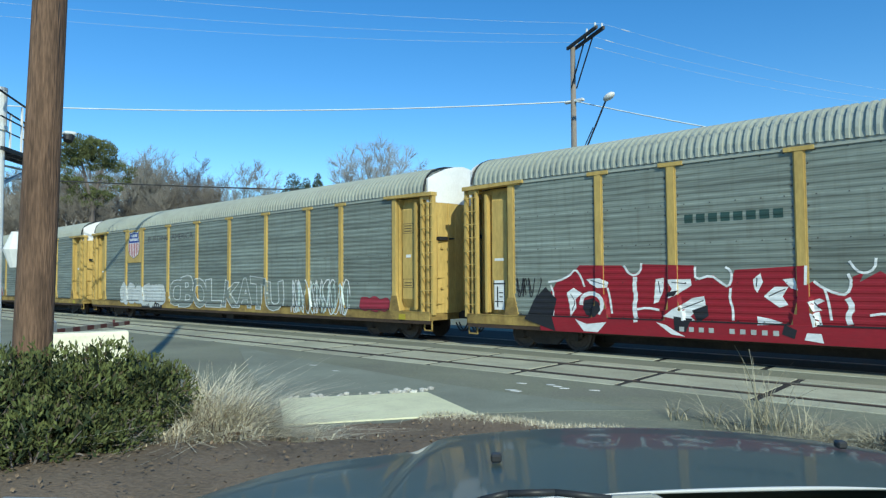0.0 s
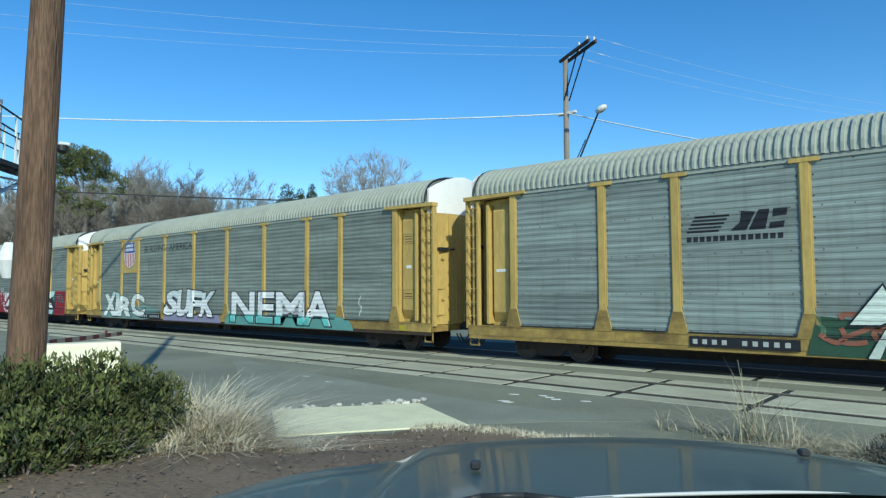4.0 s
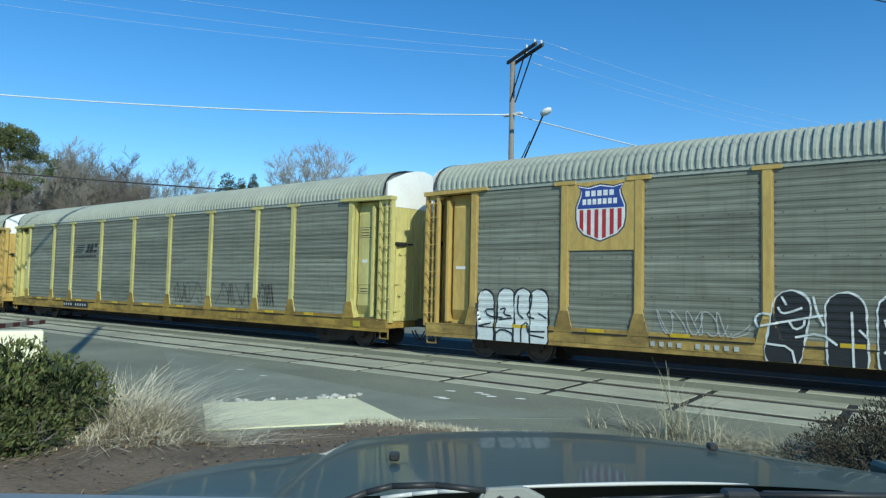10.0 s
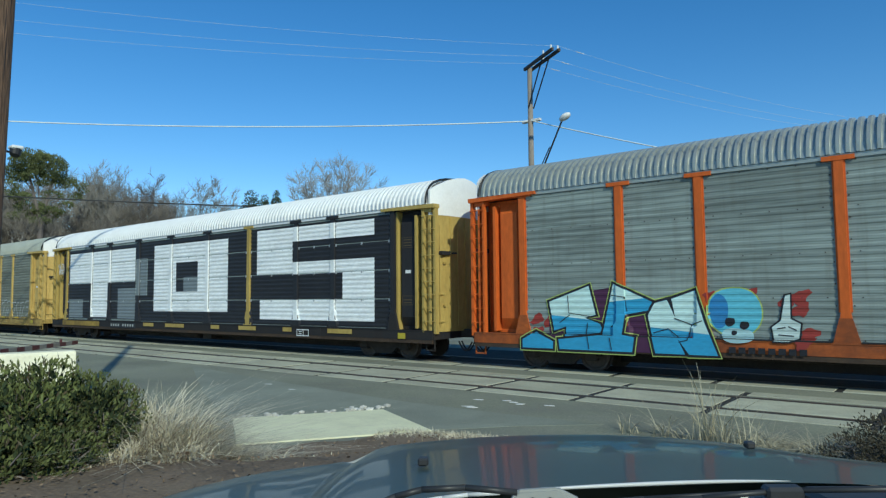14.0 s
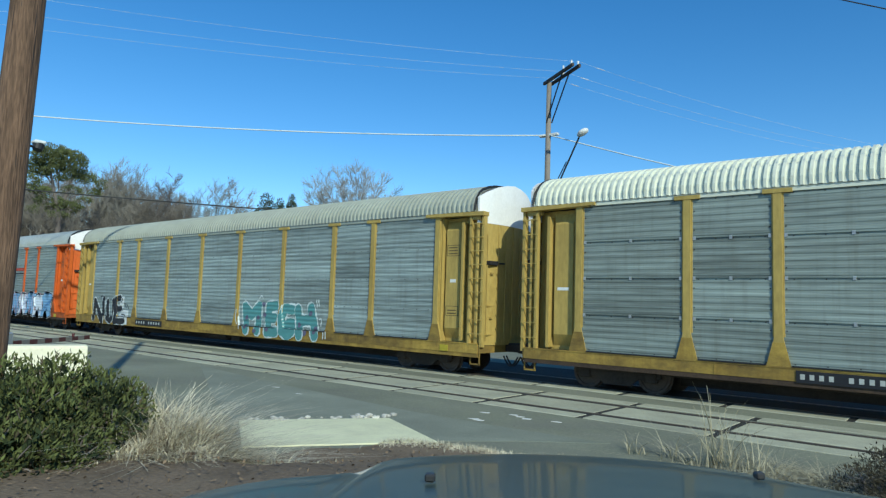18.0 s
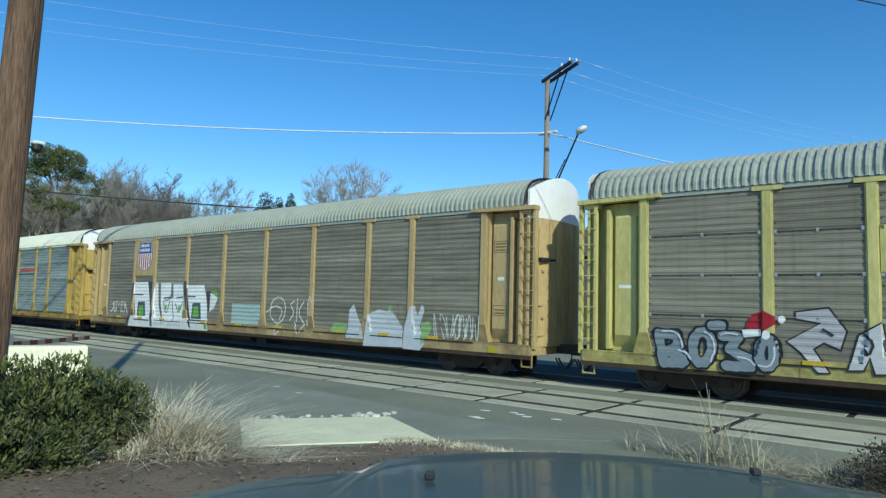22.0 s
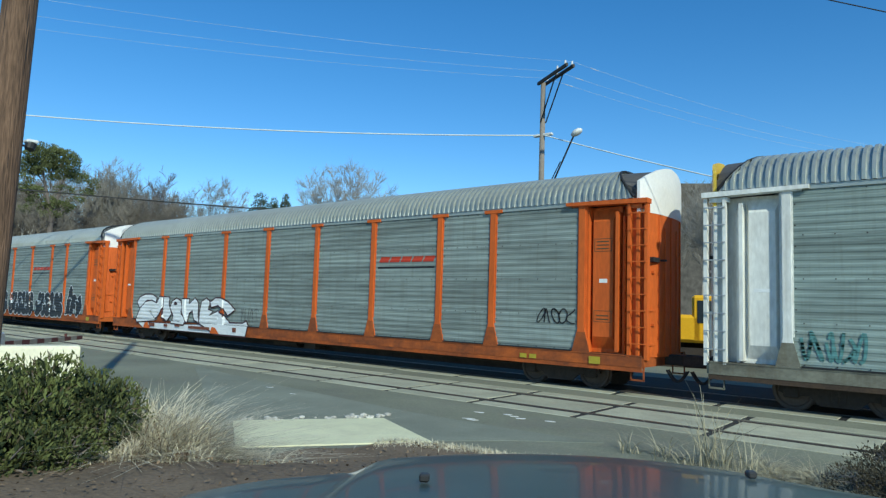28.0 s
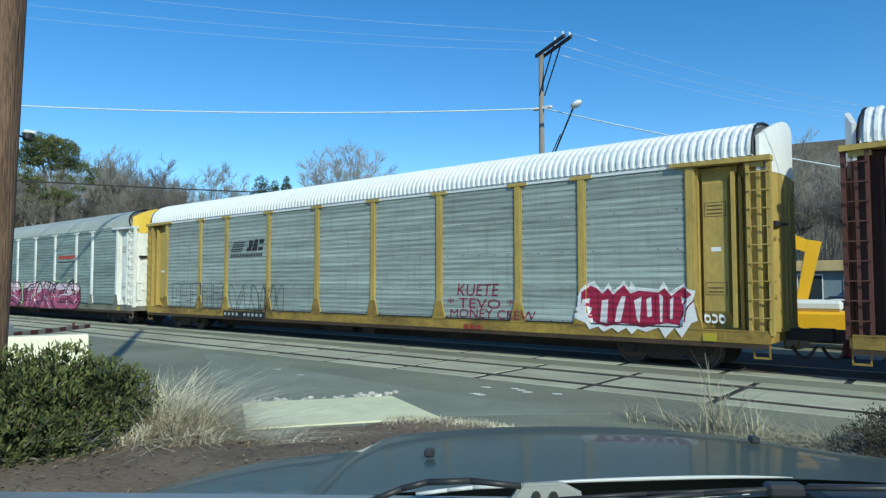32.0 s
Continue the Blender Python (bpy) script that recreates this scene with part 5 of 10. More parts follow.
def zigzag(x0, x1, z, n, depth, seed):
    """A band with pointed teeth hanging from it."""
    rnd = random.Random(seed)
    pts = [(x1, z), (x0, z)]
    for i in range(n):
        w = (x1 - x0) / n
        pts += [(x0 + (i + 0.05) * w, z - depth * rnd.uniform(0.7, 1.0)), (x0 + (i + 0.5) * w, z - depth * rnd.uniform(0.15, 0.35))]
    return pts + [(x1, z - depth * 0.8)]


# car by car, from the front of the train
bubbles(-1, 7, 1.5, 9.5, 0.75, 1.9, RED, WHITE, "faded red and white graffiti", 301)
bubbles(-2, 8, 6.0, 16.0, 0.75, 1.9, WHITE, BLACK, "white bubble graffiti", 302)

railway_shield(0)
drape(text_bm("BUILDING  AMERICA", 5.35, 10.0, 4.05, 4.33, slab=0.0), CARS[0], "slogan", spray(BLACK, 0.2), 0.006)
bubbles(0, 6, 2.2, 7.3, 0.80, 1.95, (0.58, 0.60, 0.57), (0.28, 0.30, 0.28), "white bubble graffiti, worn", 11, 0.02, 0.18)
graffiti(0, "CBOL", 7.8, 12.5, 0.80, 2.25, (0.21, 0.235, 0.20), (0.62, 0.64, 0.60), "white outlined letters on bare sheet", 0.05, slab=0.03, wobble=0.08)
graffiti(0, "KATU", 12.9, 17.2, 0.82, 2.15, (0.21, 0.235, 0.20), (0.62, 0.64, 0.60), "white outlined letters on bare sheet", 0.05, slab=0.03, wobble=0.08)
scribble(0, 17.9, 21.3, 0.75, 2.05, WHITE, "white swirling graffiti tag", 14, 9, 0.045, 0.0)
scribble(0, 18.0, 21.2, 0.80, 1.9, (0.60, 0.70, 0.66), "pale scrawl", 15, 9, 0.04, 0.0, level=2)
bubbles(0, 3, 21.9, 23.3, 0.95, 1.45, (0.33, 0.03, 0.05), (0.2, 0.02, 0.04), "small faded red graffiti", 16, 0.02, inner=False)
number_board(0, 4.9, 7.0)

TOP_EDGE = [(1.5, 1.92), (1.94, 2.11), (2.21, 2.37), (3.42, 2.34), (3.57, 2.13), (3.87, 2.15), (3.95, 2.36), (5.26, 2.31), (5.28, 1.95), (5.7, 2.08), (6.02, 1.81), (6.18, 2.19), (7.62, 2.26), (7.63, 1.85), (7.77, 1.94), (7.96, 1.78), (8.38, 1.66), (8.49, 2.02), (8.69, 2.11)]
rnd1 = random.Random(8)
TOP_EDGE += [(8.6 + i * 0.36, 1.98 + rnd1.uniform(-0.14, 0.16)) for i in range(13)]
patches(1, [[(1.0, 0.60), (0.95, 1.2)] + TOP_EDGE + [(13.3, 2.2), (13.7, 1.5), (13.4, 0.60)]], RED, 0.004, "graffiti_ground", "broad blood-red ground of the graffiti")
WHITES = [[(1.81, 1.64), (2.02, 1.77), (2.28, 1.62), (2.07, 1.47), (2.1, 1.24), (1.92, 1.01), (1.89, 1.31)], [(2.4, 2), (2.81, 2.02), (3.05, 1.91), (3, 1.78), (2.74, 1.77), (2.53, 1.87)], [(2.09, 0.94), (2.43, 0.83), (3, 0.9), (2.75, 0.63), (2.34, 0.64)], [(4.31, 1.99), (4.52, 2.02), (4.5, 1.71), (4.37, 1.43), (4.25, 1.39)], [(4.59, 1.98), (5.17, 1.99), (5.19, 1.84), (5, 1.72), (4.79, 1.59), (4.56, 1.5), (4.73, 1.75)], [(4.72, 1.26), (4.93, 1.37), (5.2, 1.54), (5.48, 1.59), (5.52, 1.32), (5.33, 1.28), (5.15, 1.11), (5.28, 0.99), (4.99, 1), (4.5, 1.09)], [(4.32, 0.95), (4.57, 0.89), (4.84, 0.73), (5.04, 0.63), (4.7, 0.67)], [(6.56, 1.97), (6.72, 2.11), (6.77, 1.91), (6.65, 1.68), (6.59, 1.76)], [(6.78, 1.6), (7, 1.81), (7.28, 1.81), (7.16, 1.6), (7.27, 1.42), (7.1, 1.36), (6.93, 1.48)], [(7.17, 1.97), (7.4, 2), (7.48, 1.73), (7.33, 1.78)], [(6.63, 1.16), (6.92, 1.11), (7.15, 1.03), (6.86, 0.98), (6.65, 0.97)], [(7.65, 1.49), (7.87, 1.57), (7.97, 1.52), (7.81, 1.43), (7.91, 1.32), (7.75, 1.29)], [(7.68, 1.25), (7.86, 1.29), (7.91, 1.02), (7.74, 0.96)], [(7.63, 0.84), (7.9, 0.83), (7.94, 0.64), (7.58, 0.69)]]
BLACKS = [[(2.34, 1.44), (2.57, 1.5), (2.8, 1.39), (2.83, 1.19), (2.66, 1.01), (2.4, 1.06), (2.29, 1.23)], [(4.76, 1.1), (5.19, 1.05), (5.05, 0.74), (4.78, 0.76)], [(5.19, 1.25), (5.55, 1.39), (5.57, 1.13), (5.32, 0.96)], [(4.59, 1.67), (4.87, 1.72), (4.79, 1.59), (4.58, 1.56)], [(1.14, 1.79), (1.49, 1.46), (1.36, 0.99), (1.48, 0.6), (0.47, 0.89), (0.76, 1.45)], [(7.2, 1), (7.44, 0.89), (7.39, 0.7), (7.14, 0.79)]]
CRACKS = [[(1.93, 1.61), (2.07, 1.39), (1.96, 1.16)], [(2.53, 1.97), (2.94, 1.86)], [(4.38, 1.94), (4.42, 1.64)], [(4.73, 1.91), (5.07, 1.88)], [(4.86, 1.26), (5.2, 1.38), (5.46, 1.49)], [(6.65, 2.01), (6.63, 1.81)], [(6.88, 1.6), (7.11, 1.72), (7.22, 1.76)], [(7.76, 1.49), (7.86, 1.37)], [(7.75, 1.2), (7.85, 1.06)]]
SWIRLS = [[(1.23, 1.93), (1.59, 1.96), (1.91, 2.1), (2.08, 2.28), (2.25, 2.07), (2.35, 1.8)], [(1.3, 1.84), (1.41, 1.61), (1.36, 1.3), (1.4, 1.06), (1.29, 0.96)], [(3.48, 2.34), (3.6, 2.14), (3.75, 2.08), (3.92, 2.17), (3.95, 2.39)], [(5.28, 2.28), (5.28, 1.96), (5.65, 2.08), (5.86, 1.91), (6.04, 1.79), (6.12, 2.04), (6.08, 2.19), (5.97, 2.26)], [(6.08, 1.78), (6.05, 1.52), (6.12, 1.33), (6.12, 1.04)], [(7.64, 2.26), (7.62, 1.85)], [(7.77, 1.93), (7.93, 1.79), (8.18, 1.67), (8.38, 1.65), (8.47, 1.9), (8.4, 2.08)], [(3.02, 1.77), (3.09, 1.48), (3.13, 1.12)], [(3.81, 1.24), (4.08, 1.29), (4.39, 1.24)]]
piece_one = patches(1, WHITES, WHITE, 0.008, "graffiti", "broken white highlights on red letters")
lines(1, SWIRLS, WHITE, 0.055, 0.0085, "highlight_line", "", piece_one)
lines(1, [[(3.78, 2.05), (3.75, 1.77), (3.8, 1.56), (3.73, 1.28), (3.8, 0.93)], [(8.38, 1.58), (8.47, 1.39), (8.37, 1.21), (8.42, 1.04)], [(2.24, 1.32), (2.28, 1.56), (2.58, 1.65), (2.84, 1.54), (2.9, 1.3), (2.76, 1.1)]], WHITE, 0.11, 0.0082, "highlight_line", "", piece_one)
patches(1, BLACKS, BLACK, 0.0095, "dark_counter", "", piece_one)
lines(1, CRACKS, BLACK, 0.022, 0.0105, "crack_line", "", piece_one)
for step in (4.95, 7.55):
    again = [p for p in WHITES if 3.0 < p[0][0] < (8.4 if step < 5 else 5.6)]
    more = patches(1, moved(again, step), WHITE, 0.008, "graffiti", "broken white highlights on red letters")
    lines(1, moved([p for p in SWIRLS + CRACKS if 3.0 < p[0][0] < (7.6 if step < 5 else 5.0)], step), WHITE, 0.05, 0.0085, "highlight_line", "", more)
    patches(1, moved(BLACKS[1:4], step + 0.3), BLACK, 0.0095, "dark_counter", "", more)
drape(rects((13.3, 21.75, 0.60, 2.02)), CARS[1], "graffiti_ground", spray(BLACK), 0.004, None, "black ground of the teal letters")
teal_word = patches(1, [[(13.99, 2.07), (15.46, 2.07), (15.49, 0.98), (15.12, 0.97), (15.09, 1.39), (14.84, 1.39), (14.8, 0.99), (14.57, 0.98), (14.55, 1.35), (14.33, 1.34), (14.29, 0.97), (14.07, 0.99)], [(14.07, 0.91), (15.53, 0.89), (15.56, 0.63), (14.15, 0.64)], [(15.93, 2.07), (17.57, 2.1), (17.59, 0.95), (17.21, 0.96), (17.18, 1.34), (16.38, 1.33), (16.34, 0.93), (16.01, 0.94)], [(16.03, 0.88), (17.58, 0.89), (17.61, 0.64), (16.06, 0.64)], [(17.81, 2.1), (18.3, 2.1), (18.5, 1.68), (18.2, 1.47), (18.19, 1), (17.83, 1.02)], [(19.13, 2.03), (19.56, 2.07), (19.57, 0.97), (19.14, 0.99)], [(18.49, 0.92), (19.57, 0.9), (19.59, 0.64), (18.91, 0.66)], [(17.83, 0.96), (18.19, 0.95), (18.22, 0.64), (17.89, 0.65)], [(19.88, 2.03), (21.56, 2.07), (21.5, 1.85), (20.74, 1.59), (20.15, 1.64)], [(19.93, 1.31), (20.5, 1.55), (21.09, 1.25), (21.37, 0.97), (20.73, 1.09), (20.37, 0.99)], [(19.86, 0.92), (21.56, 0.92), (21.56, 0.66), (19.88, 0.66)]], (0.60, 0.76, 0.73), 0.009, "graffiti", "pale block letters with teal points")
patches(1, [[(18.24, 2.1), (18.5, 2.07), (19.2, 1.26), (19.14, 0.95), (18.49, 0.96), (18.52, 1.4)], [(19.85, 1.99), (20.19, 1.64), (19.87, 1.44)], [(21.57, 1.97), (21.21, 1.62), (21.56, 1.39)], [(16.45, 1.35), (16.62, 1.53), (16.98, 1.54), (17.14, 1.35)], [(15.53, 0.92), (15.34, 0.7), (15.56, 0.62)], [(16.27, 0.89), (16.44, 0.68), (16.1, 0.67)], [(17.4, 0.87), (17.58, 0.66), (17.27, 0.68)], [(18, 0.9), (18.13, 0.67), (17.89, 0.67)], [(19.33, 0.87), (19.49, 0.65), (19.19, 0.66)], [(21.56, 0.88), (21.31, 0.69), (21.56, 0.66)], [(19.88, 0.89), (20.11, 0.8), (19.89, 0.66)]], TEAL, 0.0115, "shading", "", teal_word)
patches(1, [zigzag(a, b, 2.12, n, 0.42, 60 + n) for a, b, n in [(13.99, 15.46, 4), (15.93, 17.57, 3), (17.81, 18.3, 2), (19.13, 19.56, 2)]], TEAL, 0.013, "shading", "", teal_word)
lines(1, [[(18.18, 2.12), (18.71, 1.75), (19.09, 1.49)], [(18.71, 1.75), (18.57, 1.34)], [(20.73, 2.03), (20.6, 1.59), (20.49, 1.14)]], BLACK, 0.09, 0.0145, "slash", "", teal_word)
patches(1, [[(16.38, 1.3), (17.18, 1.31), (17.21, 0.96), (16.34, 0.96)], [(18.23, 1.12), (18.49, 1.16), (18.7, 0.73), (18.25, 0.67)]], (0.16, 0.02, 0.03), 0.0105, "dark_counter", "", teal_word)
drape(rects((21.65, 23.45, 0.62, 2.08)), CARS[1], "graffiti_ground", spray(RED), 0.006, None, "red end block of the graffiti")
mark_bars(1, 21.9, 23.2, 0.75, 0.95, (0.2, 0.01, 0.03), 5, 2)
scribble(1, 21.9, 23.2, 1.4, 1.9, TEAL, "small teal tag", 18, 5, 0.03)
mark_bars(1, 5.05, 7.3, 3.28, 3.55, (0.03, 0.07, 0.06), 8, name="operator_lettering")
number_board(1, 4.9, 7.2, dark=False)
cup = part("graffiti", boxes((-0.74, -0.34, -1.364, -1.36, 1.12, 1.98)), spray(WHITE), CARS[1], "white drawn drinking cup")
part("cup_line", boxes((-0.74, -0.72, -1.368, -1.364, 1.12, 1.98), (-0.36, -0.34, -1.368, -1.364, 1.12, 1.98), (-0.76, -0.32, -1.368, -1.364, 1.86, 1.90), (-0.62, -0.58, -1.368, -1.364, 1.2, 1.8), (-0.55, -0.40, -1.368, -1.364, 1.60, 1.63), (-0.53, -0.42, -1.368, -1.364, 1.48, 1.51), (-0.70, -0.40, -1.368, -1.364, 1.34, 1.37)), spray(BLACK), cup)
scribble(1, 0.2, 1.0, 1.5, 2.05, BLACK, "black tag", 17, 4, 0.03)

railway_shield(2)
drape(text_bm("BUILDING  AMERICA", 5.4, 10.2, 4.03, 4.34, slab=0.0), CARS[2], "slogan", spray(BLACK), 0.006)
patches(2, [[(0.5, 0.62), (0.6, 1.25), (2.2, 1.1), (5.4, 1.35), (6.9, 1.2), (7.2, 0.75), (5.5, 0.62)]], (0.12, 0.32, 0.26), 0.004, "graffiti_ground", "", None, 0.45)
graffiti(2, "XIRC", 0.75, 5.5, 0.72, 1.98, (0.74, 0.77, 0.72), (0.02, 0.05, 0.045), "white letters with dark edges", 0.06, slab=0.05, wobble=0.09, top=((0.52, 0.66, 0.60), 0.85))
patches(2, [[(7.6, 0.64), (12.9, 0.64), (12.7, 1.0), (10.2, 0.9), (8.0, 1.05)]], LILAC, 0.004, "graffiti_ground", "", None, 0.45)
graffiti(2, "SUFK", 7.85, 12.3, 0.84, 2.12, WHITE, BLACK, "white slanted letters with black edges", 0.06, 0.8, 0.15, slab=0.05, top=((0.66, 0.72, 0.70), 0.7), level=1)
patches(2, [[(13.2, 0.62), (13.5, 1.25), (14.6, 0.95), (15.4, 1.2), (17.0, 0.98), (18.2, 1.15), (19.4, 1.05), (20.0, 1.25), (21.4, 0.95), (21.6, 0.62)]], (0.10, 0.36, 0.31), 0.004, "graffiti_ground", "turquoise lower band", None, 0.25)
for letter, a, b in (("N", 13.75, 15.35), ("E", 15.7, 16.75), ("M", 17.0, 18.75), ("A", 18.8, 20.3)):
    graffiti(2, letter, a, b, 0.72, 2.02, WHITE, BLACK, "white capital letter with dark edges over turquoise", 0.055, 1.1, 0.0, 0.0, 0.03, level=1, loose=0.3)
    bm = text_bm(letter, a - 0.05 * (b - a), b + 0.04 * (b - a), 0.72, 2.02, -0.004, 1.1, 0.0, 0.0, 0.03)
    bmesh.ops.bisect_plane(bm, geom=bm.verts[:] + bm.edges[:] + bm.faces[:], plane_co=(0, 1.06, 0), plane_no=(0, -1, 0), clear_inner=True)
    drape(bm, CARS[2], "shading", spray((0.14, 0.48, 0.43)), 0.036)
lines(2, [[(21.9, 1.85), (21.75, 1.55), (21.98, 1.45), (21.8, 1.15)]], (0.6, 0.66, 0.62), 0.05, 0.006, "graffiti_tag", "thin white squiggle")
number_board(2, 5.2, 7.3)

horse_logo(3, 5.0, 3.08)
drape(add_poly(bmesh.new(), [(7.5, 0.62), (14.5, 0.62), (14.2, 1.35), (10.0, 1.2), (7.7, 1.45)]), CARS[3], "graffiti_ground", spray((0.035, 0.085, 0.05)), 0.004, None, "dark green and rust ground")
scribble(3, 7.6, 13.2, 0.9, 1.5, (0.30, 0.10, 0.05), "rust-red patches", 23, 10, 0.10, 0.1, level=1)
piece(3, [[(8.29, 1.28), (8.88, 2.07), (9.03, 1.75), (9.34, 1.84), (9.34, 1.57), (8.82, 1.29)], [(9.34, 1.49), (9.54, 2.02), (9.94, 2.15), (10.28, 1.98), (10.28, 1.55), (10.04, 1.41), (9.84, 1.63), (9.54, 1.27)],
          [(10.56, 1.89), (10.88, 1.51), (11.25, 2.02), (11.77, 1.12), (11.42, 1.28), (11.16, 1.56), (10.97, 1.39), (10.56, 1.42)],
          [(11.58, 1.57), (11.73, 2.07), (12.28, 2.07), (12.77, 1.87), (12.76, 1.35), (12.56, 1.31), (12.44, 1.66), (12.19, 1.1), (11.98, 1.13), (12.07, 1.54)]],
      (0.46, 0.62, 0.50), BLACK, "pale green jagged letters with black edges", 0.05, ((0.70, 0.78, 0.68), 1.75), None, 2, True)
piece(3, [[(8.6, 0.62), (8.9, 1.2), (9.0, 1.15), (8.8, 0.62)], [(10.9, 0.62), (11.0, 1.0), (11.3, 1.1), (11.1, 0.62)], [(12.2, 0.62), (12.5, 1.05), (12.9, 1.15), (12.5, 0.9), (12.4, 0.62)]], (0.60, 0.68, 0.58), BLACK, "pale drips below the letters", 0.02, None, None, 2)
spiked = [[[(14.7, 0.8), (14.9, 1.5), (15.15, 1.0), (15.3, 1.75)]], [[(15.5, 0.75), (15.75, 1.9), (16.0, 1.2), (15.7, 1.15)]], [[(16.3, 1.9), (16.25, 0.8), (16.75, 1.25), (16.9, 2.25)]], [[(17.1, 2.45), (17.3, 1.3), (17.0, 0.8), (17.65, 0.9), (17.75, 1.8)]], [[(18.2, 1.6), (18.15, 0.85), (18.7, 0.85)]], [[(19.2, 1.5), (19.25, 0.85), (19.6, 0.9)]]]
swollen(3, spiked, 0.17, (0.025, 0.035, 0.045), (0.66, 0.70, 0.68), "black jagged letters with white edges", 0.06, rough=0.045)
lines(3, [[(15.0, 1.75), (15.1, 1.3), (15.35, 1.95)], [(15.6, 1.0), (15.85, 1.55)], [(16.4, 1.1), (16.8, 1.7), (16.85, 2.5)], [(17.2, 1.9), (17.35, 1.0), (17.6, 1.5)], [(17.1, 2.7), (16.95, 2.2)], [(18.5, 1.5), (18.2, 1.0)]], (0.66, 0.70, 0.68), 0.06, 0.036, "inner_line", "white strokes over the black letters")
number_board(3, 5.1, 7.3)

number_board(4, 5.1, 7.3)
mark_bars(4, 16.35, 17.25, 0.66, 0.80, (0.20, 0.07, 0.03), 3)

horse_logo(5, 5.0, 3.02)
for a, b, s in ((13.5, 15.6, 31), (16.5, 18.5, 32), (19.1, 19.9, 33)):
    scribble(5, a, b, 1.2, 2.0, BLACK, "thin black tag", s, 5, 0.03, 0.15)
number_board(5, 4.3, 6.6)
mark_bars(5, 17.4, 18.2, 0.68, 0.86, (0.35, 0.25, 0.05), 3)

railway_shield(6)
swollen(6, [[[(0.41, 1.7), (0.46, 0.61)]],
               [[(1.08, 1.76), (1.05, 0.65)]],
               [[(1.59, 1.76), (1.63, 0.68)]],
               [[(2.07, 1.75), (2.11, 0.71)]]],
        0.25, (0.66, 0.70, 0.68), BLACK, "white swollen letters with black edges", 0.045)
lines(6, [[(0.71, 1.45), (0.4, 1.44), (0.5, 1.25), (0.98, 1.23)], [(0.23, 0.97), (0.63, 1.07)], [(0.89, 1.45), (1.09, 1.5), (0.99, 1.32), (1.24, 1.28)], [(0.85, 1.17), (1.28, 1.23)], [(1.46, 1.84), (1.43, 1.36), (1.62, 1.23)], [(1.87, 1.89), (1.84, 1.49), (1.7, 1.3), (1.95, 1.24)], [(2.06, 1.39), (2.31, 1.26)], [(0.78, 0.6), (0.77, 0.78), (0.99, 0.94), (1.36, 0.81), (1.33, 0.6)], [(1.59, 0.61), (1.58, 1.04), (1.74, 1.16), (1.8, 0.87)], [(1.8, 0.9), (2.29, 0.92)], [(1.87, 0.81), (2.27, 0.76)]], (0.02, 0.03, 0.035), 0.045, 0.026, "inner_line", "black strokes in the white letters")
swollen(6, [[[(8.02, 1.75), (7.86, 0.79)]],
               [[(8.99, 1.73), (9.03, 0.73)]],
               [[(9.89, 1.73), (9.9, 0.75)]],
               [[(10.84, 1.74), (10.93, 1.74)], [(10.92, 1.4), (10.91, 0.79)], [(11.3, 0.78), (11.24, 0.8)]]],
        0.34, (0.022, 0.024, 0.026), (0.66, 0.69, 0.67), "black swollen graffiti outlined in white", 0.035)
patches(6, [[(10.44, 1.64), (11.53, 1.62), (11.5, 1.05), (10.43, 1.06)], [(12.13, 1.23), (12.09, 1.1), (11.99, 1.02), (11.86, 1.01), (11.75, 1.09), (11.71, 1.22), (11.76, 1.35), (11.86, 1.44), (11.99, 1.44), (12.1, 1.36)]], (0.022, 0.024, 0.026), 0.024, "black_block")
lines(6, [[(7.38, 1.29), (7.29, 1.48), (7.42, 1.62), (7.63, 1.59)], [(7.42, 1.34), (8.02, 1.48), (8.6, 1.61)], [(7.97, 1.46), (8.07, 1.28), (8.25, 1.37), (8.26, 1.5)], [(8.42, 2), (8.49, 1.66), (8.61, 1.39)], [(8.08, 1.13), (8.54, 1.25), (8.85, 1.02)], [(7.55, 0.97), (8.02, 0.93), (8.09, 0.6)], [(9.1, 1.7), (9.13, 0.6)], [(9.22, 1.35), (9.38, 1.17)], [(9.65, 1.57), (9.71, 1.35), (9.84, 1.4), (9.84, 1.59)], [(10.01, 1.57), (10.06, 1.35), (10.19, 1.43), (10.17, 1.61)], [(9.64, 0.91), (9.88, 1.18), (10.19, 0.92)], [(11.11, 0.61), (11.07, 0.98)], [(10.44, 1.64), (11.53, 1.62), (11.5, 1.05), (10.43, 1.06), (10.44, 1.64)], [(7.83, 1.98), (7.92, 1.8)], [(11.64, 1.28), (11.79, 1.45), (12.06, 1.47), (12.19, 1.24), (12.1, 1), (11.89, 0.98)], [(7.76, 1.75), (7.83, 1.61), (8.02, 1.66), (8.22, 1.75)]], (0.66, 0.69, 0.67), 0.045, 0.027, "inner_line", "white strokes on the black letters")
piece(6, [[(12.88, 0.62), (12.88, 2.03), (13.55, 2.03), (13.88, 1.75), (13.75, 1.4), (13.95, 1.05), (13.9, 0.62)], [(13.95, 0.62), (13.98, 1.5), (14.1, 1.85), (14.4, 2.04), (14.7, 1.9), (14.88, 1.5), (14.85, 0.62)], [(14.88, 0.62), (14.88, 2.03), (15.85, 2.03), (15.85, 0.62)]],
      (0.60, 0.65, 0.62), BLACK, "white blocky graffiti with black edges", 0.03)
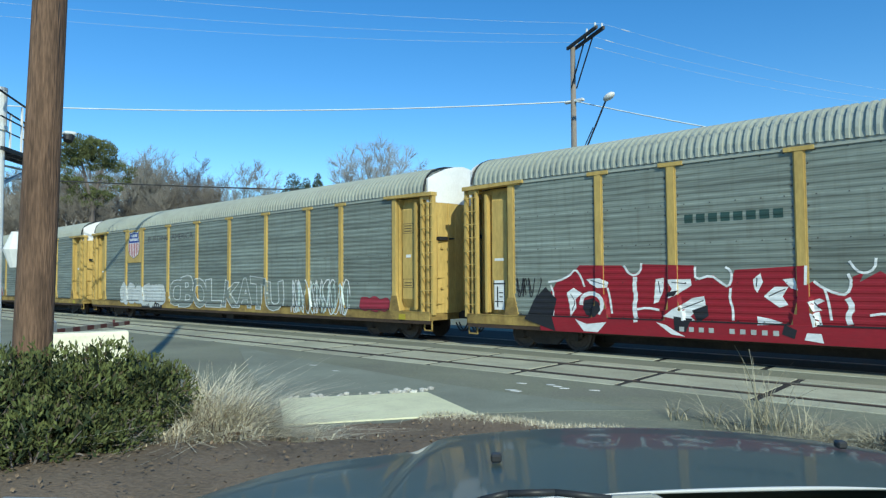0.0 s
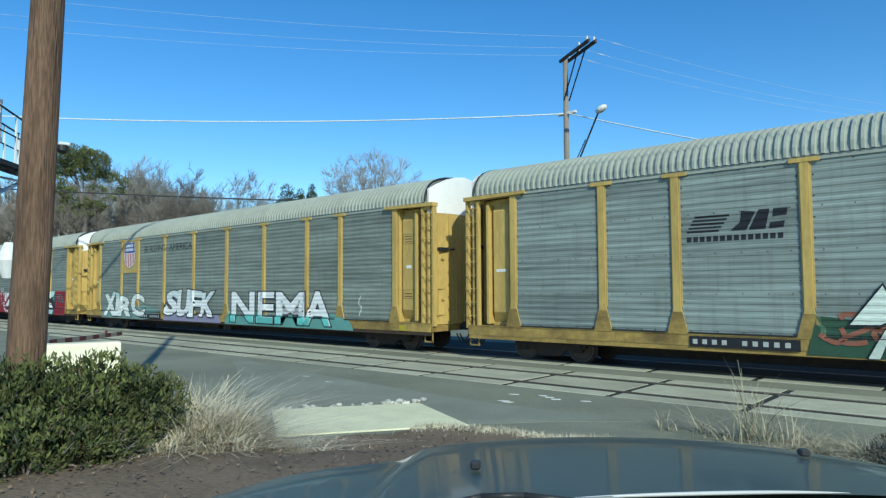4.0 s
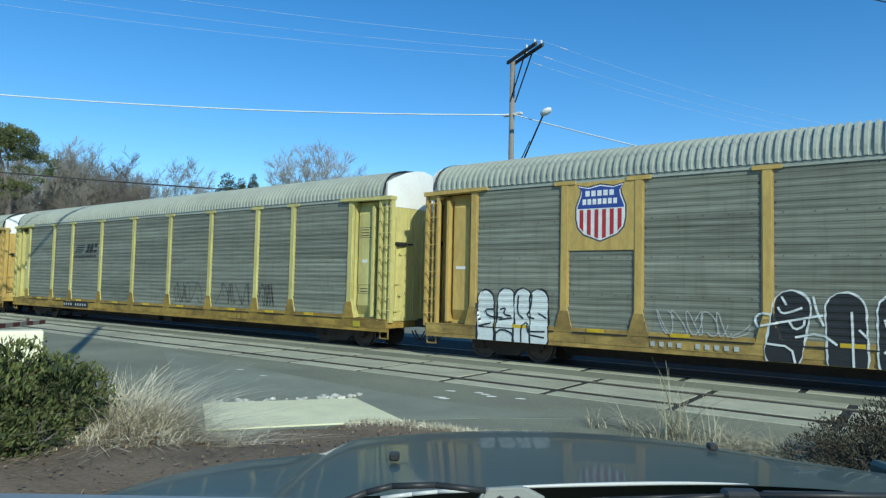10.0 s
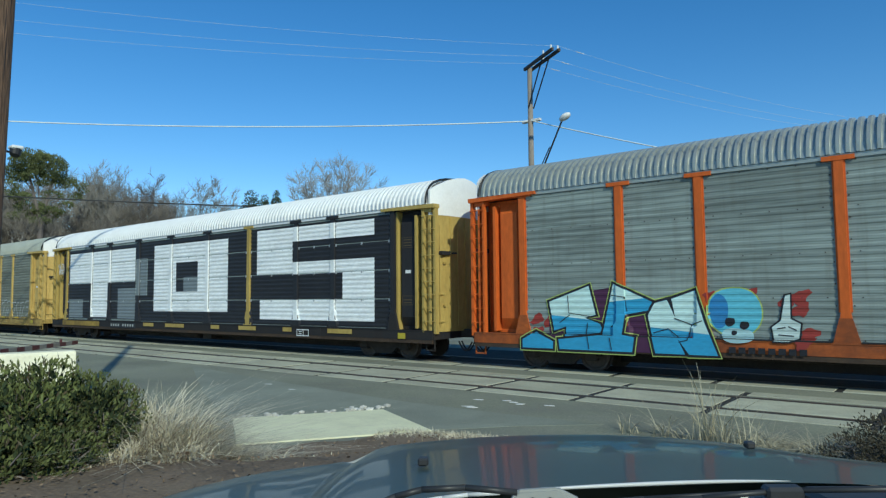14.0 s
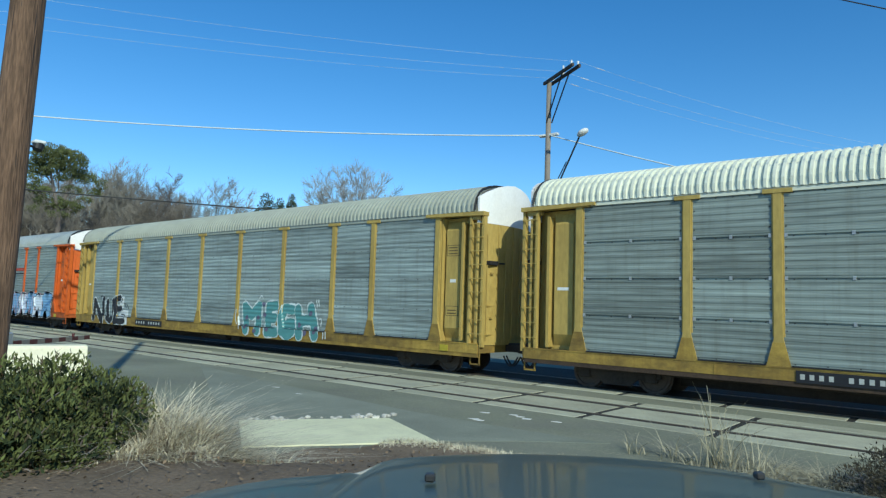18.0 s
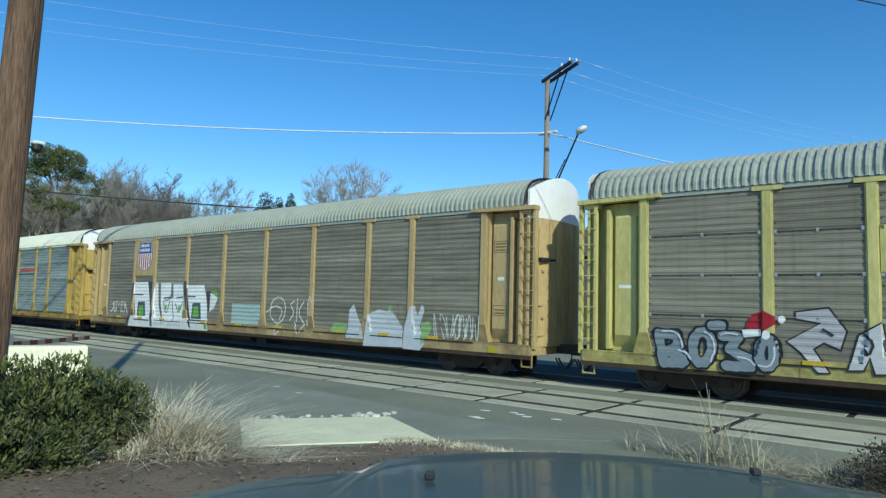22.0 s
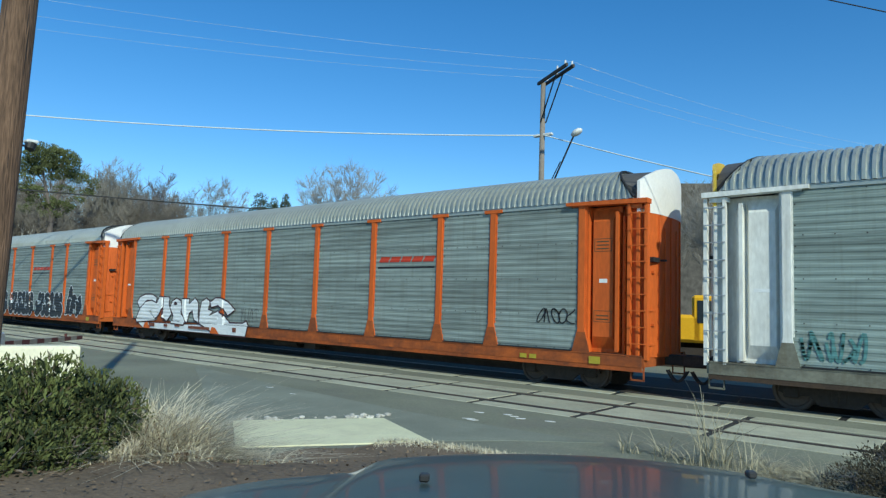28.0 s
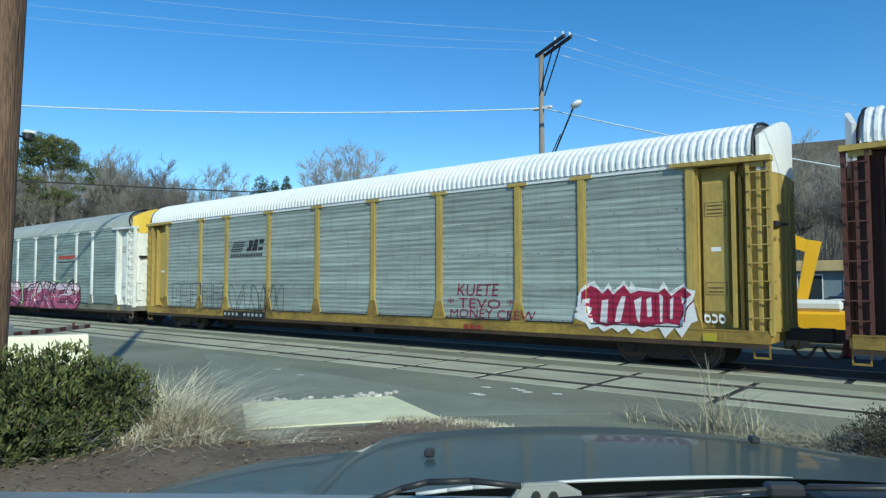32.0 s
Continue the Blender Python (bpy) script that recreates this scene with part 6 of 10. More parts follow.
lines(6, [[(13.47, 1.88), (13.84, 1.84), (13.98, 1.59), (13.67, 1.38), (14.01, 1.15), (14.05, 0.65)], [(14.08, 1.86), (14.39, 1.72), (14.8, 1.86)], [(14.26, 1.61), (14.43, 1.42), (14.57, 1.61)], [(14.43, 1.42), (14.38, 1.18)], [(15.02, 1.72), (15.02, 1.53)], [(15.2, 1.72), (15.21, 1.53)], [(14.85, 0.91), (14.89, 1.29), (15.52, 1.31), (15.55, 0.94)], [(15.22, 1.27), (15.2, 0.98)], [(14.72, 0.6), (14.77, 0.71)]], (0.02, 0.03, 0.035), 0.045, 0.030, "inner_line", "black strokes on the white blocks")
patches(6, [[(14.1, 1.88), (14.26, 1.98), (14.58, 1.96), (14.78, 1.83), (14.44, 1.72)]], (0.03, 0.04, 0.04), 0.028, "black_patch")
lines(6, [[(19.22, 2.09), (19.27, 1.74), (19.37, 1.96), (19.5, 1.87), (19.66, 2.08), (19.74, 2.02), (20.02, 2.1), (20.03, 1.86), (20.24, 1.99), (20.49, 2), (20.65, 1.85)], [(20.9, 1.89), (21.35, 1.93), (21.48, 1.84)], [(21.49, 1.68), (21.61, 1.84), (21.79, 1.94), (21.9, 1.84)], [(22.11, 1.84), (22.36, 1.91), (22.59, 1.9)], [(22.82, 1.83), (22.91, 1.98), (23.4, 1.98)], [(19.4, 1.17), (19.55, 1.56), (19.68, 1.65)], [(19.86, 1.13), (19.97, 1.43), (20.12, 1.65)], [(20.13, 1.22), (20.31, 1.58)], [(21.51, 1.64), (21.69, 1.28), (21.75, 0.96)], [(22.21, 1.72), (22.1, 1.41), (22.06, 1.13)], [(22.4, 1.25), (22.55, 1.56), (22.71, 1.72)], [(22.93, 1.64), (23.28, 1.64)], [(22.87, 1.14), (23.27, 1.26)], [(22.29, 0.98), (22.4, 1.14)], [(21.09, 1.27), (21.25, 1.4), (21.3, 1.6)], [(20.72, 1.23), (20.8, 1.64)]], (0.34, 0.355, 0.33), 0.085, 0.008, "graffiti", "faded grey-white letter strokes")
scribble(6, 5.2, 7.2, 1.05, 1.6, (0.5, 0.5, 0.46), "faint small tag", 44, 6, 0.025, 0.3)
number_board(6, 5.05, 7.1, dark=False)

# the car with three huge block letters
k7 = CARS[7]
drape(rects((0.12, 7.28, 1.08, 4.62), (8.35, 15.9, 1.02, 4.66), (16.16, 23.45, 1.02, 4.66), (7.28, 8.35, 1.02, 2.2), (7.28, 8.35, 3.9, 4.66)), k7, "graffiti_ground", spray(BLACK), 0.004, None, "matt black ground of the letters")
for row in ((0.30, 1.9, 1.12, 2.05), (5.6, 7.28, 1.12, 2.55), (7.4, 8.3, 2.2, 3.9)):
    drape(rects(row), k7, "bare_patch", spray((0.20, 0.23, 0.24)), 0.009)
for rows in (((0.30, 7.25, 2.86, 4.44), (2.87, 4.62, 1.16, 2.86)),
             ((8.95, 14.65, 3.60, 4.42), (8.95, 10.80, 2.33, 3.60), (12.48, 14.65, 2.33, 3.60), (8.95, 14.65, 1.48, 2.33)),
             ((16.55, 22.78, 4.05, 4.58), (16.55, 18.65, 2.90, 4.05), (18.65, 22.78, 2.86, 3.30), (21.28, 22.78, 1.94, 2.86), (16.75, 22.78, 1.22, 1.94))):
    drape(rects(*rows), k7, "graffiti", spray((0.88, 0.89, 0.87)), 0.010, None, "huge white block letter")
drape(rects((11.4, 12.48, 2.35, 2.95)), k7, "bare_patch", spray((0.20, 0.23, 0.24)), 0.010)
number_board(7, 5.1, 7.4)
scribble(7, -1.1, -0.4, 3.4, 4.0, WHITE, "small white flower tag", 45, 5, 0.03)
drape(rects((-0.3, 3.9, 0.715, 0.95)), k7, "bare_patch", SILL["ochre"], 0.010)
for x, w in ((8.2, 0.9), (10.1, 1.5), (13.6, 0.6), (15.5, 1.1), (18.2, 0.5), (20.6, 1.2)):
    drape(rects((x, x + w, 0.80, 0.95)), k7, "bare_patch", P["ochre"], 0.012)
lines(7, [[(19.0, 0.66), (19.0, 0.90)], [(19.0, 0.885), (19.62, 0.885)], [(19.62, 0.90), (19.62, 0.66)], [(19.62, 0.675), (19.0, 0.675)], [(19.34, 0.68), (19.34, 0.88)], [(19.1, 0.82), (19.26, 0.82)], [(19.1, 0.74), (19.26, 0.74)]], WHITE, 0.03, 0.012, "stencil_frame", "white stencilled frame on the sill")

# orange cars and the rest
bm = bmesh.new()
for i in range(30):
    rr = random.Random(500 + i)
    add_poly(bm, blob(0.3 + 6.6 * rr.random(), 0.9 + 1.1 * rr.random(), 0.17, 0.14, 500 + i, 0, 14, 0.4))
drape(bm, CARS[8], "graffiti_mist", spray((0.30, 0.04, 0.03)), 0.003, None, "red overspray")
drape(add_poly(bmesh.new(), [(0.8, 0.62), (0.75, 1.7), (1.9, 2.1), (2.6, 2.2), (3.5, 1.8), (4.6, 2.0), (5.0, 0.62)]), CARS[8], "graffiti_ground", spray((0.07, 0.02, 0.06)), 0.010, None, "dark purple ground of the blue letters")
piece(8, [[(0.79, 1.84), (1.94, 2.24), (2.12, 1.51), (1.82, 1.43), (2.23, 1.28), (2.36, 0.96), (1.27, 0.96), (1.28, 1.2), (0.93, 1.09)],
          [(2.6, 2.28), (3.58, 1.83), (3.5, 1.63), (2.91, 1.52), (2.81, 1.03), (3.13, 0.98), (3.07, 0.62), (1.11, 0.62), (1.08, 0.87), (2.28, 1.01)],
          [(3.63, 1.8), (3.94, 1.88), (4.12, 1.46), (4.04, 1.9), (4.59, 2.09), (4.8, 1.34), (5.07, 0.62), (4.43, 0.62), (4.18, 0.97), (4.34, 0.62), (3.64, 0.62), (3.55, 1.05), (3.46, 1.5)],
          [(0.0, 0.84), (0.39, 1.05), (0.93, 0.81), (0.92, 0.62), (0.0, 0.62)]],
      (0.05, 0.34, 0.58), BLACK, "bright blue cracked letters with black edges", 0.06, ((0.58, 0.78, 0.74), 1.58), (0.42, 0.52, 0.14), 1)
bm = bmesh.new()
for pts in ([(1.35, 2.0), (1.38, 1.55), (2.0, 1.46)], [(1.4, 1.5), (1.1, 1.3)], [(1.85, 1.0), (1.9, 1.3)], [(2.95, 1.6), (2.9, 1.95), (2.55, 2.0)], [(4.1, 1.45), (4.5, 1.3), (4.75, 1.4)], [(3.6, 1.1), (3.95, 1.2), (4.2, 1.0)], [(4.5, 1.3), (4.4, 0.95), (4.2, 0.9)], [(1.9, 0.97), (1.95, 0.65)], [(2.5, 0.95), (2.55, 0.65)]):
    ribbon(bm, pts, 0.022)
drape(bm, CARS[8], "crack_line", spray(BLACK), 0.052)
sk = drape(add_poly(bmesh.new(), blob(5.43, 1.60, 0.57, 0.53, 53, 0.03, 28, 0.02, 2.2)), CARS[8], "painted_skull", spray((0.42, 0.52, 0.14)), 0.020, None, "blue painted skull shape")
drape(add_poly(bmesh.new(), blob(5.43, 1.60, 0.57, 0.53, 53, 0.0, 28, 0.02, 2.2)), CARS[8], "fill", spray((0.14, 0.50, 0.62)), 0.024, sk)
drape(add_poly(bmesh.new(), blob(5.10, 1.62, 0.20, 0.40, 59, 0.0, 20, 0.05, 2.0)), CARS[8], "shading", spray((0.04, 0.22, 0.48)), 0.027, sk)
drape(add_poly(bmesh.new(), blob(5.48, 1.08, 0.34, 0.16, 58, 0.0, 16, 0.05, 2.6)), CARS[8], "jaw", spray((0.40, 0.60, 0.62)), 0.027, sk)
for x, z, r in ((5.33, 1.38, 0.11), (5.63, 1.31, 0.10), (5.41, 1.14, 0.06)):
    drape(add_poly(bmesh.new(), blob(x, z, r, r * 0.85, 54, 0, 14, 0.1)), CARS[8], "eye_socket", spray(BLACK), 0.031, sk)
piece(8, [[(6.22, 0.98), (6.18, 1.28), (6.36, 1.42), (6.46, 1.95), (6.56, 1.98), (6.55, 1.46), (6.74, 1.36), (6.70, 1.05), (6.5, 0.98)]], (0.30, 0.50, 0.52), BLACK, "small painted pointing shape", 0.035, ((0.55, 0.66, 0.62), 1.3), None, 1)
lines(8, [[(6.28, 1.25), (6.45, 1.28)], [(6.5, 1.3), (6.66, 1.22)], [(6.3, 1.12), (6.6, 1.1)]], BLACK, 0.025, 0.036, "inner_line")
bubbles(8, 3, 10.2, 12.3, 0.95, 2.12, (0.34, 0.27, 0.21), BLACK, "tan rounded painted shapes", 56, 0.04, 0.18, (0.7, 0.7, 0.66), 1.2, level=1)
drape(add_poly(bmesh.new(), [(10.1, 1.05), (11.0, 0.75), (12.2, 0.62), (14.2, 0.60), (14.0, 0.95), (12.5, 1.02), (11.4, 0.95), (10.5, 1.15)]), CARS[8], "painted_wave", spray((0.22, 0.52, 0.52)), 0.016)
scribble(8, 12.1, 13.3, 0.8, 2.05, (0.15, 0.04, 0.10), "dark purple coils", 57, 3, 0.16, level=2)
bubbles(8, 3, 12.9, 15.6, 0.70, 1.98, (0.40, 0.46, 0.12), BLACK, "olive green letters with black edges", 58, 0.05, 0.22, (0.55, 0.60, 0.25), 1.15, level=2)
shards(8, 6, 15.9, 23.3, 0.66, 2.1, (0.22, 0.42, 0.64), BLACK, "blue and white jagged graffiti with black edges", 59, 0.06, ((0.72, 0.78, 0.85), 1.45), (0.7, 0.72, 0.75), 1, 1.25)
scribble(8, 16.0, 23.2, 0.75, 2.05, (0.70, 0.50, 0.60), "pale pink strokes", 60, 10, 0.05, level=3)
swoosh(8)
mark_bars(8, 5.3, 6.9, 0.68, 0.85, BLACK, 8, 3)

patches(9, [[(3.61, 1.34), (4.11, 1.33), (4.16, 0.63), (3.19, 0.6), (3.12, 1.06)], [(3.08, 1.99), (3.64, 2), (3.6, 1.44), (3.29, 1.33)]], (0.70, 0.72, 0.70), 0.006, "graffiti_block", "white shaded block beside the black letters")
swollen(9, [[[(0.45, 1.74), (0.49, 0.84)], [(0.45, 1.74), (1.45, 0.71)], [(1.42, 1.83), (1.45, 0.71)]],
               [[(1.89, 1.73), (1.99, 0.91), (2.31, 0.76), (2.6, 0.94), (2.5, 1.75)]],
               [[(3.22, 1.93), (2.76, 1.82), (2.88, 1.16), (2.84, 0.76), (3.81, 0.79)], [(2.83, 1.38), (3.32, 1.38)]]],
        0.145, BLACK, (0.62, 0.66, 0.64), "black heavy letters outlined in white", 0.04, rough=0.022)
lines(9, [[(1.11, 1.95), (1.41, 2.01), (1.57, 1.8)], [(3, 1.94), (3.34, 1.84), (3.23, 1.74)], [(3.74, 1.7), (3.92, 1.45)], [(3.94, 1.65), (4.23, 1.39)], [(3.47, 1.13), (3.86, 1.12), (3.85, 0.87)], [(3.35, 1.69), (3.54, 1.9)]], (0.035, 0.04, 0.045), 0.045, 0.03, "inner_line", "black strokes beside the letters")
swollen(9, [[[(13.77, 1.77), (13.93, 0.86)], [(13.77, 1.77), (14.24, 1.44), (14.67, 1.8)], [(14.67, 1.8), (14.68, 0.86)]],
               [[(15.77, 1.83), (15.31, 1.8), (15.32, 0.83), (15.83, 0.87)], [(15.31, 1.37), (15.7, 1.37)]],
               [[(16.75, 1.73), (16.33, 1.74), (16.14, 1.39), (16.2, 0.94), (16.52, 0.77), (16.81, 0.94), (16.79, 1.2), (16.52, 1.21)]],
               [[(17.08, 1.74), (17.24, 0.82)], [(17.15, 1.35), (17.96, 1.36)], [(17.8, 1.8), (18.09, 0.84)]]],
        0.185, (0.10, 0.285, 0.285), (0.60, 0.68, 0.66), "teal swollen letters outlined in white", 0.045, rough=0.02)
lines(9, [[(13.25, 1.65), (13.22, 1.29), (13.34, 1.05)], [(13.41, 1.75), (13.39, 1.4), (13.49, 0.86)], [(14.67, 2.08), (14.83, 2.23), (14.93, 2.09)], [(18.07, 2.12), (18.13, 1.83)], [(18.18, 2.12), (18.23, 1.87)], [(18.24, 1.41), (18.39, 1.46), (18.36, 1.17)], [(18.56, 0.98), (18.56, 0.74)], [(18.68, 1.01), (18.69, 0.75)], [(17.83, 0.84), (18, 0.69), (18.16, 0.83)]], (0.62, 0.68, 0.66), 0.05, 0.02, "stroke", "short white strokes round the teal letters")
for i in range(12):
    rr = random.Random(620 + i)
    patches(9, [blob(13.7 + 4.4 * rr.random(), 0.8 + 1.1 * rr.random(), 0.10, 0.09, 620 + i, 0, 10, 0.2)], (0.13, 0.12, 0.19), 0.025, "purple_dot")
number_board(9, 5.1, 7.4)

swoosh(10)
number_board(10, 5.15, 6.9)
mark_bars(10, 17.1, 17.8, 0.68, 0.86, (0.35, 0.04, 0.02), 3)

railway_shield(11, "tan")
patches(11, [[(2.5, 0.6), (2.72, 1.11), (9.36, 1.15), (9.51, 0.66)]], (0.66, 0.67, 0.64), 0.006, "graffiti_ground", "white band sprayed over the sill")
block_word = patches(11, [[(2.89, 2.71), (4.21, 2.71), (4.42, 2.05), (4.52, 0.96), (3.13, 0.97), (2.9, 2.01)], [(4.89, 2.67), (5.16, 2.67), (5.24, 1.84), (5.44, 1.26), (5.7, 0.89), (4.84, 0.89), (4.74, 1.83)], [(5.36, 2.67), (6.32, 2.67), (6.3, 2.02), (5.93, 1.89), (5.76, 1.98), (5.66, 0.97), (5.43, 1.7)], [(6.45, 2.63), (7.24, 2.64), (7.37, 2.05), (7.43, 1.06), (5.7, 0.9), (5.71, 1.86), (6.52, 2)], [(7.65, 2.58), (8.98, 2.59), (9.27, 1.85), (9.32, 1.08), (7.97, 1.1), (7.76, 1.79)]], WHITE, 0.009, "graffiti", "very large white block letter with dark edges")
patches(11, [[(2.77, 2.74), (2.91, 2.66), (2.71, 1.51), (2.54, 0.6), (2.27, 0.6), (2.58, 1.59)], [(4.15, 2.74), (4.63, 2.74), (4.53, 2.28), (4.85, 0.68), (4.67, 0.67), (4.35, 2.05)], [(7.33, 2.75), (7.62, 2.75), (7.71, 2.13), (7.9, 1.39), (8.19, 0.66), (8, 0.79), (7.61, 1.71)], [(9.17, 2.29), (9.45, 2.3), (9.44, 1.45), (9.34, 1.47), (9.25, 1.85)]], (0.055, 0.06, 0.075), 0.012, "letter_edge", "", block_word)
lines(11, [[(5.16, 2.67), (5.26, 1.77), (5.44, 1.26), (5.7, 0.86)], [(6.32, 2.67), (6.33, 2.02), (5.93, 1.86)], [(5.68, 1.86), (5.94, 1.17), (6.25, 1.88)], [(6.41, 1.88), (6.65, 0.97)], [(6.72, 1.75), (7.03, 1.27), (7.32, 1.84)], [(2.89, 2.12), (3.75, 2.11)], [(7.66, 2.09), (8.35, 2.08)], [(3.13, 0.94), (4.52, 0.93)], [(7.97, 1.07), (9.32, 1.06)], [(5.71, 1.98), (6.26, 2.03)], [(6.8, 2.01), (7.34, 2.06)]], (0.06, 0.065, 0.075), 0.055, 0.0135, "inner_line", "", block_word)
patches(11, [[(3.3, 1.78), (3.95, 1.8), (4.08, 1.12), (3.26, 1.11)], [(8.14, 1.8), (8.76, 1.83), (8.86, 1.13), (8.08, 1.13)]], (0.07, 0.09, 0.13), 0.015, "inset_frame", "", block_word)
patches(11, [[(3.42, 1.59), (3.82, 1.61), (3.89, 1.16), (3.38, 1.14)], [(8.25, 1.67), (8.61, 1.69), (8.68, 1.21), (8.19, 1.2)], [(5.73, 1.65), (6.04, 1.66), (5.89, 1.38)], [(6.92, 1.62), (7.25, 1.66), (7.07, 1.33)]], (0.17, 0.42, 0.07), 0.0165, "inset", "green inset", block_word)
patches(11, [[(9.5, 2.24), (9.79, 2.18), (10.05, 2.03), (9.79, 1.61), (9.47, 1.45)]], WHITE, 0.009, "arrow_tip")
patches(11, [[(9.49, 2.34), (9.91, 2.37), (10.24, 1.98), (9.91, 2.1)], [(2.5, 1.75), (2.68, 2.25), (2.78, 1.76)], [(9.17, 0.94), (9.39, 0.9), (9.44, 0.71), (9.22, 0.74)]], (0.16, 0.36, 0.06), 0.0075, "green_spray")
lines(11, [[(13.65, 1.46), (13.7, 1.99), (14.17, 2.18), (14.58, 1.92), (14.51, 1.31), (14.05, 1.12), (13.66, 1.42)], [(13.36, 1.53), (13.95, 1.85), (14.43, 1.66), (14.21, 1.3)], [(15.09, 2.02), (14.81, 1.88), (15.11, 1.59), (14.83, 1.29)], [(15.25, 2.11), (15.23, 1.26)], [(15.64, 2.03), (15.28, 1.6), (15.71, 1.16)], [(15.92, 1.12), (15.81, 1.95), (15.95, 2.24), (16.11, 1.96)], [(14.1, 1.12), (13.93, 0.67), (14.3, 0.87)], [(15.12, 1.25), (15.36, 0.81)], [(15.67, 1.16), (15.46, 0.85)]], (0.62, 0.65, 0.60), 0.055, 0.008, "graffiti_tag", "swirling white sprayed tag")
patches(11, [[(17.96, 0.81), (18.03, 1.77), (18.24, 1.96), (18.48, 1.48), (18.72, 1.16), (18.79, 0.82)], [(18.8, 0.6), (18.95, 1.65), (19.42, 1.81), (19.83, 1.75), (19.91, 1.9), (20.26, 1.53), (20.54, 1.21), (20.58, 0.65)], [(20.58, 0.61), (20.62, 1.29), (20.81, 1.93), (20.99, 1.97), (21.11, 1.66), (21.28, 2.01), (21.4, 1.87), (21.21, 1.32), (21.46, 0.79), (21.29, 0.6)]], (0.56, 0.60, 0.64), 0.006, "graffiti", "ghostly white spiked letters", None, 0.15)
patches(11, [[(17.14, 1.11), (17.29, 1.3), (17.95, 1.27), (17.93, 0.96), (17.22, 0.95)], [(21.26, 1.43), (21.57, 1.5), (21.71, 1.34), (21.52, 0.95), (21.32, 0.78)], [(19.82, 1.83), (19.94, 1.97), (20.07, 1.69)]], (0.25, 0.46, 0.14), 0.0085, "green_spray", "", None, 0.2)
scribble(11, 0.5, 2.3, 1.2, 1.75, WHITE, "white chalky tag", 71, 6, 0.035)
drape(rects((11.1, 13.0, 1.05, 1.85)), CARS[11], "faded_block", spray((0.40, 0.56, 0.52), 0.25), 0.006, None, "faded pale teal block")
scribble(11, 21.8, 23.5, 1.0, 1.75, (0.66, 0.68, 0.64), "thin white tag", 75, 7, 0.03)
number_board(11, 5.1, 7.4, dark=False)

pl = part("logo_plate", boxes((POSTS[2] + 0.11, POSTS[3] - 0.11, FACE + 0.03, SKIN - 0.0, 2.88, 3.84)), P["lemon"], CARS[12], "pale yellow plate with dark marks")
for i in range(3):
    x = POSTS[2] + 0.55 + i * 0.64
    part("logo_mark", boxes((x, x + 0.5, FACE + 0.024, FACE + 0.03, 3.28, 3.66)), spray((0.03, 0.03, 0.05)), pl)
part("logo_mark", boxes((POSTS[2] + 0.6, POSTS[3] - 0.55, FACE + 0.024, FACE + 0.03, 3.06, 3.14)), spray((0.03, 0.03, 0.05)), pl)
swollen(12, [[[(0.37, 1.48), (0.52, 0.8)], [(0.46, 1.46), (0.79, 1.46), (0.86, 1.22), (0.59, 1.09), (1.03, 0.91), (0.95, 0.81), (0.55, 0.81)]],
               [[(1.61, 1.22), (1.57, 1.01), (1.46, 0.87), (1.33, 0.86), (1.22, 0.98), (1.18, 1.2), (1.22, 1.41), (1.33, 1.55), (1.47, 1.56), (1.58, 1.43), (1.61, 1.22)]],
               [[(1.83, 1.49), (2.18, 1.48), (1.99, 1.2), (2.4, 1), (2.44, 0.84), (1.93, 0.85)], [(1.61, 1.71), (1.82, 1.72)]],
               [[(2.92, 1.18), (2.89, 1), (2.81, 0.89), (2.72, 0.88), (2.64, 0.98), (2.61, 1.16), (2.64, 1.34), (2.72, 1.46), (2.82, 1.46), (2.9, 1.36), (2.92, 1.18)]]],
        0.105, (0.22, 0.265, 0.29), (0.012, 0.016, 0.022), "silver-blue bubble letters with black edges", 0.05, top=None, level=1)
lines(12, [[(0.46, 1.53), (0.71, 1.56), (0.9, 1.44), (0.95, 1.18)], [(1.44, 1.57), (1.61, 1.48), (1.69, 1.21), (1.6, 0.9)], [(1.79, 1.51), (1.98, 1.57), (2.18, 1.53)], [(2.59, 0.9), (2.82, 0.87), (2.93, 1.08), (2.92, 1.32)], [(0.84, 1.11), (1.06, 1.08), (1.16, 0.92)], [(2.17, 1.05), (2.4, 1.03), (2.54, 0.89)]], (0.62, 0.66, 0.68), 0.04, 0.042, "highlight", "white highlight on the silver letters")
patches(12, [[(2.33, 1.72), (2.45, 1.97), (2.7, 2.08), (2.93, 1.96), (2.94, 1.8), (2.64, 1.61), (2.45, 1.66)]], (0.36, 0.015, 0.025), 0.040, "red_cap_shape", "red painted pointed cap")
patches(12, [[(2.26, 1.65), (2.64, 1.68), (2.66, 1.53), (2.29, 1.48)], [(2.84, 1.56), (2.83, 1.5), (2.78, 1.46), (2.73, 1.46), (2.68, 1.49), (2.66, 1.55), (2.68, 1.61), (2.73, 1.65), (2.78, 1.65), (2.83, 1.62)], [(3.14, 1.9), (3.12, 1.85), (3.08, 1.81), (3.04, 1.81), (3, 1.84), (2.99, 1.89), (3, 1.95), (3.04, 1.98), (3.09, 1.98), (3.12, 1.95)]], WHITE, 0.043, "cap_trim", "white trim of the painted cap")
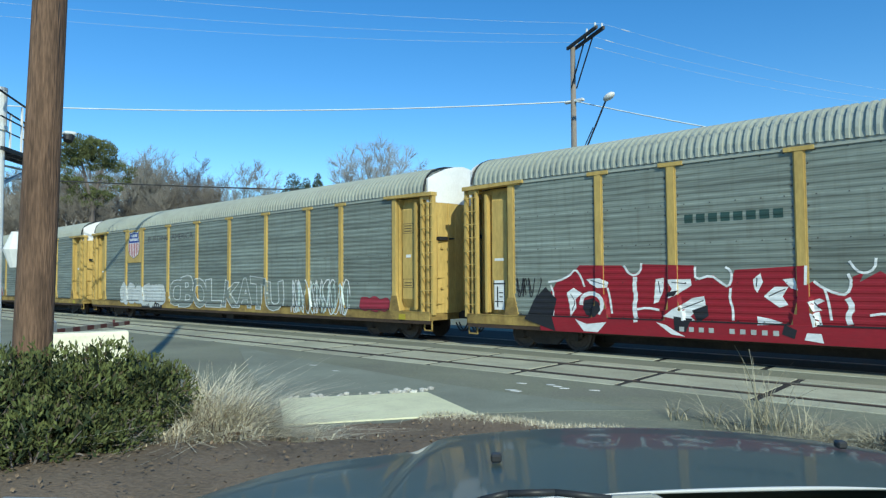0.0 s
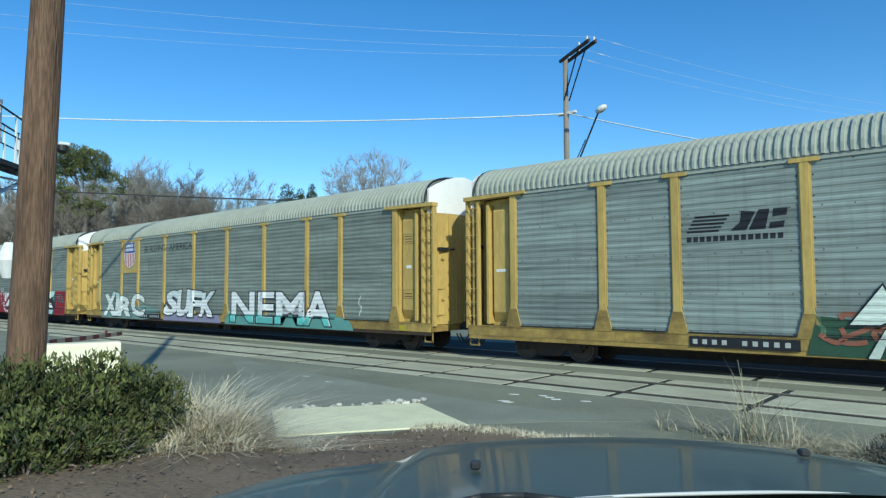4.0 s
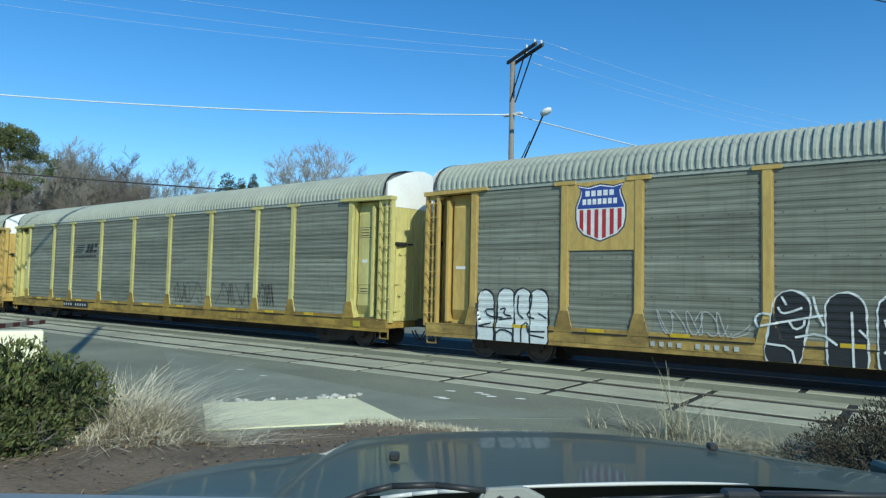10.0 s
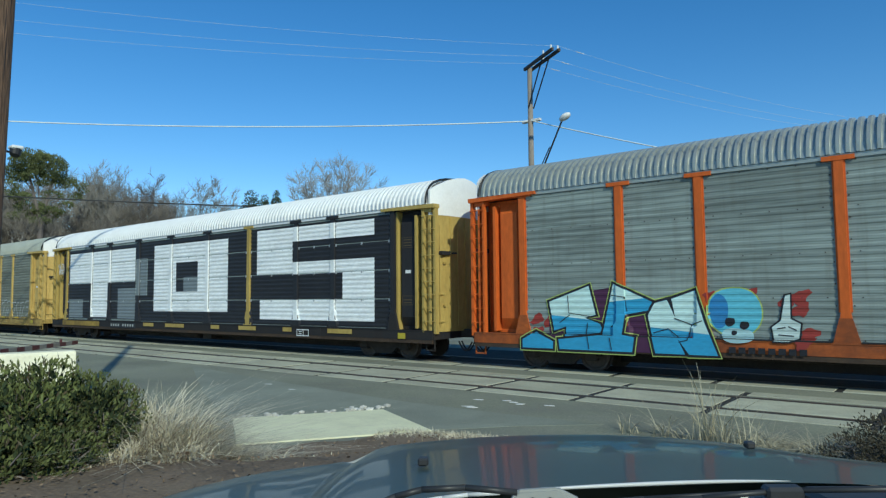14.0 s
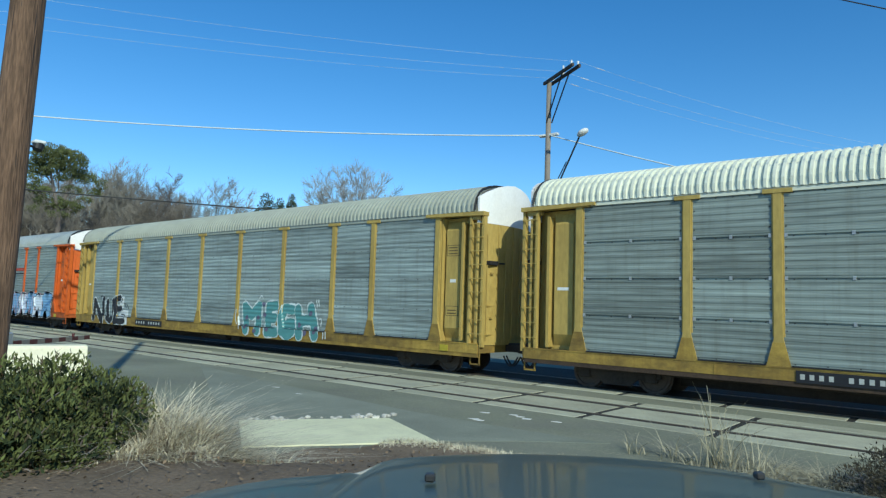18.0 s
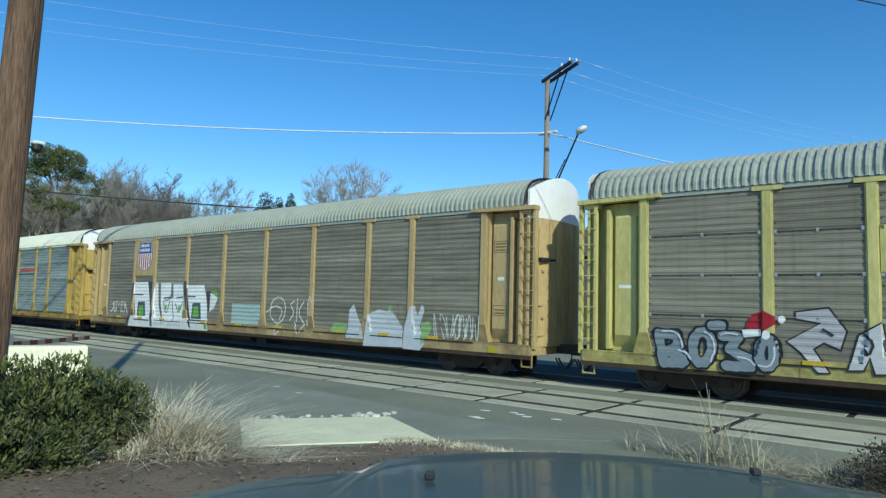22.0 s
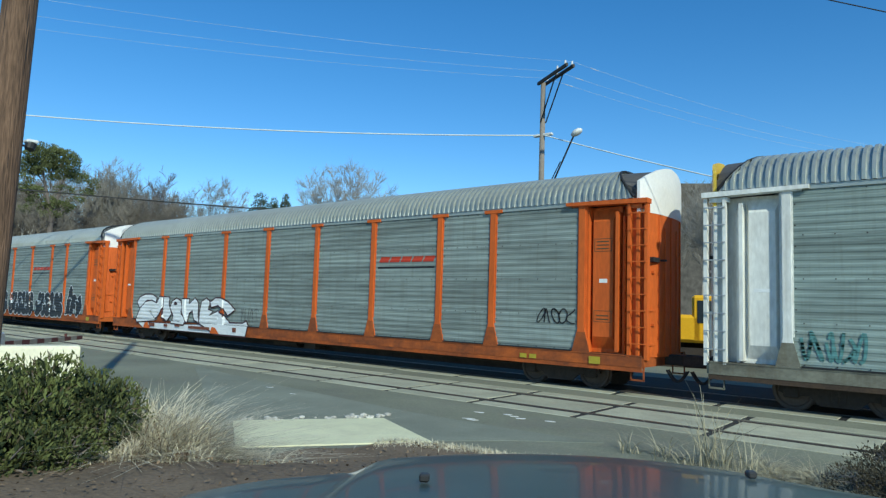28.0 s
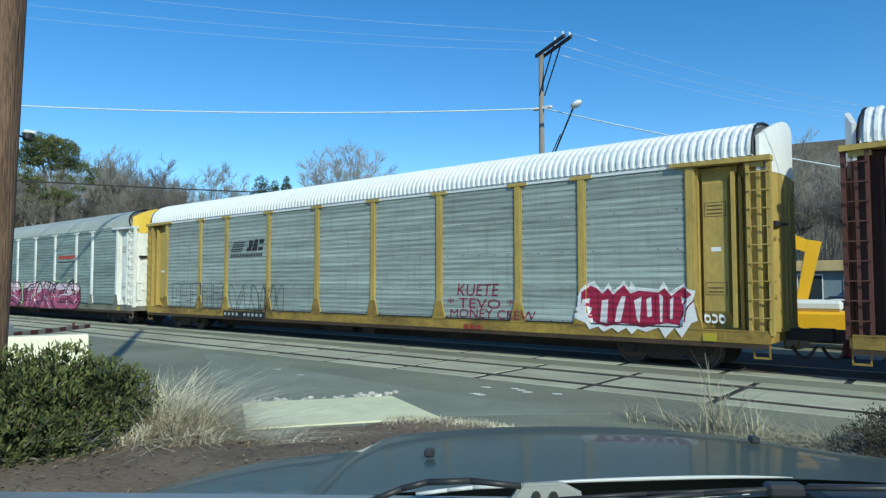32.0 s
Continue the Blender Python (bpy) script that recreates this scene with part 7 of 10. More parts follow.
piece(12, [[(3.16, 1.44), (3.81, 1.85), (3.34, 1.93), (3.33, 2.05), (3.93, 2.15), (4.24, 1.7), (4.13, 1.33), (3.84, 1.46), (3.63, 1.31), (3.93, 0.85), (3.74, 0.84), (3.38, 1.26)], [(4.28, 0.93), (4.47, 1.62), (4.86, 1.88), (4.99, 0.91), (4.74, 0.89), (4.65, 1.22), (4.53, 0.95)], [(5.25, 0.96), (5.38, 1.43), (5.6, 1.78), (5.8, 1.61), (6.3, 1.84), (6.39, 0.95), (6.06, 0.95), (5.98, 1.23), (5.79, 1.01)], [(6.4, 1.68), (6.64, 1.81), (6.77, 1.35), (6.95, 1.88), (7.41, 1.79), (7.36, 1.01), (6.87, 0.94), (6.48, 0.96)], [(7.49, 1.86), (8.11, 2.13), (8.35, 2.28), (8.48, 2.02), (8.02, 1.63), (8.52, 1.74), (9, 2.03), (9.1, 1.04), (8.66, 1.1), (8.58, 1.43), (8.25, 1.48), (8.05, 1.18), (8.33, 0.68), (8.07, 0.68), (7.6, 1.16)]],
      (0.56, 0.56, 0.56), (0.028, 0.028, 0.034), "pale grey spiked letters with black edges", 0.04, ((0.42, 0.41, 0.43), 1.55))
lines(12, [[(4.54, 1.66), (4.73, 1.49), (4.64, 1.26)], [(5.5, 2.26), (5.62, 2.09), (5.48, 1.82), (5.64, 1.65)], [(5.83, 1.44), (6.18, 1.37), (6.07, 1.15)], [(6.57, 1.55), (6.86, 1.27), (7.12, 1.57)], [(7.6, 1.71), (7.91, 1.8), (8.11, 2.01)], [(8.15, 2.38), (8.3, 2.34), (8.23, 2.21)], [(3.82, 1.73), (4.02, 1.6)], [(8.77, 1.75), (8.73, 1.27)], [(7.09, 0.99), (7.37, 0.64)], [(8.44, 0.94), (8.67, 0.71)]], (0.03, 0.03, 0.036), 0.05, 0.036, "inner_line", "black strokes in the grey letters")
patches(12, [[(8.56, 2.36), (8.55, 2.32), (8.5, 2.29), (8.45, 2.29), (8.4, 2.32), (8.38, 2.36), (8.4, 2.4), (8.44, 2.43), (8.5, 2.43), (8.54, 2.41)], [(6.87, 0.94), (7.15, 0.94), (7.37, 0.6), (7.16, 0.6)], [(8.49, 1.03), (8.79, 1), (8.67, 0.68)]], (0.55, 0.55, 0.54), 0.034, "paint_tip")
graffiti(12, "JONE", 9.6, 13.4, 0.98, 2.00, (0.19, 0.18, 0.17), (0.42, 0.40, 0.41), "faded grey letters", 0.04, 1.0, 0.0, 0.03, 0.06)
patches(12, [[(13.45, 1.08), (13.73, 1.5), (14.56, 1.82), (15.08, 2.04), (15.25, 2.07), (15.66, 1.96), (15.98, 2.12), (16.17, 1.65), (17.1, 2.09), (17.59, 1.99), (18.28, 2.02), (18.69, 1.88), (19.11, 1.86), (19.2, 1.08), (16.94, 0.66), (13.74, 0.6)]], (0.035, 0.085, 0.066), 0.004, "graffiti_ground", "sea-green misted ground of the black letters")
angular = patches(12, [[(13.83, 1.46), (15.12, 1.95), (15.12, 1.56), (14.6, 1.41), (14.64, 1.26), (13.85, 1.17)], [(15.28, 1.36), (15.28, 0.94), (14.33, 0.63), (13.83, 0.65), (14.75, 1.18), (14.75, 1.29)], [(15.22, 2), (15.66, 1.93), (16.02, 2.08), (16.01, 1.61), (15.81, 1.56), (15.7, 0.97), (16.18, 1.12), (16.16, 0.84), (15.36, 0.68), (15.36, 1.06), (15.57, 1.17), (15.57, 1.61), (15.26, 1.61)], [(16.2, 1.53), (17.1, 1.95), (17.11, 1.48), (16.69, 1.46), (16.65, 1.31), (16.2, 1.31)], [(16.2, 1.02), (16.8, 1.3), (17.12, 1.31), (16.69, 1.1), (17.24, 1), (16.94, 0.66), (16.27, 0.89)], [(17.24, 2.06), (17.65, 1.93), (18.3, 1.95), (18.29, 1.6), (17.95, 1.55), (17.92, 1.05), (17.67, 1), (17.65, 1.55), (17.3, 1.49)], [(18.05, 1.49), (18.68, 1.55), (18.84, 1.81), (19.11, 1.75), (19.04, 1.5), (18.83, 1.41), (19.09, 1.32), (19.03, 1.03), (18.05, 1.16)]], (0.014, 0.018, 0.02), 0.008, "graffiti", "black angular letter on sea green")
patches(12, [[(17.19, 1.27), (17.3, 1.57), (17.61, 1.58), (17.65, 0.99), (17.24, 1)], [(14.56, 1.41), (15.57, 1.61), (15.57, 1.17), (15.43, 1.19), (15.37, 1.36), (14.6, 1.33)], [(15.86, 1.56), (16.17, 1.61), (16.16, 1.12), (15.82, 1.22)], [(13.83, 1.1), (14.73, 1.18), (14.11, 0.81)], [(16.69, 1.48), (17.06, 1.6), (17.09, 1.49)], [(16.69, 1.12), (17.12, 1.3), (17.19, 1.04)], [(17.96, 1.54), (18.34, 1.6), (18.03, 1.51), (18.04, 0.99), (17.97, 0.98)], [(15.12, 1.95), (15.24, 1.98), (15.25, 1.57), (15.12, 1.56)], [(17.12, 2.05), (17.22, 2.05), (17.25, 1.51), (17.13, 1.5)], [(14.77, 0.89), (15.35, 0.93), (15.35, 0.68), (14.39, 0.6)]], (0.055, 0.185, 0.15), 0.011, "facet", "sea-green facet", angular)
swollen(12, [[[(20.49, 1.82), (19.76, 1.62), (19.94, 0.8), (20.4, 0.73)], [(19.85, 1.22), (20.38, 1.32)]],
               [[(21.3, 1.31), (21.26, 1.04), (21.13, 0.87), (20.95, 0.86), (20.8, 1.02), (20.74, 1.29), (20.78, 1.56), (20.92, 1.73), (21.09, 1.74), (21.24, 1.58), (21.3, 1.31)]],
               [[(22.09, 1.7), (21.6, 1.66), (21.58, 1.32), (22.12, 1.23), (22.08, 0.79), (21.48, 0.72)]],
               [[(23.06, 1.3), (23.02, 1.07), (22.88, 0.92), (22.71, 0.91), (22.56, 1.05), (22.5, 1.27), (22.55, 1.51), (22.68, 1.65), (22.86, 1.66), (23, 1.52), (23.06, 1.3)], [(23.27, 1.58), (23.18, 0.9)]]],
        0.165, (0.47, 0.49, 0.42), BLACK, "blue-topped cream bubble letters with black edges", 0.045, ((0.09, 0.40, 0.62), 1.38), level=1)
number_board(12, 5.1, 7.4, dark=False)
mark_bars(12, 17.6, 19.0, 0.68, 0.86, (0.5, 0.3, 0.03), 3, 5)

for a, b in ((0.42, 4.15), (5.1, 8.85), (9.25, 12.7), (12.95, 16.75), (16.95, 20.9)):
    lumps(13, WORD, a, b, 0.72, 2.14, (0.030, 0.036, 0.042), (0.70, 0.72, 0.74), "black bubble letters outlined in white", 0.042, WORD_LINES)
bubbles(13, 2, 21.2, 23.0, 0.95, 2.15, (0.025, 0.03, 0.035), (0.72, 0.74, 0.76), "black spiky burst outlined in white", 95, 0.05, 0.35, None, 1.1)
swoosh(13)
mark_bars(13, 7.0, 8.6, 0.70, 0.84, BLACK, 8)

EDGE = (0.05, 0.018, 0.025)
piece(14, [[(0.62, 0.98), (1.19, 0.85), (4.84, 0.89), (6.94, 0.95), (7.83, 0.9), (7.77, 0.62), (1.39, 0.62)]], (0.78, 0.80, 0.80), EDGE, "white base slab of the graffiti", 0.03)
piece(14, [[(0.62, 1.76), (0.84, 1.99), (1.3, 2.12), (1.94, 2.13), (2.34, 2.01), (2.31, 1.74), (1.95, 1.91), (1.5, 1.9), (1.14, 1.64), (0.97, 1.45)],
           [(0.66, 1.08), (0.97, 1.51), (1.41, 1.79), (1.95, 1.86), (2.38, 1.73), (2.64, 2.05), (2.94, 2.02), (2.96, 1.6), (2.68, 1.23), (2.3, 1.09), (1.88, 1.45), (2.1, 1.51), (1.75, 1.35), (2.43, 0.99), (0.81, 0.87)],
           [(3.02, 2.03), (3.47, 2.03), (3.45, 1.71), (3.71, 1.33), (3.36, 0.99), (3.0, 1.15)],
           [(3.61, 1.59), (3.76, 1.86), (4.08, 1.99), (4.43, 1.88), (4.53, 1.62), (4.45, 1.42), (4.95, 1.11), (4.84, 0.89), (3.84, 0.93), (3.91, 1.24)],
           [(4.62, 1.97), (5.1, 1.98), (5.11, 1.75), (5.57, 2.02), (5.83, 1.83), (5.84, 1.28), (5.96, 1.01), (5.57, 1.14), (5.41, 1.54), (5.16, 1.39), (5.03, 0.99), (4.67, 1.45)],
           [(6.01, 1.5), (6.11, 1.89), (6.44, 2.03), (6.7, 1.9), (6.59, 1.58), (6.92, 1.51), (6.66, 1.31), (7.31, 1.52), (7.75, 1.36), (8.19, 1.07), (9.06, 1.09), (9.28, 1.18), (9.44, 0.99), (9.34, 0.62), (7.27, 0.62), (5.99, 1.04)],
           [(6.75, 1.88), (7.11, 2.05), (7.55, 2.05), (8.05, 1.88), (8.48, 1.62), (8.03, 1.4), (7.69, 1.67), (7.31, 1.79), (6.85, 1.69)]],
      (0.78, 0.80, 0.80), EDGE, "white flowing letters with dark edges", 0.06, None, None, 1)
drape(add_poly(bmesh.new(), blob(4.05, 1.78, 0.13, 0.07, 3, 0, 12, 0.05)), CARS[14], "inner_spot", spray(EDGE), 0.062)
for a, b, c, d in ((2.0, 2.5, 0.72, 0.86), (3.3, 3.6, 0.74, 0.86), (4.2, 4.6, 0.78, 0.86), (5.3, 6.9, 0.74, 0.86), (8.5, 8.75, 0.74, 0.92)):
    drape(rects((a, b, c, d)), CARS[14], "brown_mark", spray((0.20, 0.06, 0.03)), 0.066)
drape(add_poly(bmesh.new(), [(1.5, 0.62), (1.62, 0.85), (1.85, 0.9), (2.1, 0.62)]), CARS[14], "orange_gap", P["orange"], 0.064)
drape(add_poly(bmesh.new(), [(6.95, 0.62), (7.05, 0.88), (7.3, 0.86), (7.6, 0.62)]), CARS[14], "orange_gap", P["orange"], 0.064)
scribble(14, 8.9, 10.1, 1.15, 1.7, BLACK, "faint dark tag", 101, 5, 0.02, 0.3)
scribble(14, 22.3, 23.4, 1.68, 2.06, BLACK, "black tag", 102, 5, 0.035)
swoosh(14)
mark_bars(14, 21.8, 22.4, 0.70, 0.85, (0.45, 0.35, 0.03), 2)

bm = bmesh.new()
for i in range(26):
    rr = random.Random(700 + i)
    add_poly(bm, blob(10.9 + 9.0 * rr.random(), 1.1 + 0.95 * rr.random(), 0.55, 0.30, 700 + i, 0, 14, 0.3))
drape(bm, CARS[15], "graffiti_mist", spray((0.50, 0.74, 0.36), 0.1), 0.003, None, "light green cloud behind the letters")
WINE, INK = (0.33, 0.055, 0.12), (0.02, 0.004, 0.012)
for x0, x1, lobes, seed in ((4.65, 11.15, 8, 41), (11.45, 19.45, 9, 42)):
    # a solid pink ground down over the sill, its pale scalloped top rimmed in black
    rr = random.Random(seed)
    rim = []
    w = (x1 - x0) / lobes
    for i in range(lobes):
        h = 2.12 + rr.uniform(-0.14, 0.12)
        lean = rr.uniform(-0.05, 0.3) * w
        rim += [(x0 + i * w + 0.02, 1.88), (x0 + (i + 0.18) * w + lean * 0.7, h - 0.05), (x0 + (i + 0.5) * w + lean, h + 0.03), (x0 + (i + 0.85) * w + lean, h - 0.09)]
    rim = sorted((min(x, x1 - 0.05 - 0.001 * i), z) for i, (x, z) in enumerate(rim)) + [(x1, 1.75), (x1 + 0.1, 1.2), (x1 - 0.2, 0.66)]
    ground_piece = drape(add_poly(bmesh.new(), [(x0 + 0.15, 0.64), (x0 - 0.05, 1.2)] + rim), CARS[15], "graffiti_ground", spray(WINE), 0.012, None, "deep pink ground filling in behind the letters")
    drape(add_poly(bmesh.new(), [(x0 + 0.02, 1.72)] + [p for p in rim if p[1] > 1.7] + [(x1 - 0.3, 1.66), ((x0 + x1) / 2, 1.74)]), CARS[15], "shading", spray(PALE), 0.015, ground_piece)
    bm = bmesh.new()
    ribbon(bm, [(x0 - 0.05, 1.2), (x0, 1.7)] + rim, 0.055)
    drape(bm, CARS[15], "rim", spray(INK), 0.0175, ground_piece)
graffiti(15, "HAETS", 4.7, 11.0, 0.62, 2.16, PINK, (0.02, 0.004, 0.012), "pink letters fading to white with dark edges", 0.035, 0.84, 0.10, 0.05, 0.04, top=(PALE, 0.62), level=1)
graffiti(15, "TAKES", 11.6, 19.4, 0.62, 2.14, PINK, (0.02, 0.004, 0.012), "pink slanted letters fading to white with dark edges", 0.045, 0.80, 0.16, 0.08, 0.04, top=(PALE, 0.64), level=1)
bm = bmesh.new()
rr = random.Random(15)
for i in range(34):
    x = 4.9 + 14.3 * (i + rr.random()) / 34
    z = rr.uniform(0.75, 1.9)
    ribbon(bm, [(x, z), (x + rr.uniform(-0.1, 0.25), z + rr.uniform(0.12, 0.4)), (x + rr.uniform(0.0, 0.4), z + rr.uniform(0.1, 0.5))], rr.uniform(0.02, 0.045))
tagged(drape(bm, CARS[15], "highlight_stroke", spray((0.80, 0.70, 0.75)), 0.046), "pale highlight strokes in the pink letters", kind="stuff")
lines(15, [[(11.78, 1.04), (11.76, 1.34), (12.22, 1.7), (12.52, 1.94), (13.11, 2.03)], [(13.05, 1.9), (13.45, 2.09), (13.9, 2.12), (13.89, 1.83), (13.53, 1.54)], [(13.62, 1.78), (14.09, 2.08), (14.44, 1.83), (14.22, 1.55)], [(14.22, 1.58), (14.76, 2.07), (15.07, 2.01), (15.39, 1.69)], [(15.37, 1.69), (15.65, 2.09), (15.97, 2.05), (16.38, 1.81), (16.13, 1.46)], [(16.31, 1.81), (16.5, 2.08), (16.86, 2.11), (17.2, 1.98), (17.6, 1.8), (17.41, 1.55)], [(17.6, 1.8), (18.08, 2), (18.51, 2.05), (18.39, 1.63), (18.7, 1.71), (18.88, 1.96), (18.82, 2.21), (18.47, 2.25), (18.08, 2.05)], [(18.7, 1.47), (19.01, 1.47), (19.26, 1.22), (19.13, 0.98), (18.79, 0.92), (18.59, 1.13)], [(14.21, 1.45), (14.47, 1.08), (14.33, 0.7)], [(15.76, 1.09), (16.24, 0.83), (16.59, 0.6)], [(4.7, 2.14), (5.26, 2.2), (5.38, 1.3)], [(5.68, 2.13), (6.09, 2.19), (6.12, 1.54)], [(6.29, 2), (7.09, 2.18), (7.27, 1.54)], [(7.47, 2.22), (8.41, 2.2), (8.59, 1.87), (8.22, 1.65)], [(8.77, 2.15), (9.82, 2.18), (9.92, 1.75)], [(9.99, 2.07), (10.66, 2.17), (11.14, 1.95), (10.81, 1.44)], [(7.84, 1.43), (8.94, 1), (9.98, 1.01), (10.96, 0.72)]], INK, 0.055, 0.048, "rim", "black rim of the pink letters")
lines(15, [[(12.81, 1.54), (13.04, 1.25), (12.8, 0.86)], [(14.74, 1.36), (15.25, 1.09), (15.75, 0.64)], [(16.72, 1.28), (17.41, 1.46), (18.07, 1.38)], [(17.84, 1.12), (18.05, 0.87)], [(5.55, 1.3), (5.71, 0.96)], [(8.03, 1.32), (8.4, 1.1), (8.94, 1.15)], [(9.64, 1.33), (10.48, 1.23), (11.12, 0.97)], [(13.24, 1.45), (13.43, 1.06), (13.93, 0.78)]], (0.80, 0.74, 0.77), 0.045, 0.049, "highlight_line", "white highlight in the pink letters")
scribble(15, 0.25, 1.4, 1.15, 1.75, TEAL, "faded teal tag", 111, 6, 0.06, 0.35)
scribble(15, 3.2, 3.9, 1.42, 1.92, WHITE, "small white tag", 112, 4, 0.03)
plate = drape(rects((4.95, 7.0, 0.66, 0.94)), CARS[15], "number_board", spray((0.62, 0.62, 0.60)), 0.05, None, "pale board with dark marks")
for i in range(10):
    if i != 4:
        drape(rects((5.05 + 0.19 * i, 5.17 + 0.19 * i, 0.72, 0.88)), CARS[15], "mark", spray(BLACK), 0.054, plate)
bm = bmesh.new()
ribbon(bm, [(4.95, 3.20), (5.55, 3.62)], 0.10)
ribbon(bm, [(4.95, 3.60), (5.60, 3.24)], 0.10)
drape(bm, CARS[15], "rail_logo", spray((0.32, 0.04, 0.06)), 0.006, None, "small red crossed logo")
drape(text_bm("HOURGLASS", 5.65, 7.35, 3.34, 3.54, slab=0.0, shear=0.15), CARS[15], "lettering", spray(BLACK), 0.006)
swoosh(15, 16.45, 3.38)

scribble(16, 0.5, 4.6, 0.80, 2.05, BLACK, "thin black outlined tag", 121, 5, 0.03, 0.1, True)
scribble(16, 5.0, 8.5, 0.85, 2.0, BLACK, "thin black scrawled tag", 122, 7, 0.028, 0.1)
horse_logo(16, 5.05, 3.05)
number_board(16, 4.75, 7.4)
for body, a, b, z0, z1 in (("KUETE", 16.75, 18.2, 1.66, 2.02), ("* TEVO *", 16.35, 18.7, 1.30, 1.60), ("MONEY CREW", 16.45, 19.4, 1.02, 1.28)):
    drape(text_bm(body, a, b, z0, z1, 0.0, 1.0, 0.1, 0.02, 0.0), CARS[16], "graffiti_tag", spray((0.22, 0.02, 0.05)), 0.010, None, "dark red handwritten tag")
gothic = patches(16, [[(20.63, 1.35), (20.68, 1.61), (20.77, 1.87), (20.96, 2.02), (21.15, 2.08), (21.3, 1.88), (21.4, 1.86), (21.54, 2.05), (21.64, 1.83), (21.81, 1.95), (21.94, 2.09), (22.06, 1.91), (22.13, 2.07), (22.23, 1.93), (22.81, 1.88), (22.94, 2.07), (23.09, 1.82), (23.42, 2.02), (23.51, 1.89), (23.7, 1.85), (23.64, 1.65), (23.74, 1.16), (23.59, 1.1), (23.37, 0.75), (23.2, 0.98), (22.97, 0.73), (22.83, 0.97), (22.51, 0.85), (22.3, 0.92), (22.15, 0.78), (22.01, 0.93), (21.79, 0.81), (21.64, 0.92), (21.41, 0.81), (21.26, 0.93), (21.02, 0.85), (20.92, 1.01), (20.56, 1.14)]], (0.78, 0.76, 0.76), 0.008, "graffiti_halo", "white spiked halo of the crimson letters")
patches(16, [[(20.8, 1.79), (21.04, 1.96), (21.21, 1.9), (21.36, 1.76), (21.52, 1.9), (21.65, 1.74), (21.94, 1.98), (22.1, 1.77), (22.32, 1.84), (22.81, 1.8), (22.96, 1.91), (23.12, 1.72), (23.39, 1.94), (23.61, 1.76), (23.48, 1.65), (23.38, 1.25), (23.33, 1.04), (23, 1.08), (22.72, 1.03), (22.44, 0.95), (22.16, 1.01), (21.87, 1.04), (21.49, 0.94), (21.18, 1.02), (20.98, 1.18), (21.08, 1.4), (20.79, 1.47)]], (0.34, 0.015, 0.055), 0.011, "graffiti", "", gothic)
patches(16, [[(20.83, 1.61), (21.02, 1.64), (20.99, 1.47), (20.79, 1.44)], [(21.35, 1.59), (21.52, 1.62), (21.48, 1.03), (21.29, 1.05)], [(21.75, 1.41), (21.88, 1.7), (21.98, 1.7), (21.93, 1.42), (21.84, 1.07), (21.69, 1.06)], [(22.2, 1.6), (22.39, 1.7), (22.33, 1.06), (22.26, 1.15)], [(22.51, 1.64), (22.63, 1.7), (22.64, 1.23), (22.53, 1.2)], [(22.83, 1.77), (22.92, 1.71), (22.89, 1.1), (22.84, 1.1)], [(23.09, 1.64), (23.17, 1.71), (23.14, 1.18), (23.08, 1.18)], [(23.35, 1.71), (23.45, 1.65), (23.37, 1.52)]], (0.72, 0.66, 0.68), 0.014, "highlight", "", gothic)
lines(16, [[(21.24, 1.83), (21.26, 1.05)], [(21.64, 1.74), (21.66, 1.03)], [(22.08, 1.77), (22.09, 1.05)], [(22.74, 1.77), (22.73, 1.1)], [(23.01, 1.78), (23.03, 1.11)], [(23.43, 1.12), (23.48, 1.45), (23.67, 1.63)]], (0.16, 0.006, 0.03), 0.03, 0.0155, "inner_line", "", gothic)
drape(text_bm("656", 23.82, 24.3, 1.10, 1.45, slab=0.01), CARS[16], "graffiti_tag", spray(WHITE), -0.142)
mark_bars(16, 17.0, 17.7, 0.68, 0.86, (0.30, 0.04, 0.03), 3)
number_board(17, 4.9, 7.2)

# stencilled boxes on the end panels
for k, car in CARS.items():
    for x, z, w, h in ((POSTS[9] + 0.28, 3.55, 0.48, 0.32), (POSTS[9] + 0.42, 2.75, 0.22, 0.10), (POSTS[9] + 0.28, 1.75, 0.48, 0.28), (-0.70, 2.55, 0.34, 0.08)):
        if k in (7, 8) and x < 0:
            continue
        rows = ((x, x + w, -1.364, -1.36, z, z + 0.014), (x, x + w, -1.364, -1.36, z + h, z + h + 0.014), (x, x + 0.014, -1.364, -1.36, z, z + h), (x + w - 0.014, x + w, -1.364, -1.36, z, z + h),
                *[(x + 0.06, x + w - 0.08, -1.364, -1.36, z + 0.06 + i * 0.09, z + 0.09 + i * 0.09) for i in range(int(h / 0.1))])
        white = h < 0.12
        part("stencil", boxes((x, x + w, -1.364, -1.36, z, z + h)) if white else boxes(*rows), spray(WHITE if white else (0.10, 0.07, 0.03)), car)
    part("placard", boxes((POSTS[9] + 0.25, POSTS[9] + 0.55, FACE - 0.026, FACE - 0.014, Z_LOW + 0.12, Z_LOW + 0.30)), spray((0.45, 0.36, 0.03)), car, "small yellow placard")


# ---------------------------------------------------------------- kerb side: slab, stones, block
def stone_mesh(seed):
    rnd = random.Random(seed)
    bm = bmesh.new()
    bmesh.ops.create_icosphere(bm, subdivisions=1, radius=1.0)
    for v in bm.verts:
        v.co *= rnd.uniform(0.75, 1.2)
        v.co.z *= 0.7
    return mesh_of(bm, "stone", M["stone"])


M["patch"] = surface("dusty_pale_asphalt", (0.235, 0.250, 0.195), 0.9, vary=0.25, big=0.5, fine=30, bump=0.25, dirt=(0.17, 0.18, 0.14), dirt_amount=0.7)


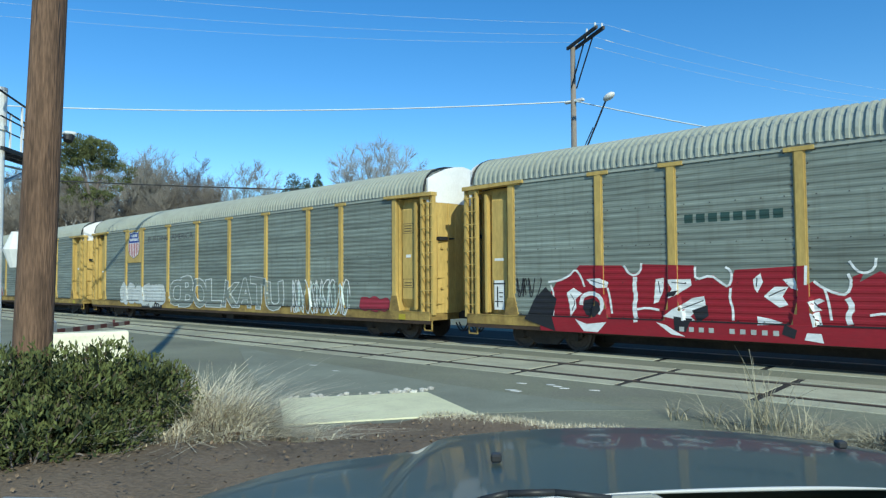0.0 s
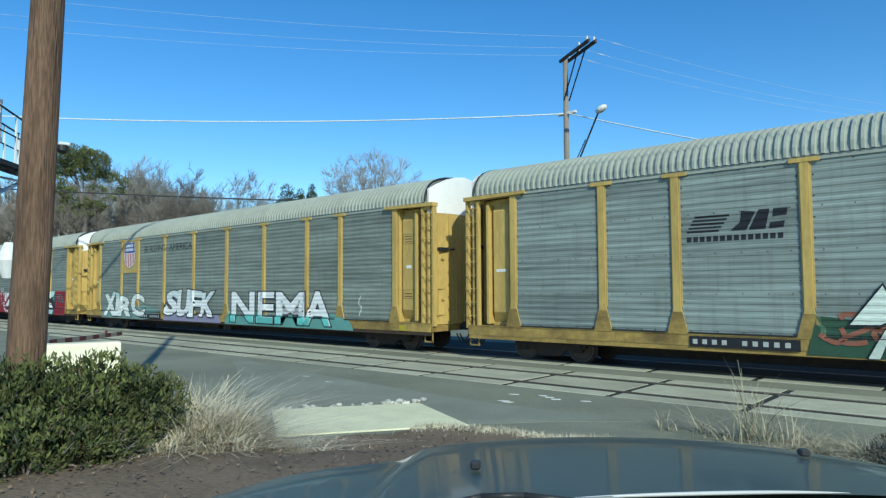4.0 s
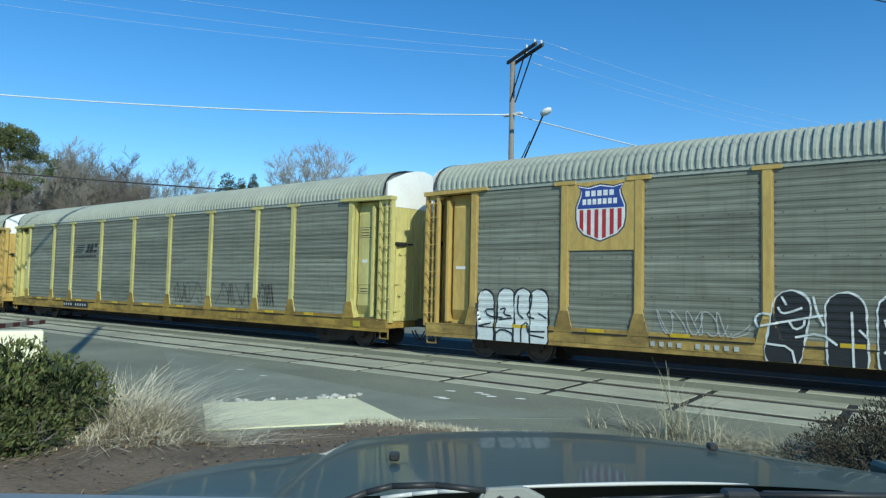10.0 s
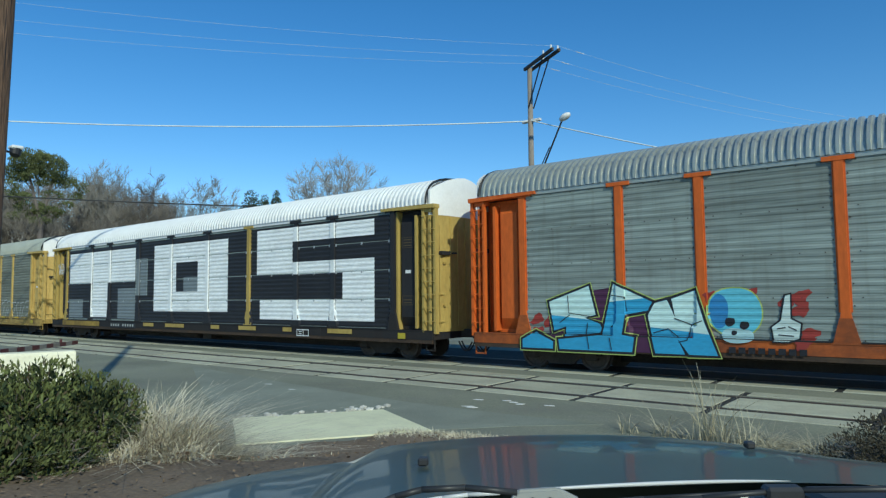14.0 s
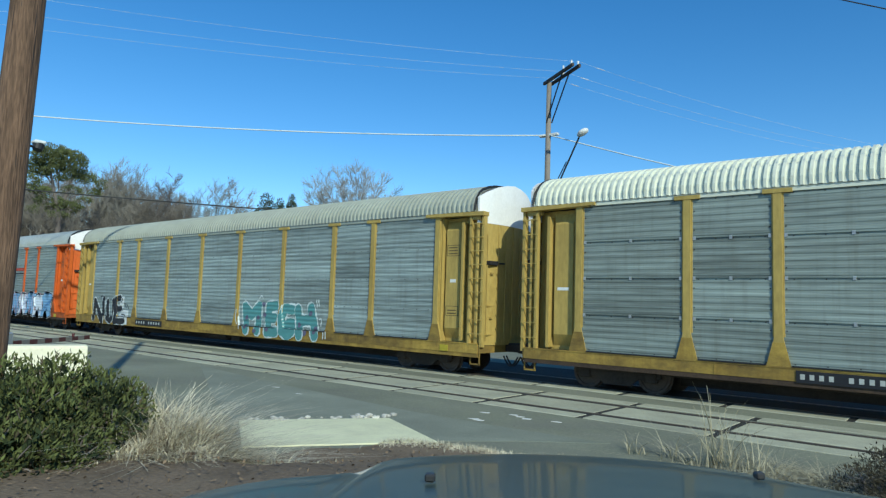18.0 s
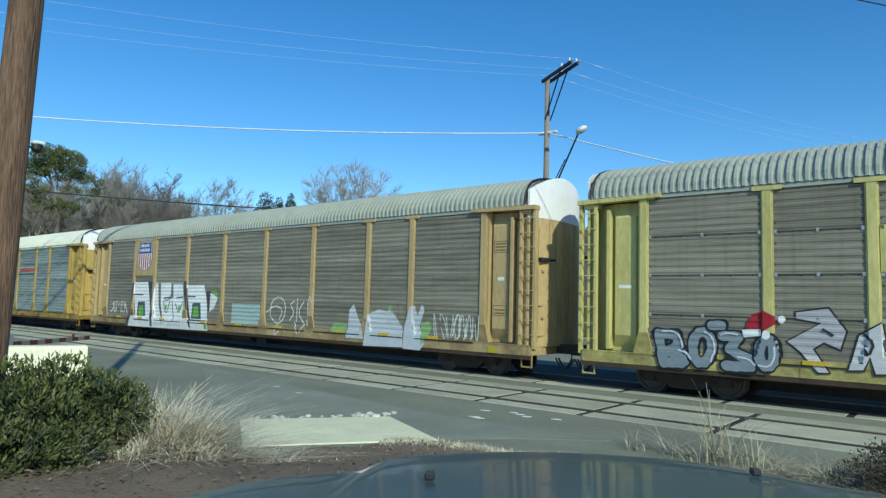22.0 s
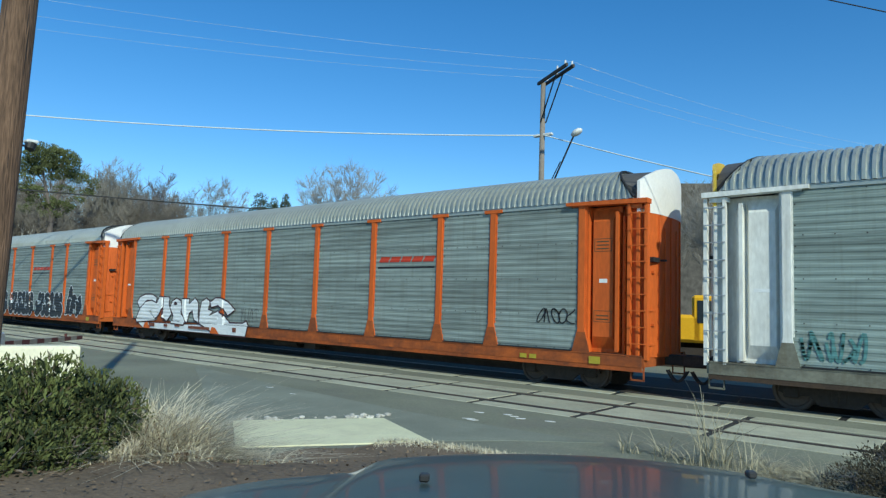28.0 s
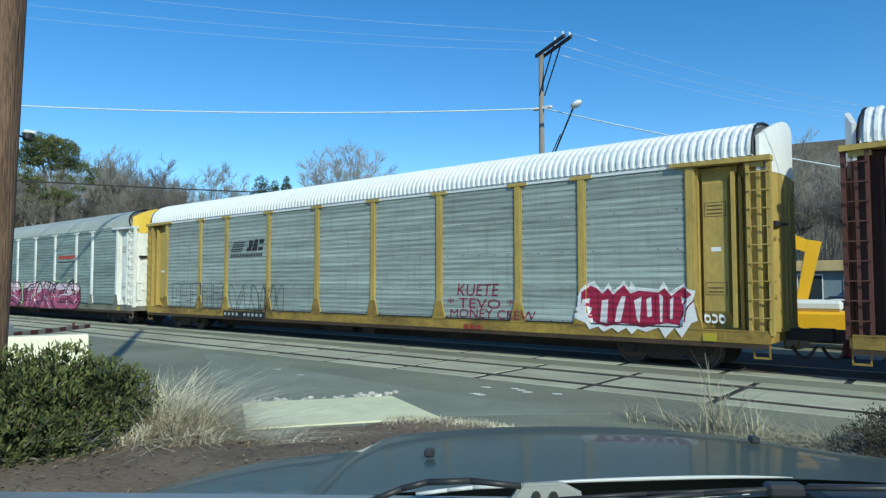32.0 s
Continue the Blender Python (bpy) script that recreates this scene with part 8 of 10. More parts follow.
def concrete_slab():
    bm = bmesh.new()
    prism(bm, [(-7.98, 5.55), (-6.38, 7.85), (-8.28, 8.80), (-9.75, 6.70)], "z", -0.05, 0.022)
    bmesh.ops.bevel(bm, geom=bm.edges[:], offset=0.012, segments=1, affect="EDGES")
    tagged(new("concrete_slab", mesh_of(bm, "concrete_slab", M["pad"])), "pale cast concrete slab at the road's edge", "slab", kind="structure")
    bm = bmesh.new()
    prism(bm, [(-9.2, 6.3), (-6.9, 7.4), (-5.6, 8.9), (-4.55, 9.8), (-6.36, 9.71), (-8.62, 9.73), (-13.28, 10.32), (-18.4, 11.2), (-13.0, 8.2)], "z", -0.02, 0.005)
    tagged(new("asphalt_patch", mesh_of(bm, "asphalt_patch", M["patch"])), "paler dusty strip of asphalt beside the slab", "asphalt", kind="structure")
    rnd = random.Random(5)
    st = [stone_mesh(i) for i in range(5)]
    for i in range(46):
        q = rnd.random() ** 0.9
        a = Vector((-9.78, 6.80)).lerp(Vector((-8.38, 8.95)), q)
        r = rnd.uniform(0.015, 0.065)
        ob = new("stone", st[i % 5])
        ob.matrix_basis = pose(a.x + rnd.gauss(0, 0.09), a.y + rnd.gauss(0, 0.07), r * 0.45, 0, 0, rnd.uniform(0, 360)) @ Matrix.Diagonal((r * 1.3, r, r, 1))
        tagged(ob, "small pale broken stone at the slab's edge", "stone", "stones along the slab")
    # flakes of old paint on the asphalt
    for i, (x, y) in enumerate(((-6.11, 10.90), (-6.87, 10.86), (-6.65, 10.75), (-7.05, 10.95), (-7.58, 10.75), (-7.3, 10.0), (-7.15, 9.95), (-11.8, 9.6), (-13.0, 9.9))):
        bm = bmesh.new()
        pts = [(0.11 * rnd.uniform(0.5, 1.2) * math.cos(t), 0.05 * rnd.uniform(0.4, 1.2) * math.sin(t)) for t in [k * math.pi / 4 for k in range(8)]]
        prism(bm, pts, "z", 0.0, 0.006)
        ob = new("paint_flake", mesh_of(bm, "paint_flake", M["white"]))
        ob.matrix_basis = pose(x, y, 0.0, 0, 0, 20 + rnd.uniform(-15, 15))
        tagged(ob, "worn white flake of road paint on asphalt", "road paint", "paint flakes")


concrete_slab()


def concrete_block():
    bm = bmesh.new()
    prism(bm, [(0, 0), (0.75, 0), (0.70, 0.70), (0.66, 0.75), (0.10, 0.75), (0.06, 0.70)], "x", 0.0, 1.80)
    bmesh.ops.bevel(bm, geom=bm.edges[:], offset=0.02, segments=2, affect="EDGES")
    ob = new("concrete_block", mesh_of(bm, "concrete_block", M["block"]))
    ob.matrix_basis = pose(-18.05, 5.78, 0, 0, 0, 70)
    tagged(ob, "white painted concrete block beside the crossing gate", "concrete block")


concrete_block()


def big_pole():
    """A thick leaning wooden utility pole near the car park."""
    ob = thing("utility_pole", "thick weathered brown wooden pole leaning slightly in a bush", "utility pole", m=pose(-7.56, 2.265, 0.25))
    bm = bmesh.new()
    n, rings = 24, []
    for i in range(35):
        z = -0.5 + i * 0.5
        r = 0.180 - 0.0021 * i
        ring = []
        for a in [2 * math.pi * k / n for k in range(n)]:
            q = r * (1 + 0.045 * noise.noise((2.2 * math.cos(a), 2.2 * math.sin(a), z * 0.35)))
            ring.append(bm.verts.new((q * math.cos(a), q * math.sin(a), z)))
        rings.append(ring)
    for a, b in zip(rings, rings[1:]):
        for k in range(n):
            bm.faces.new((a[k], a[(k + 1) % n], b[(k + 1) % n], b[k]))
    bm.faces.new(rings[-1])
    bm.faces.new(rings[0][::-1])
    bm.transform(pose(0, 0, 0, -1.45, 0, 0))
    part("shaft", bm, M["pole_wood"], ob, smooth=True)
    rnd = random.Random(3)
    lean = pose(0, 0, 0, -1.45, 0, 0)
    for i in range(34):
        z, a, ln = rnd.uniform(0.5, 6.8), rnd.uniform(-2.6, 0.7), rnd.uniform(0.15, 0.7)
        r = 0.180 - 0.0042 * (z + 0.5)
        w = rnd.uniform(0.002, 0.005)
        bm = bmesh.new()
        prism(bm, [(-w, 0), (0, -ln / 2), (w, 0.02), (w * 0.4, ln / 2)], "y", -0.004, 0.010)
        part("crack", bm, M["black"], ob, m=lean @ Matrix.Translation((r * math.cos(a), r * math.sin(a), z)) @ pose(0, 0, 0, 0, 0, math.degrees(a) + 90) @ pose(0, 0.006, 0))


big_pole()


# ---------------------------------------------------------------- wires and the far pole
def wire(bm, a, b, sag, r, n=14, sides=5):
    a, b = Vector(a), Vector(b)
    pts = [a.lerp(b, i / n) - Vector((0, 0, 4 * sag * (i / n) * (1 - i / n))) for i in range(n + 1)]
    d = (b - a).normalized()
    u = d.cross(Vector((0, 0, 1))).normalized()
    v = u.cross(d)
    rings = [[bm.verts.new(p + r * (math.cos(t) * u + math.sin(t) * v)) for t in [2 * math.pi * i / sides for i in range(sides)]] for p in pts]
    for p, q in zip(rings, rings[1:]):
        for i in range(sides):
            bm.faces.new((p[i], p[(i + 1) % sides], q[(i + 1) % sides], q[i]))


FAR = Vector((-16.15, 27.5, 0))
ARM = pose(0, 0, 0, 0, 0, -33)
M["dark_wood"] = surface("dark_crossarm_wood", (0.07, 0.055, 0.045), 0.85, vary=0.3, stretch=(0.4, 3, 3))


def far_pole():
    ob = thing("street_light_pole", "grey wooden power pole with offset crossarms and street lamp", "utility pole", m=Matrix.Translation(FAR))
    part("shaft", tubes((( -0.02, 0, 0), (0, 0, 12.98), 0.17, 0.12), n=12), M["grey_wood"], ob, smooth=True)
    for y in (-0.17, 0.17):
        part("crossarm", boxes((-0.22, 2.66, y - 0.055, y + 0.055, 12.9, 13.05), bevel=0.01), M["dark_wood"], ob, m=ARM)
        part("brace", tubes(((0.06, y * 0.8, 11.0), (1.65, y, 12.92), 0.035), n=6), M["black"], ob, m=ARM)
    part("strut", tubes(((-0.20, 0, 11.2), (-0.17, 0, 12.9), 0.035), n=6), M["dark_wood"], ob, m=ARM)
    for x, y in ((0.1, 0.17), (1.1, 0.17), (2.5, 0.17), (2.5, -0.17), (1.75, -0.17)):
        part("insulator", tubes(((x, y, 13.05), (x, y, 13.22), 0.05, 0.035), n=8), M["white"], ob, m=ARM)
    part("cable_clamp", boxes((-0.45, 0.55, -0.1, 0.1, 10.33, 10.45), bevel=0.02), M["white"], ob)
    arm = part("lamp_arm", tubes(((0.35, -0.2, 7.2), (1.95, -0.5, 10.0), 0.04), ((0.15, -0.2, 7.2), (1.2, -0.35, 8.9), 0.025), ((0.0, 0, 7.15), (0.4, -0.2, 7.2), 0.05), n=6), M["black"], ob, "thin dark steel bracket")
    bm = bmesh.new()
    bmesh.ops.create_uvsphere(bm, u_segments=12, v_segments=8, radius=0.2)
    for v in bm.verts:
        v.co.x *= 1.5
        v.co.z *= 0.75
    bm.transform(pose(2.1, -0.52, 10.12, 0, -25, 0))
    part("lamp_head", bm, M["white"], ob, "grey cobra-head street lamp", smooth=True)


far_pole()


def cables():
    tops = [FAR + Vector((x, y, z)) for x, y, z in ((0.18, 0.09, 13.2), (1.02, -0.46, 13.2), (2.2, -1.22, 13.2))]
    ends = [(-37.0, 2.4, 13.6), (-36.0, 1.8, 13.8), (-35.0, 1.0, 14.1)]
    for p, e in zip(tops, ends):
        bm = bmesh.new()
        far = Vector((-3.5, 56.0, 13.4)) + (p - tops[1])
        wire(bm, p, e, 0.5, 0.0035)
        wire(bm, p, far, 0.6, 0.004)
        w = tagged(new("overhead_wire", mesh_of(bm, "overhead_wire", M["pale_cable"])), "thin pale power line strung from the crossarm", "wire", "power lines")
        a, b = p.lerp(far, 0.035), p.lerp(far, 0.05)
        part("sleeve", tubes((a - Vector((0, 0, 0.081)), b - Vector((0, 0, 0.114)), 0.016), n=6), M["white"], w, "white wrapped sleeve")
    bm = bmesh.new()
    a = FAR + Vector((-0.1, -0.1, 10.38))
    wire(bm, a, (-44.0, 5.0, 11.3), 0.55, 0.032, 20)
    wire(bm, FAR + Vector((0.2, -0.1, 10.33)), (6.0, 29.0, 3.6), 0.35, 0.028, 20)
    tagged(new("telephone_cable", mesh_of(bm, "telephone_cable", M["pale_cable"])), "pale spiral-lashed telephone cable on the grey pole", "cable")
    bm = bmesh.new()
    wire(bm, (-31.0, -1.9, 15.3), (-5.0, 26.8, 15.6), 0.1, 0.085, 12)
    tagged(new("overhead_cable", mesh_of(bm, "overhead_cable", M["cable"])), "thick dark cable high over the tracks", "cable")
    bm = bmesh.new()
    wire(bm, (-26.5, 29.0, 7.15), (-45.0, 1.0, 7.65), 0.25, 0.035, 20)
    tagged(new("dark_cable", mesh_of(bm, "dark_cable", M["cable"])), "dark sagging service cable across the tracks", "cable")
    bm = bmesh.new()
    wire(bm, (-5.0, 13.0, 9.3), (3.0, 15.5, 6.0), 0.05, 0.012, 8)
    tagged(new("guy_wire", mesh_of(bm, "guy_wire", M["cable"])), "dark thin wire overhead", "wire")


cables()


# ---------------------------------------------------------------- crossing signals
def cantilever_signal():
    ob = thing("cantilever_signal", "white railway signal mast with dark walkway arm and railings", "railway signal", m=pose(-17.49, 4.53, 0))
    part("mast", tubes(((0, 0, 0), (0, 0, 5.5), 0.135), ((0, 0, 5.5), (0, 0, 6.35), 0.16), ((0, 0, 5.45), (0, 0, 5.55), 0.18), n=14), M["white"], ob, "white steel mast", smooth=False)
    part("mast_cap", tubes(((0, 0, 6.35), (0, 0, 6.42), 0.17), n=14), M["galv"], ob)
    part("foot", boxes((-0.3, 0.3, -0.3, 0.3, 0, 0.25), bevel=0.03), M["concrete"], ob)
    d = Vector((-0.81, 0.586, 0))
    s = Vector((0.586, 0.81, 0))

    def along(a, side, z):
        return d * a + s * side + Vector((0, 0, z))
    part("walkway", tubes(*[(along(-0.3, q, 5.0), along(2.6, q, 5.12), 0.06) for q in (-0.4, -0.1, 0.2)], *[(along(a, -0.4, 5.02 + a * 0.05), along(a, 0.2, 5.02 + a * 0.05), 0.05) for a in [i * 0.3 for i in range(9)]], n=4), M["black"], ob, "dark steel grating arm")
    part("brace", tubes((along(0, 0, 4.2), along(2.2, 0, 4.95), 0.05), (along(0, -0.35, 4.75), along(2.6, -0.35, 4.95), 0.03), n=6), M["galv"], ob)
    for q in (-0.4, 0.2):
        for a in (0.75, 1.7, 2.6):
            part("railing_post", tubes((along(a, q, 5.0 + a * 0.05), along(a, q, 6.15 + a * 0.02), 0.03), n=6), M["white"], ob)
        part("handrail", tubes((along(-0.6, q, 6.25), along(2.6, q, 6.2), 0.025), (along(-0.4, q, 5.7), along(2.6, q, 5.75), 0.02), n=6), M["black"], ob)
    lamp = part("flashing_light", tubes((Vector((-2.58, 2.33, 5.93)), Vector((-2.62, 2.37, 6.10)), 0.12, 0.15), (along(2.6, 0, 6.0), Vector((-2.60, 2.35, 5.98)), 0.03), (along(2.6, 0, 5.1), along(2.6, 0, 6.0), 0.04), n=12), M["black"], ob, "black flashing-light hood")
    part("light_cover", boxes((-0.15, 0.15, -0.15, 0.15, -0.05, 0.05), bevel=0.03), M["white"], lamp, "white top cover", m=Matrix.Translation((-2.62, 2.37, 6.15)))
    bell = part("bell", tubes((along(-0.1, 0.45, 2.75), along(-0.1, 0.45, 3.15), 0.26, 0.1), (along(-0.1, 0.45, 2.35), along(-0.1, 0.45, 2.75), 0.12, 0.26), n=12), M["white"], ob, "white signal bell housing")


cantilever_signal()


M["gate_red"] = surface("faded_red_reflective", (0.10, 0.03, 0.03), 0.6)
M["gate_white"] = surface("grimy_white_reflective", (0.24, 0.22, 0.19), 0.6)


def crossing_gate():
    ob = thing("crossing_gate", "lowered red and white striped crossing gate arm", "crossing gate", m=pose(-19.1, 6.2, -0.21, 0, 0, 132.5))
    part("pedestal", boxes((-0.45, -0.2, -0.14, 0.14, 0.2, 0.85), bevel=0.02), M["galv"], ob)
    part("machine_box", boxes((-0.62, -0.12, -0.25, 0.25, 0.75, 1.25), bevel=0.04), M["galv"], ob)
    part("counterweight", boxes((-1.0, -0.6, -0.06, 0.06, 0.85, 1.1), bevel=0.03), M["black"], ob)
    for i in range(12):
        part("arm_section", boxes((-0.12 + i * 0.38, 0.26 + i * 0.38, -0.03, 0.03, 0.87 - i * 0.003, 1.00 - i * 0.004)), M["gate_red"] if i % 2 else M["gate_white"], ob, "red stripe" if i % 2 else "white stripe")
        if i == 9:
            part("arm_light", tubes(((i * 0.38, 0, 0.96), (i * 0.38, 0, 1.06), 0.04), n=8), M["gate_red"], ob)


crossing_gate()


# ---------------------------------------------------------------- plants
def leaf_cloud(name, material, shells, count, size, seed, parent=None, up=0.35, thin=2.6, clump=0.0, gap=-0.12):
    """Many small leaves spread through ellipsoids (centre, radii), denser at the outside."""
    rnd = random.Random(seed)
    verts, faces = [], []
    vol = [r[0] * r[1] * r[2] for _, r in shells]
    for _ in range(count):
        (cx, cy, cz), (rx, ry, rz) = rnd.choices(shells, vol)[0]
        v = Vector((rnd.gauss(0, 1), rnd.gauss(0, 1), rnd.gauss(0, 1))).normalized()
        q = rnd.random() ** 0.30
        lump = 1 + 0.20 * noise.noise((v.x * 2.7 + cx, v.y * 2.7 + cy, v.z * 2.7 + cz)) + 0.10 * noise.noise((v.x * 7 + cx, v.y * 7, v.z * 7))
        p = Vector((cx + v.x * rx * q * lump, cy + v.y * ry * q * lump, cz + v.z * rz * q * lump))
        if clump and noise.noise(p * clump) + 0.5 * noise.noise(p * clump * 2.3) < gap:
            continue
        if p.z < 0.03:
            p.z = 0.03 + rnd.random() * 0.1
        d = (v * 0.7 + Vector((rnd.gauss(0, 0.5), rnd.gauss(0, 0.5), up + rnd.gauss(0, 0.45)))).normalized()
        s = d.cross(Vector((rnd.gauss(0, 1), rnd.gauss(0, 1), rnd.gauss(0, 1)))).normalized()
        L, w = size * rnd.uniform(0.6, 1.35), size / thin * rnd.uniform(0.7, 1.2)
        b = len(verts)
        verts += [p - d * L * 0.5, p + s * w * 0.5, p + d * L * 0.5, p - s * w * 0.5]
        faces.append((b, b + 1, b + 2, b + 3))
    me = bpy.data.meshes.new(name)
    me.from_pydata(verts, [], faces)
    me.materials.append(material)
    ob = new(name, me)
    ob.parent = parent
    return ob


def stems(shells, n, seed, r=0.012):
    rnd = random.Random(seed)
    bm = bmesh.new()
    for _ in range(n):
        (cx, cy, cz), (rx, ry, rz) = rnd.choice(shells)
        a = Vector((cx + rnd.gauss(0, 0.15), cy + rnd.gauss(0, 0.15), 0.0))
        b = Vector((cx + rnd.uniform(-0.8, 0.8) * rx, cy + rnd.uniform(-0.8, 0.8) * ry, cz + rnd.uniform(-0.2, 0.7) * rz))
        c = a.lerp(b, 0.5) + Vector((0, 0, 0.1))
        tube(bm, a, c, r, r * 0.8, n=4, cap=False)
        tube(bm, c, b, r * 0.8, r * 0.4, n=4, cap=False)
    return bm


def polar(a, r):
    """A place by its bearing (degrees left of +y) and distance."""
    return -r * math.sin(radians(a)), r * math.cos(radians(a))


def bush_left():
    ox, oy = polar(70.5, 7.45)
    ob = thing("bush", "dense dark green evergreen bush round a pole", "bush", m=pose(ox, oy, 0.30))
    shells = []
    for a, r, c, w, h in ((79, 7.6, 0.52, 0.62, 0.58), (75.5, 7.5, 0.55, 0.60, 0.62), (72, 7.42, 0.56, 0.56, 0.58), (69.5, 7.3, 0.45, 0.50, 0.50), (68.6, 7.62, 0.62, 0.52, 0.56), (66, 7.55, 0.50, 0.50, 0.52), (64.3, 7.75, 0.42, 0.40, 0.46),
                            (77, 6.95, 0.34, 0.50, 0.42), (73.5, 6.9, 0.36, 0.48, 0.42), (70.5, 6.9, 0.30, 0.44, 0.38), (67.5, 7.0, 0.28, 0.38, 0.34)):
        x, y = polar(a, r)
        shells.append(((x - ox, y - oy, c), (w, w, h)))
    part("stem", stems(shells, 90, 4), M["bark"], ob)
    for i, mt in enumerate((M["bush"], M["bush2"])):
        leaf_cloud("foliage", mt, shells, (62000, 7000)[i], (0.062, 0.06)[i], 11 + i, ob, 0.6, 2.8, 5.5, 0.0)
    # Inner leaves in the darkened colour that stands for shade inside the bush.
    leaf_cloud("inner_foliage", M["shaded_leaf"], [(c, (w * 0.85, d * 0.85, h * 0.85)) for c, (w, d, h) in shells], 7000, 0.09, 15, ob, 0.5, 2.5)


def bush_right():
    ob = thing("bush", "dark brownish leafless bush at the kerb", "bush", m=pose(-0.55, 9.55, 0))
    shells = [((-0.15, 0, 0.24), (0.62, 0.5, 0.36)), ((0.35, 0.1, 0.36), (0.62, 0.6, 0.50)), ((0.95, 0.2, 0.34), (0.7, 0.6, 0.48)), ((-0.45, -0.45, 0.14), (0.5, 0.5, 0.26)), ((0.15, -0.75, 0.20), (0.75, 0.55, 0.36)), ((0.8, -0.6, 0.3), (0.7, 0.6, 0.46))]
    part("stem", stems(shells, 110, 8, 0.008), M["bark"], ob)
    leaf_cloud("foliage", M["bush3"], shells, 24000, 0.05, 21, ob, 0.5, 3.0)


bush_left()
bush_right()


def grass_clump(x, y, n, height, spread, seed, label, droop=0.5, lean=(0, 0), width=0.007, mat="straw"):
    rnd = random.Random(seed)
    verts, faces = [], []
    z0 = ground_z(x, y)
    for _ in range(n):
        a, r = rnd.uniform(0, 2 * math.pi), spread * abs(rnd.gauss(0, 0.55))
        p = Vector((r * math.cos(a), r * math.sin(a), 0))
        h = height * rnd.uniform(0.35, 1.15) * (1 - 0.25 * min(1, r / (spread + 0.01)))
        out = Vector((math.cos(a) + lean[0] + rnd.gauss(0, 0.9), math.sin(a) + lean[1] + rnd.gauss(0, 0.9), 0)) * rnd.uniform(0.1, droop) * h
        if rnd.random() < 0.22:
            out, h = out * 1.5, h * 0.6
        side = Vector((-out.y, out.x, 0)).normalized() if out.length > 1e-4 else Vector((1, 0, 0))
        w, curl = width * rnd.uniform(0.5, 1.4), rnd.gauss(0, 0.28) * h
        b = len(verts)
        for q in (0, 0.3, 0.55, 0.8, 1.0):
            c = p + out * q ** 1.8 + side * curl * q * q + Vector((0, 0, h * (q - (0.18 * droop + 0.12) * q * q)))
            ww = w * (1 - 0.75 * q)
            verts += [c - side * ww, c + side * ww]
        for k in range(4):
            faces.append((b + 2 * k, b + 2 * k + 1, b + 2 * k + 3, b + 2 * k + 2))
    me = bpy.data.meshes.new("dry_grass_clump")
    me.from_pydata(verts, [], faces)
    me.materials.append(M[mat])
    ob = new("dry_grass_clump", me)
    ob.matrix_basis = pose(x, y, z0)
    return tagged(ob, label, "grass", "dry grass clumps", "stuff")


GR = "pale dry winter grass clump in bare soil"
for i, (a, r, n, h, s, dr) in enumerate(((62.0, 7.6, 170, 0.85, 0.26, 0.8), (60.6, 7.5, 240, 0.80, 0.28, 1.0), (59.0, 7.5, 300, 0.74, 0.30, 1.2), (57.8, 7.6, 300, 0.55, 0.30, 1.3), (60.8, 7.95, 160, 0.98, 0.28, 0.5),
                                         (59.0, 7.95, 150, 1.02, 0.26, 0.7), (56.2, 7.7, 300, 0.34, 0.40, 1.8), (62.8, 7.2, 200, 0.36, 0.36, 1.2), (59.5, 7.1, 260, 0.26, 0.45, 1.5), (63.0, 7.8, 110, 0.85, 0.25, 0.6),
                                         (57.0, 7.3, 260, 0.24, 0.5, 1.6), (54.4, 7.9, 200, 0.20, 0.5, 1.8), (58.2, 7.9, 60, 0.9, 0.2, 1.2), (64.5, 7.1, 160, 0.2, 0.5, 1.4))):
    grass_clump(*polar(a, r), int(n * 1.35), h, s * 1.1, 30 + i, GR, dr, lean=(0.1, 0.35), width=0.0062)
    grass_clump(*polar(a, r - 0.1), n // 3, h * 0.75, s * 1.1, 130 + i, "brown dead undergrowth among dry grass", dr, lean=(0.2, 0.8), width=0.005, mat="brown_grass")
for i, (a, r, n, h, s) in enumerate(((56.5, 7.5, 900, 0.10, 0.9), (54.5, 7.9, 700, 0.08, 0.8), (60.5, 7.2, 600, 0.10, 0.8), (52.0, 8.3, 500, 0.07, 0.8), (57.5, 8.3, 500, 0.12, 0.6))):
    grass_clump(*polar(a, r), n, h, s, 230 + i, "flattened straw on the soil round dry grass", 3.0, width=0.006)
for i, (x, y, n, h, s, dr) in enumerate(((-2.85, 9.35, 34, 1.25, 0.16, 0.25), (-2.65, 9.3, 50, 0.95, 0.3, 0.5), (-2.05, 9.2, 420, 0.40, 0.40, 3.0), (-1.5, 9.25, 620, 0.46, 0.40, 3.2), (-3.5, 9.5, 30, 0.60, 0.26, 1.3),
                                         (-3.1, 9.3, 60, 0.40, 0.4, 1.8), (-2.3, 9.2, 30, 0.8, 0.3, 0.5), (-4.0, 9.45, 25, 0.5, 0.2, 0.9))):
    grass_clump(x, y, n, h, s, 60 + i, "tall dry grass stalks beside the road", dr, mat="dull_straw")


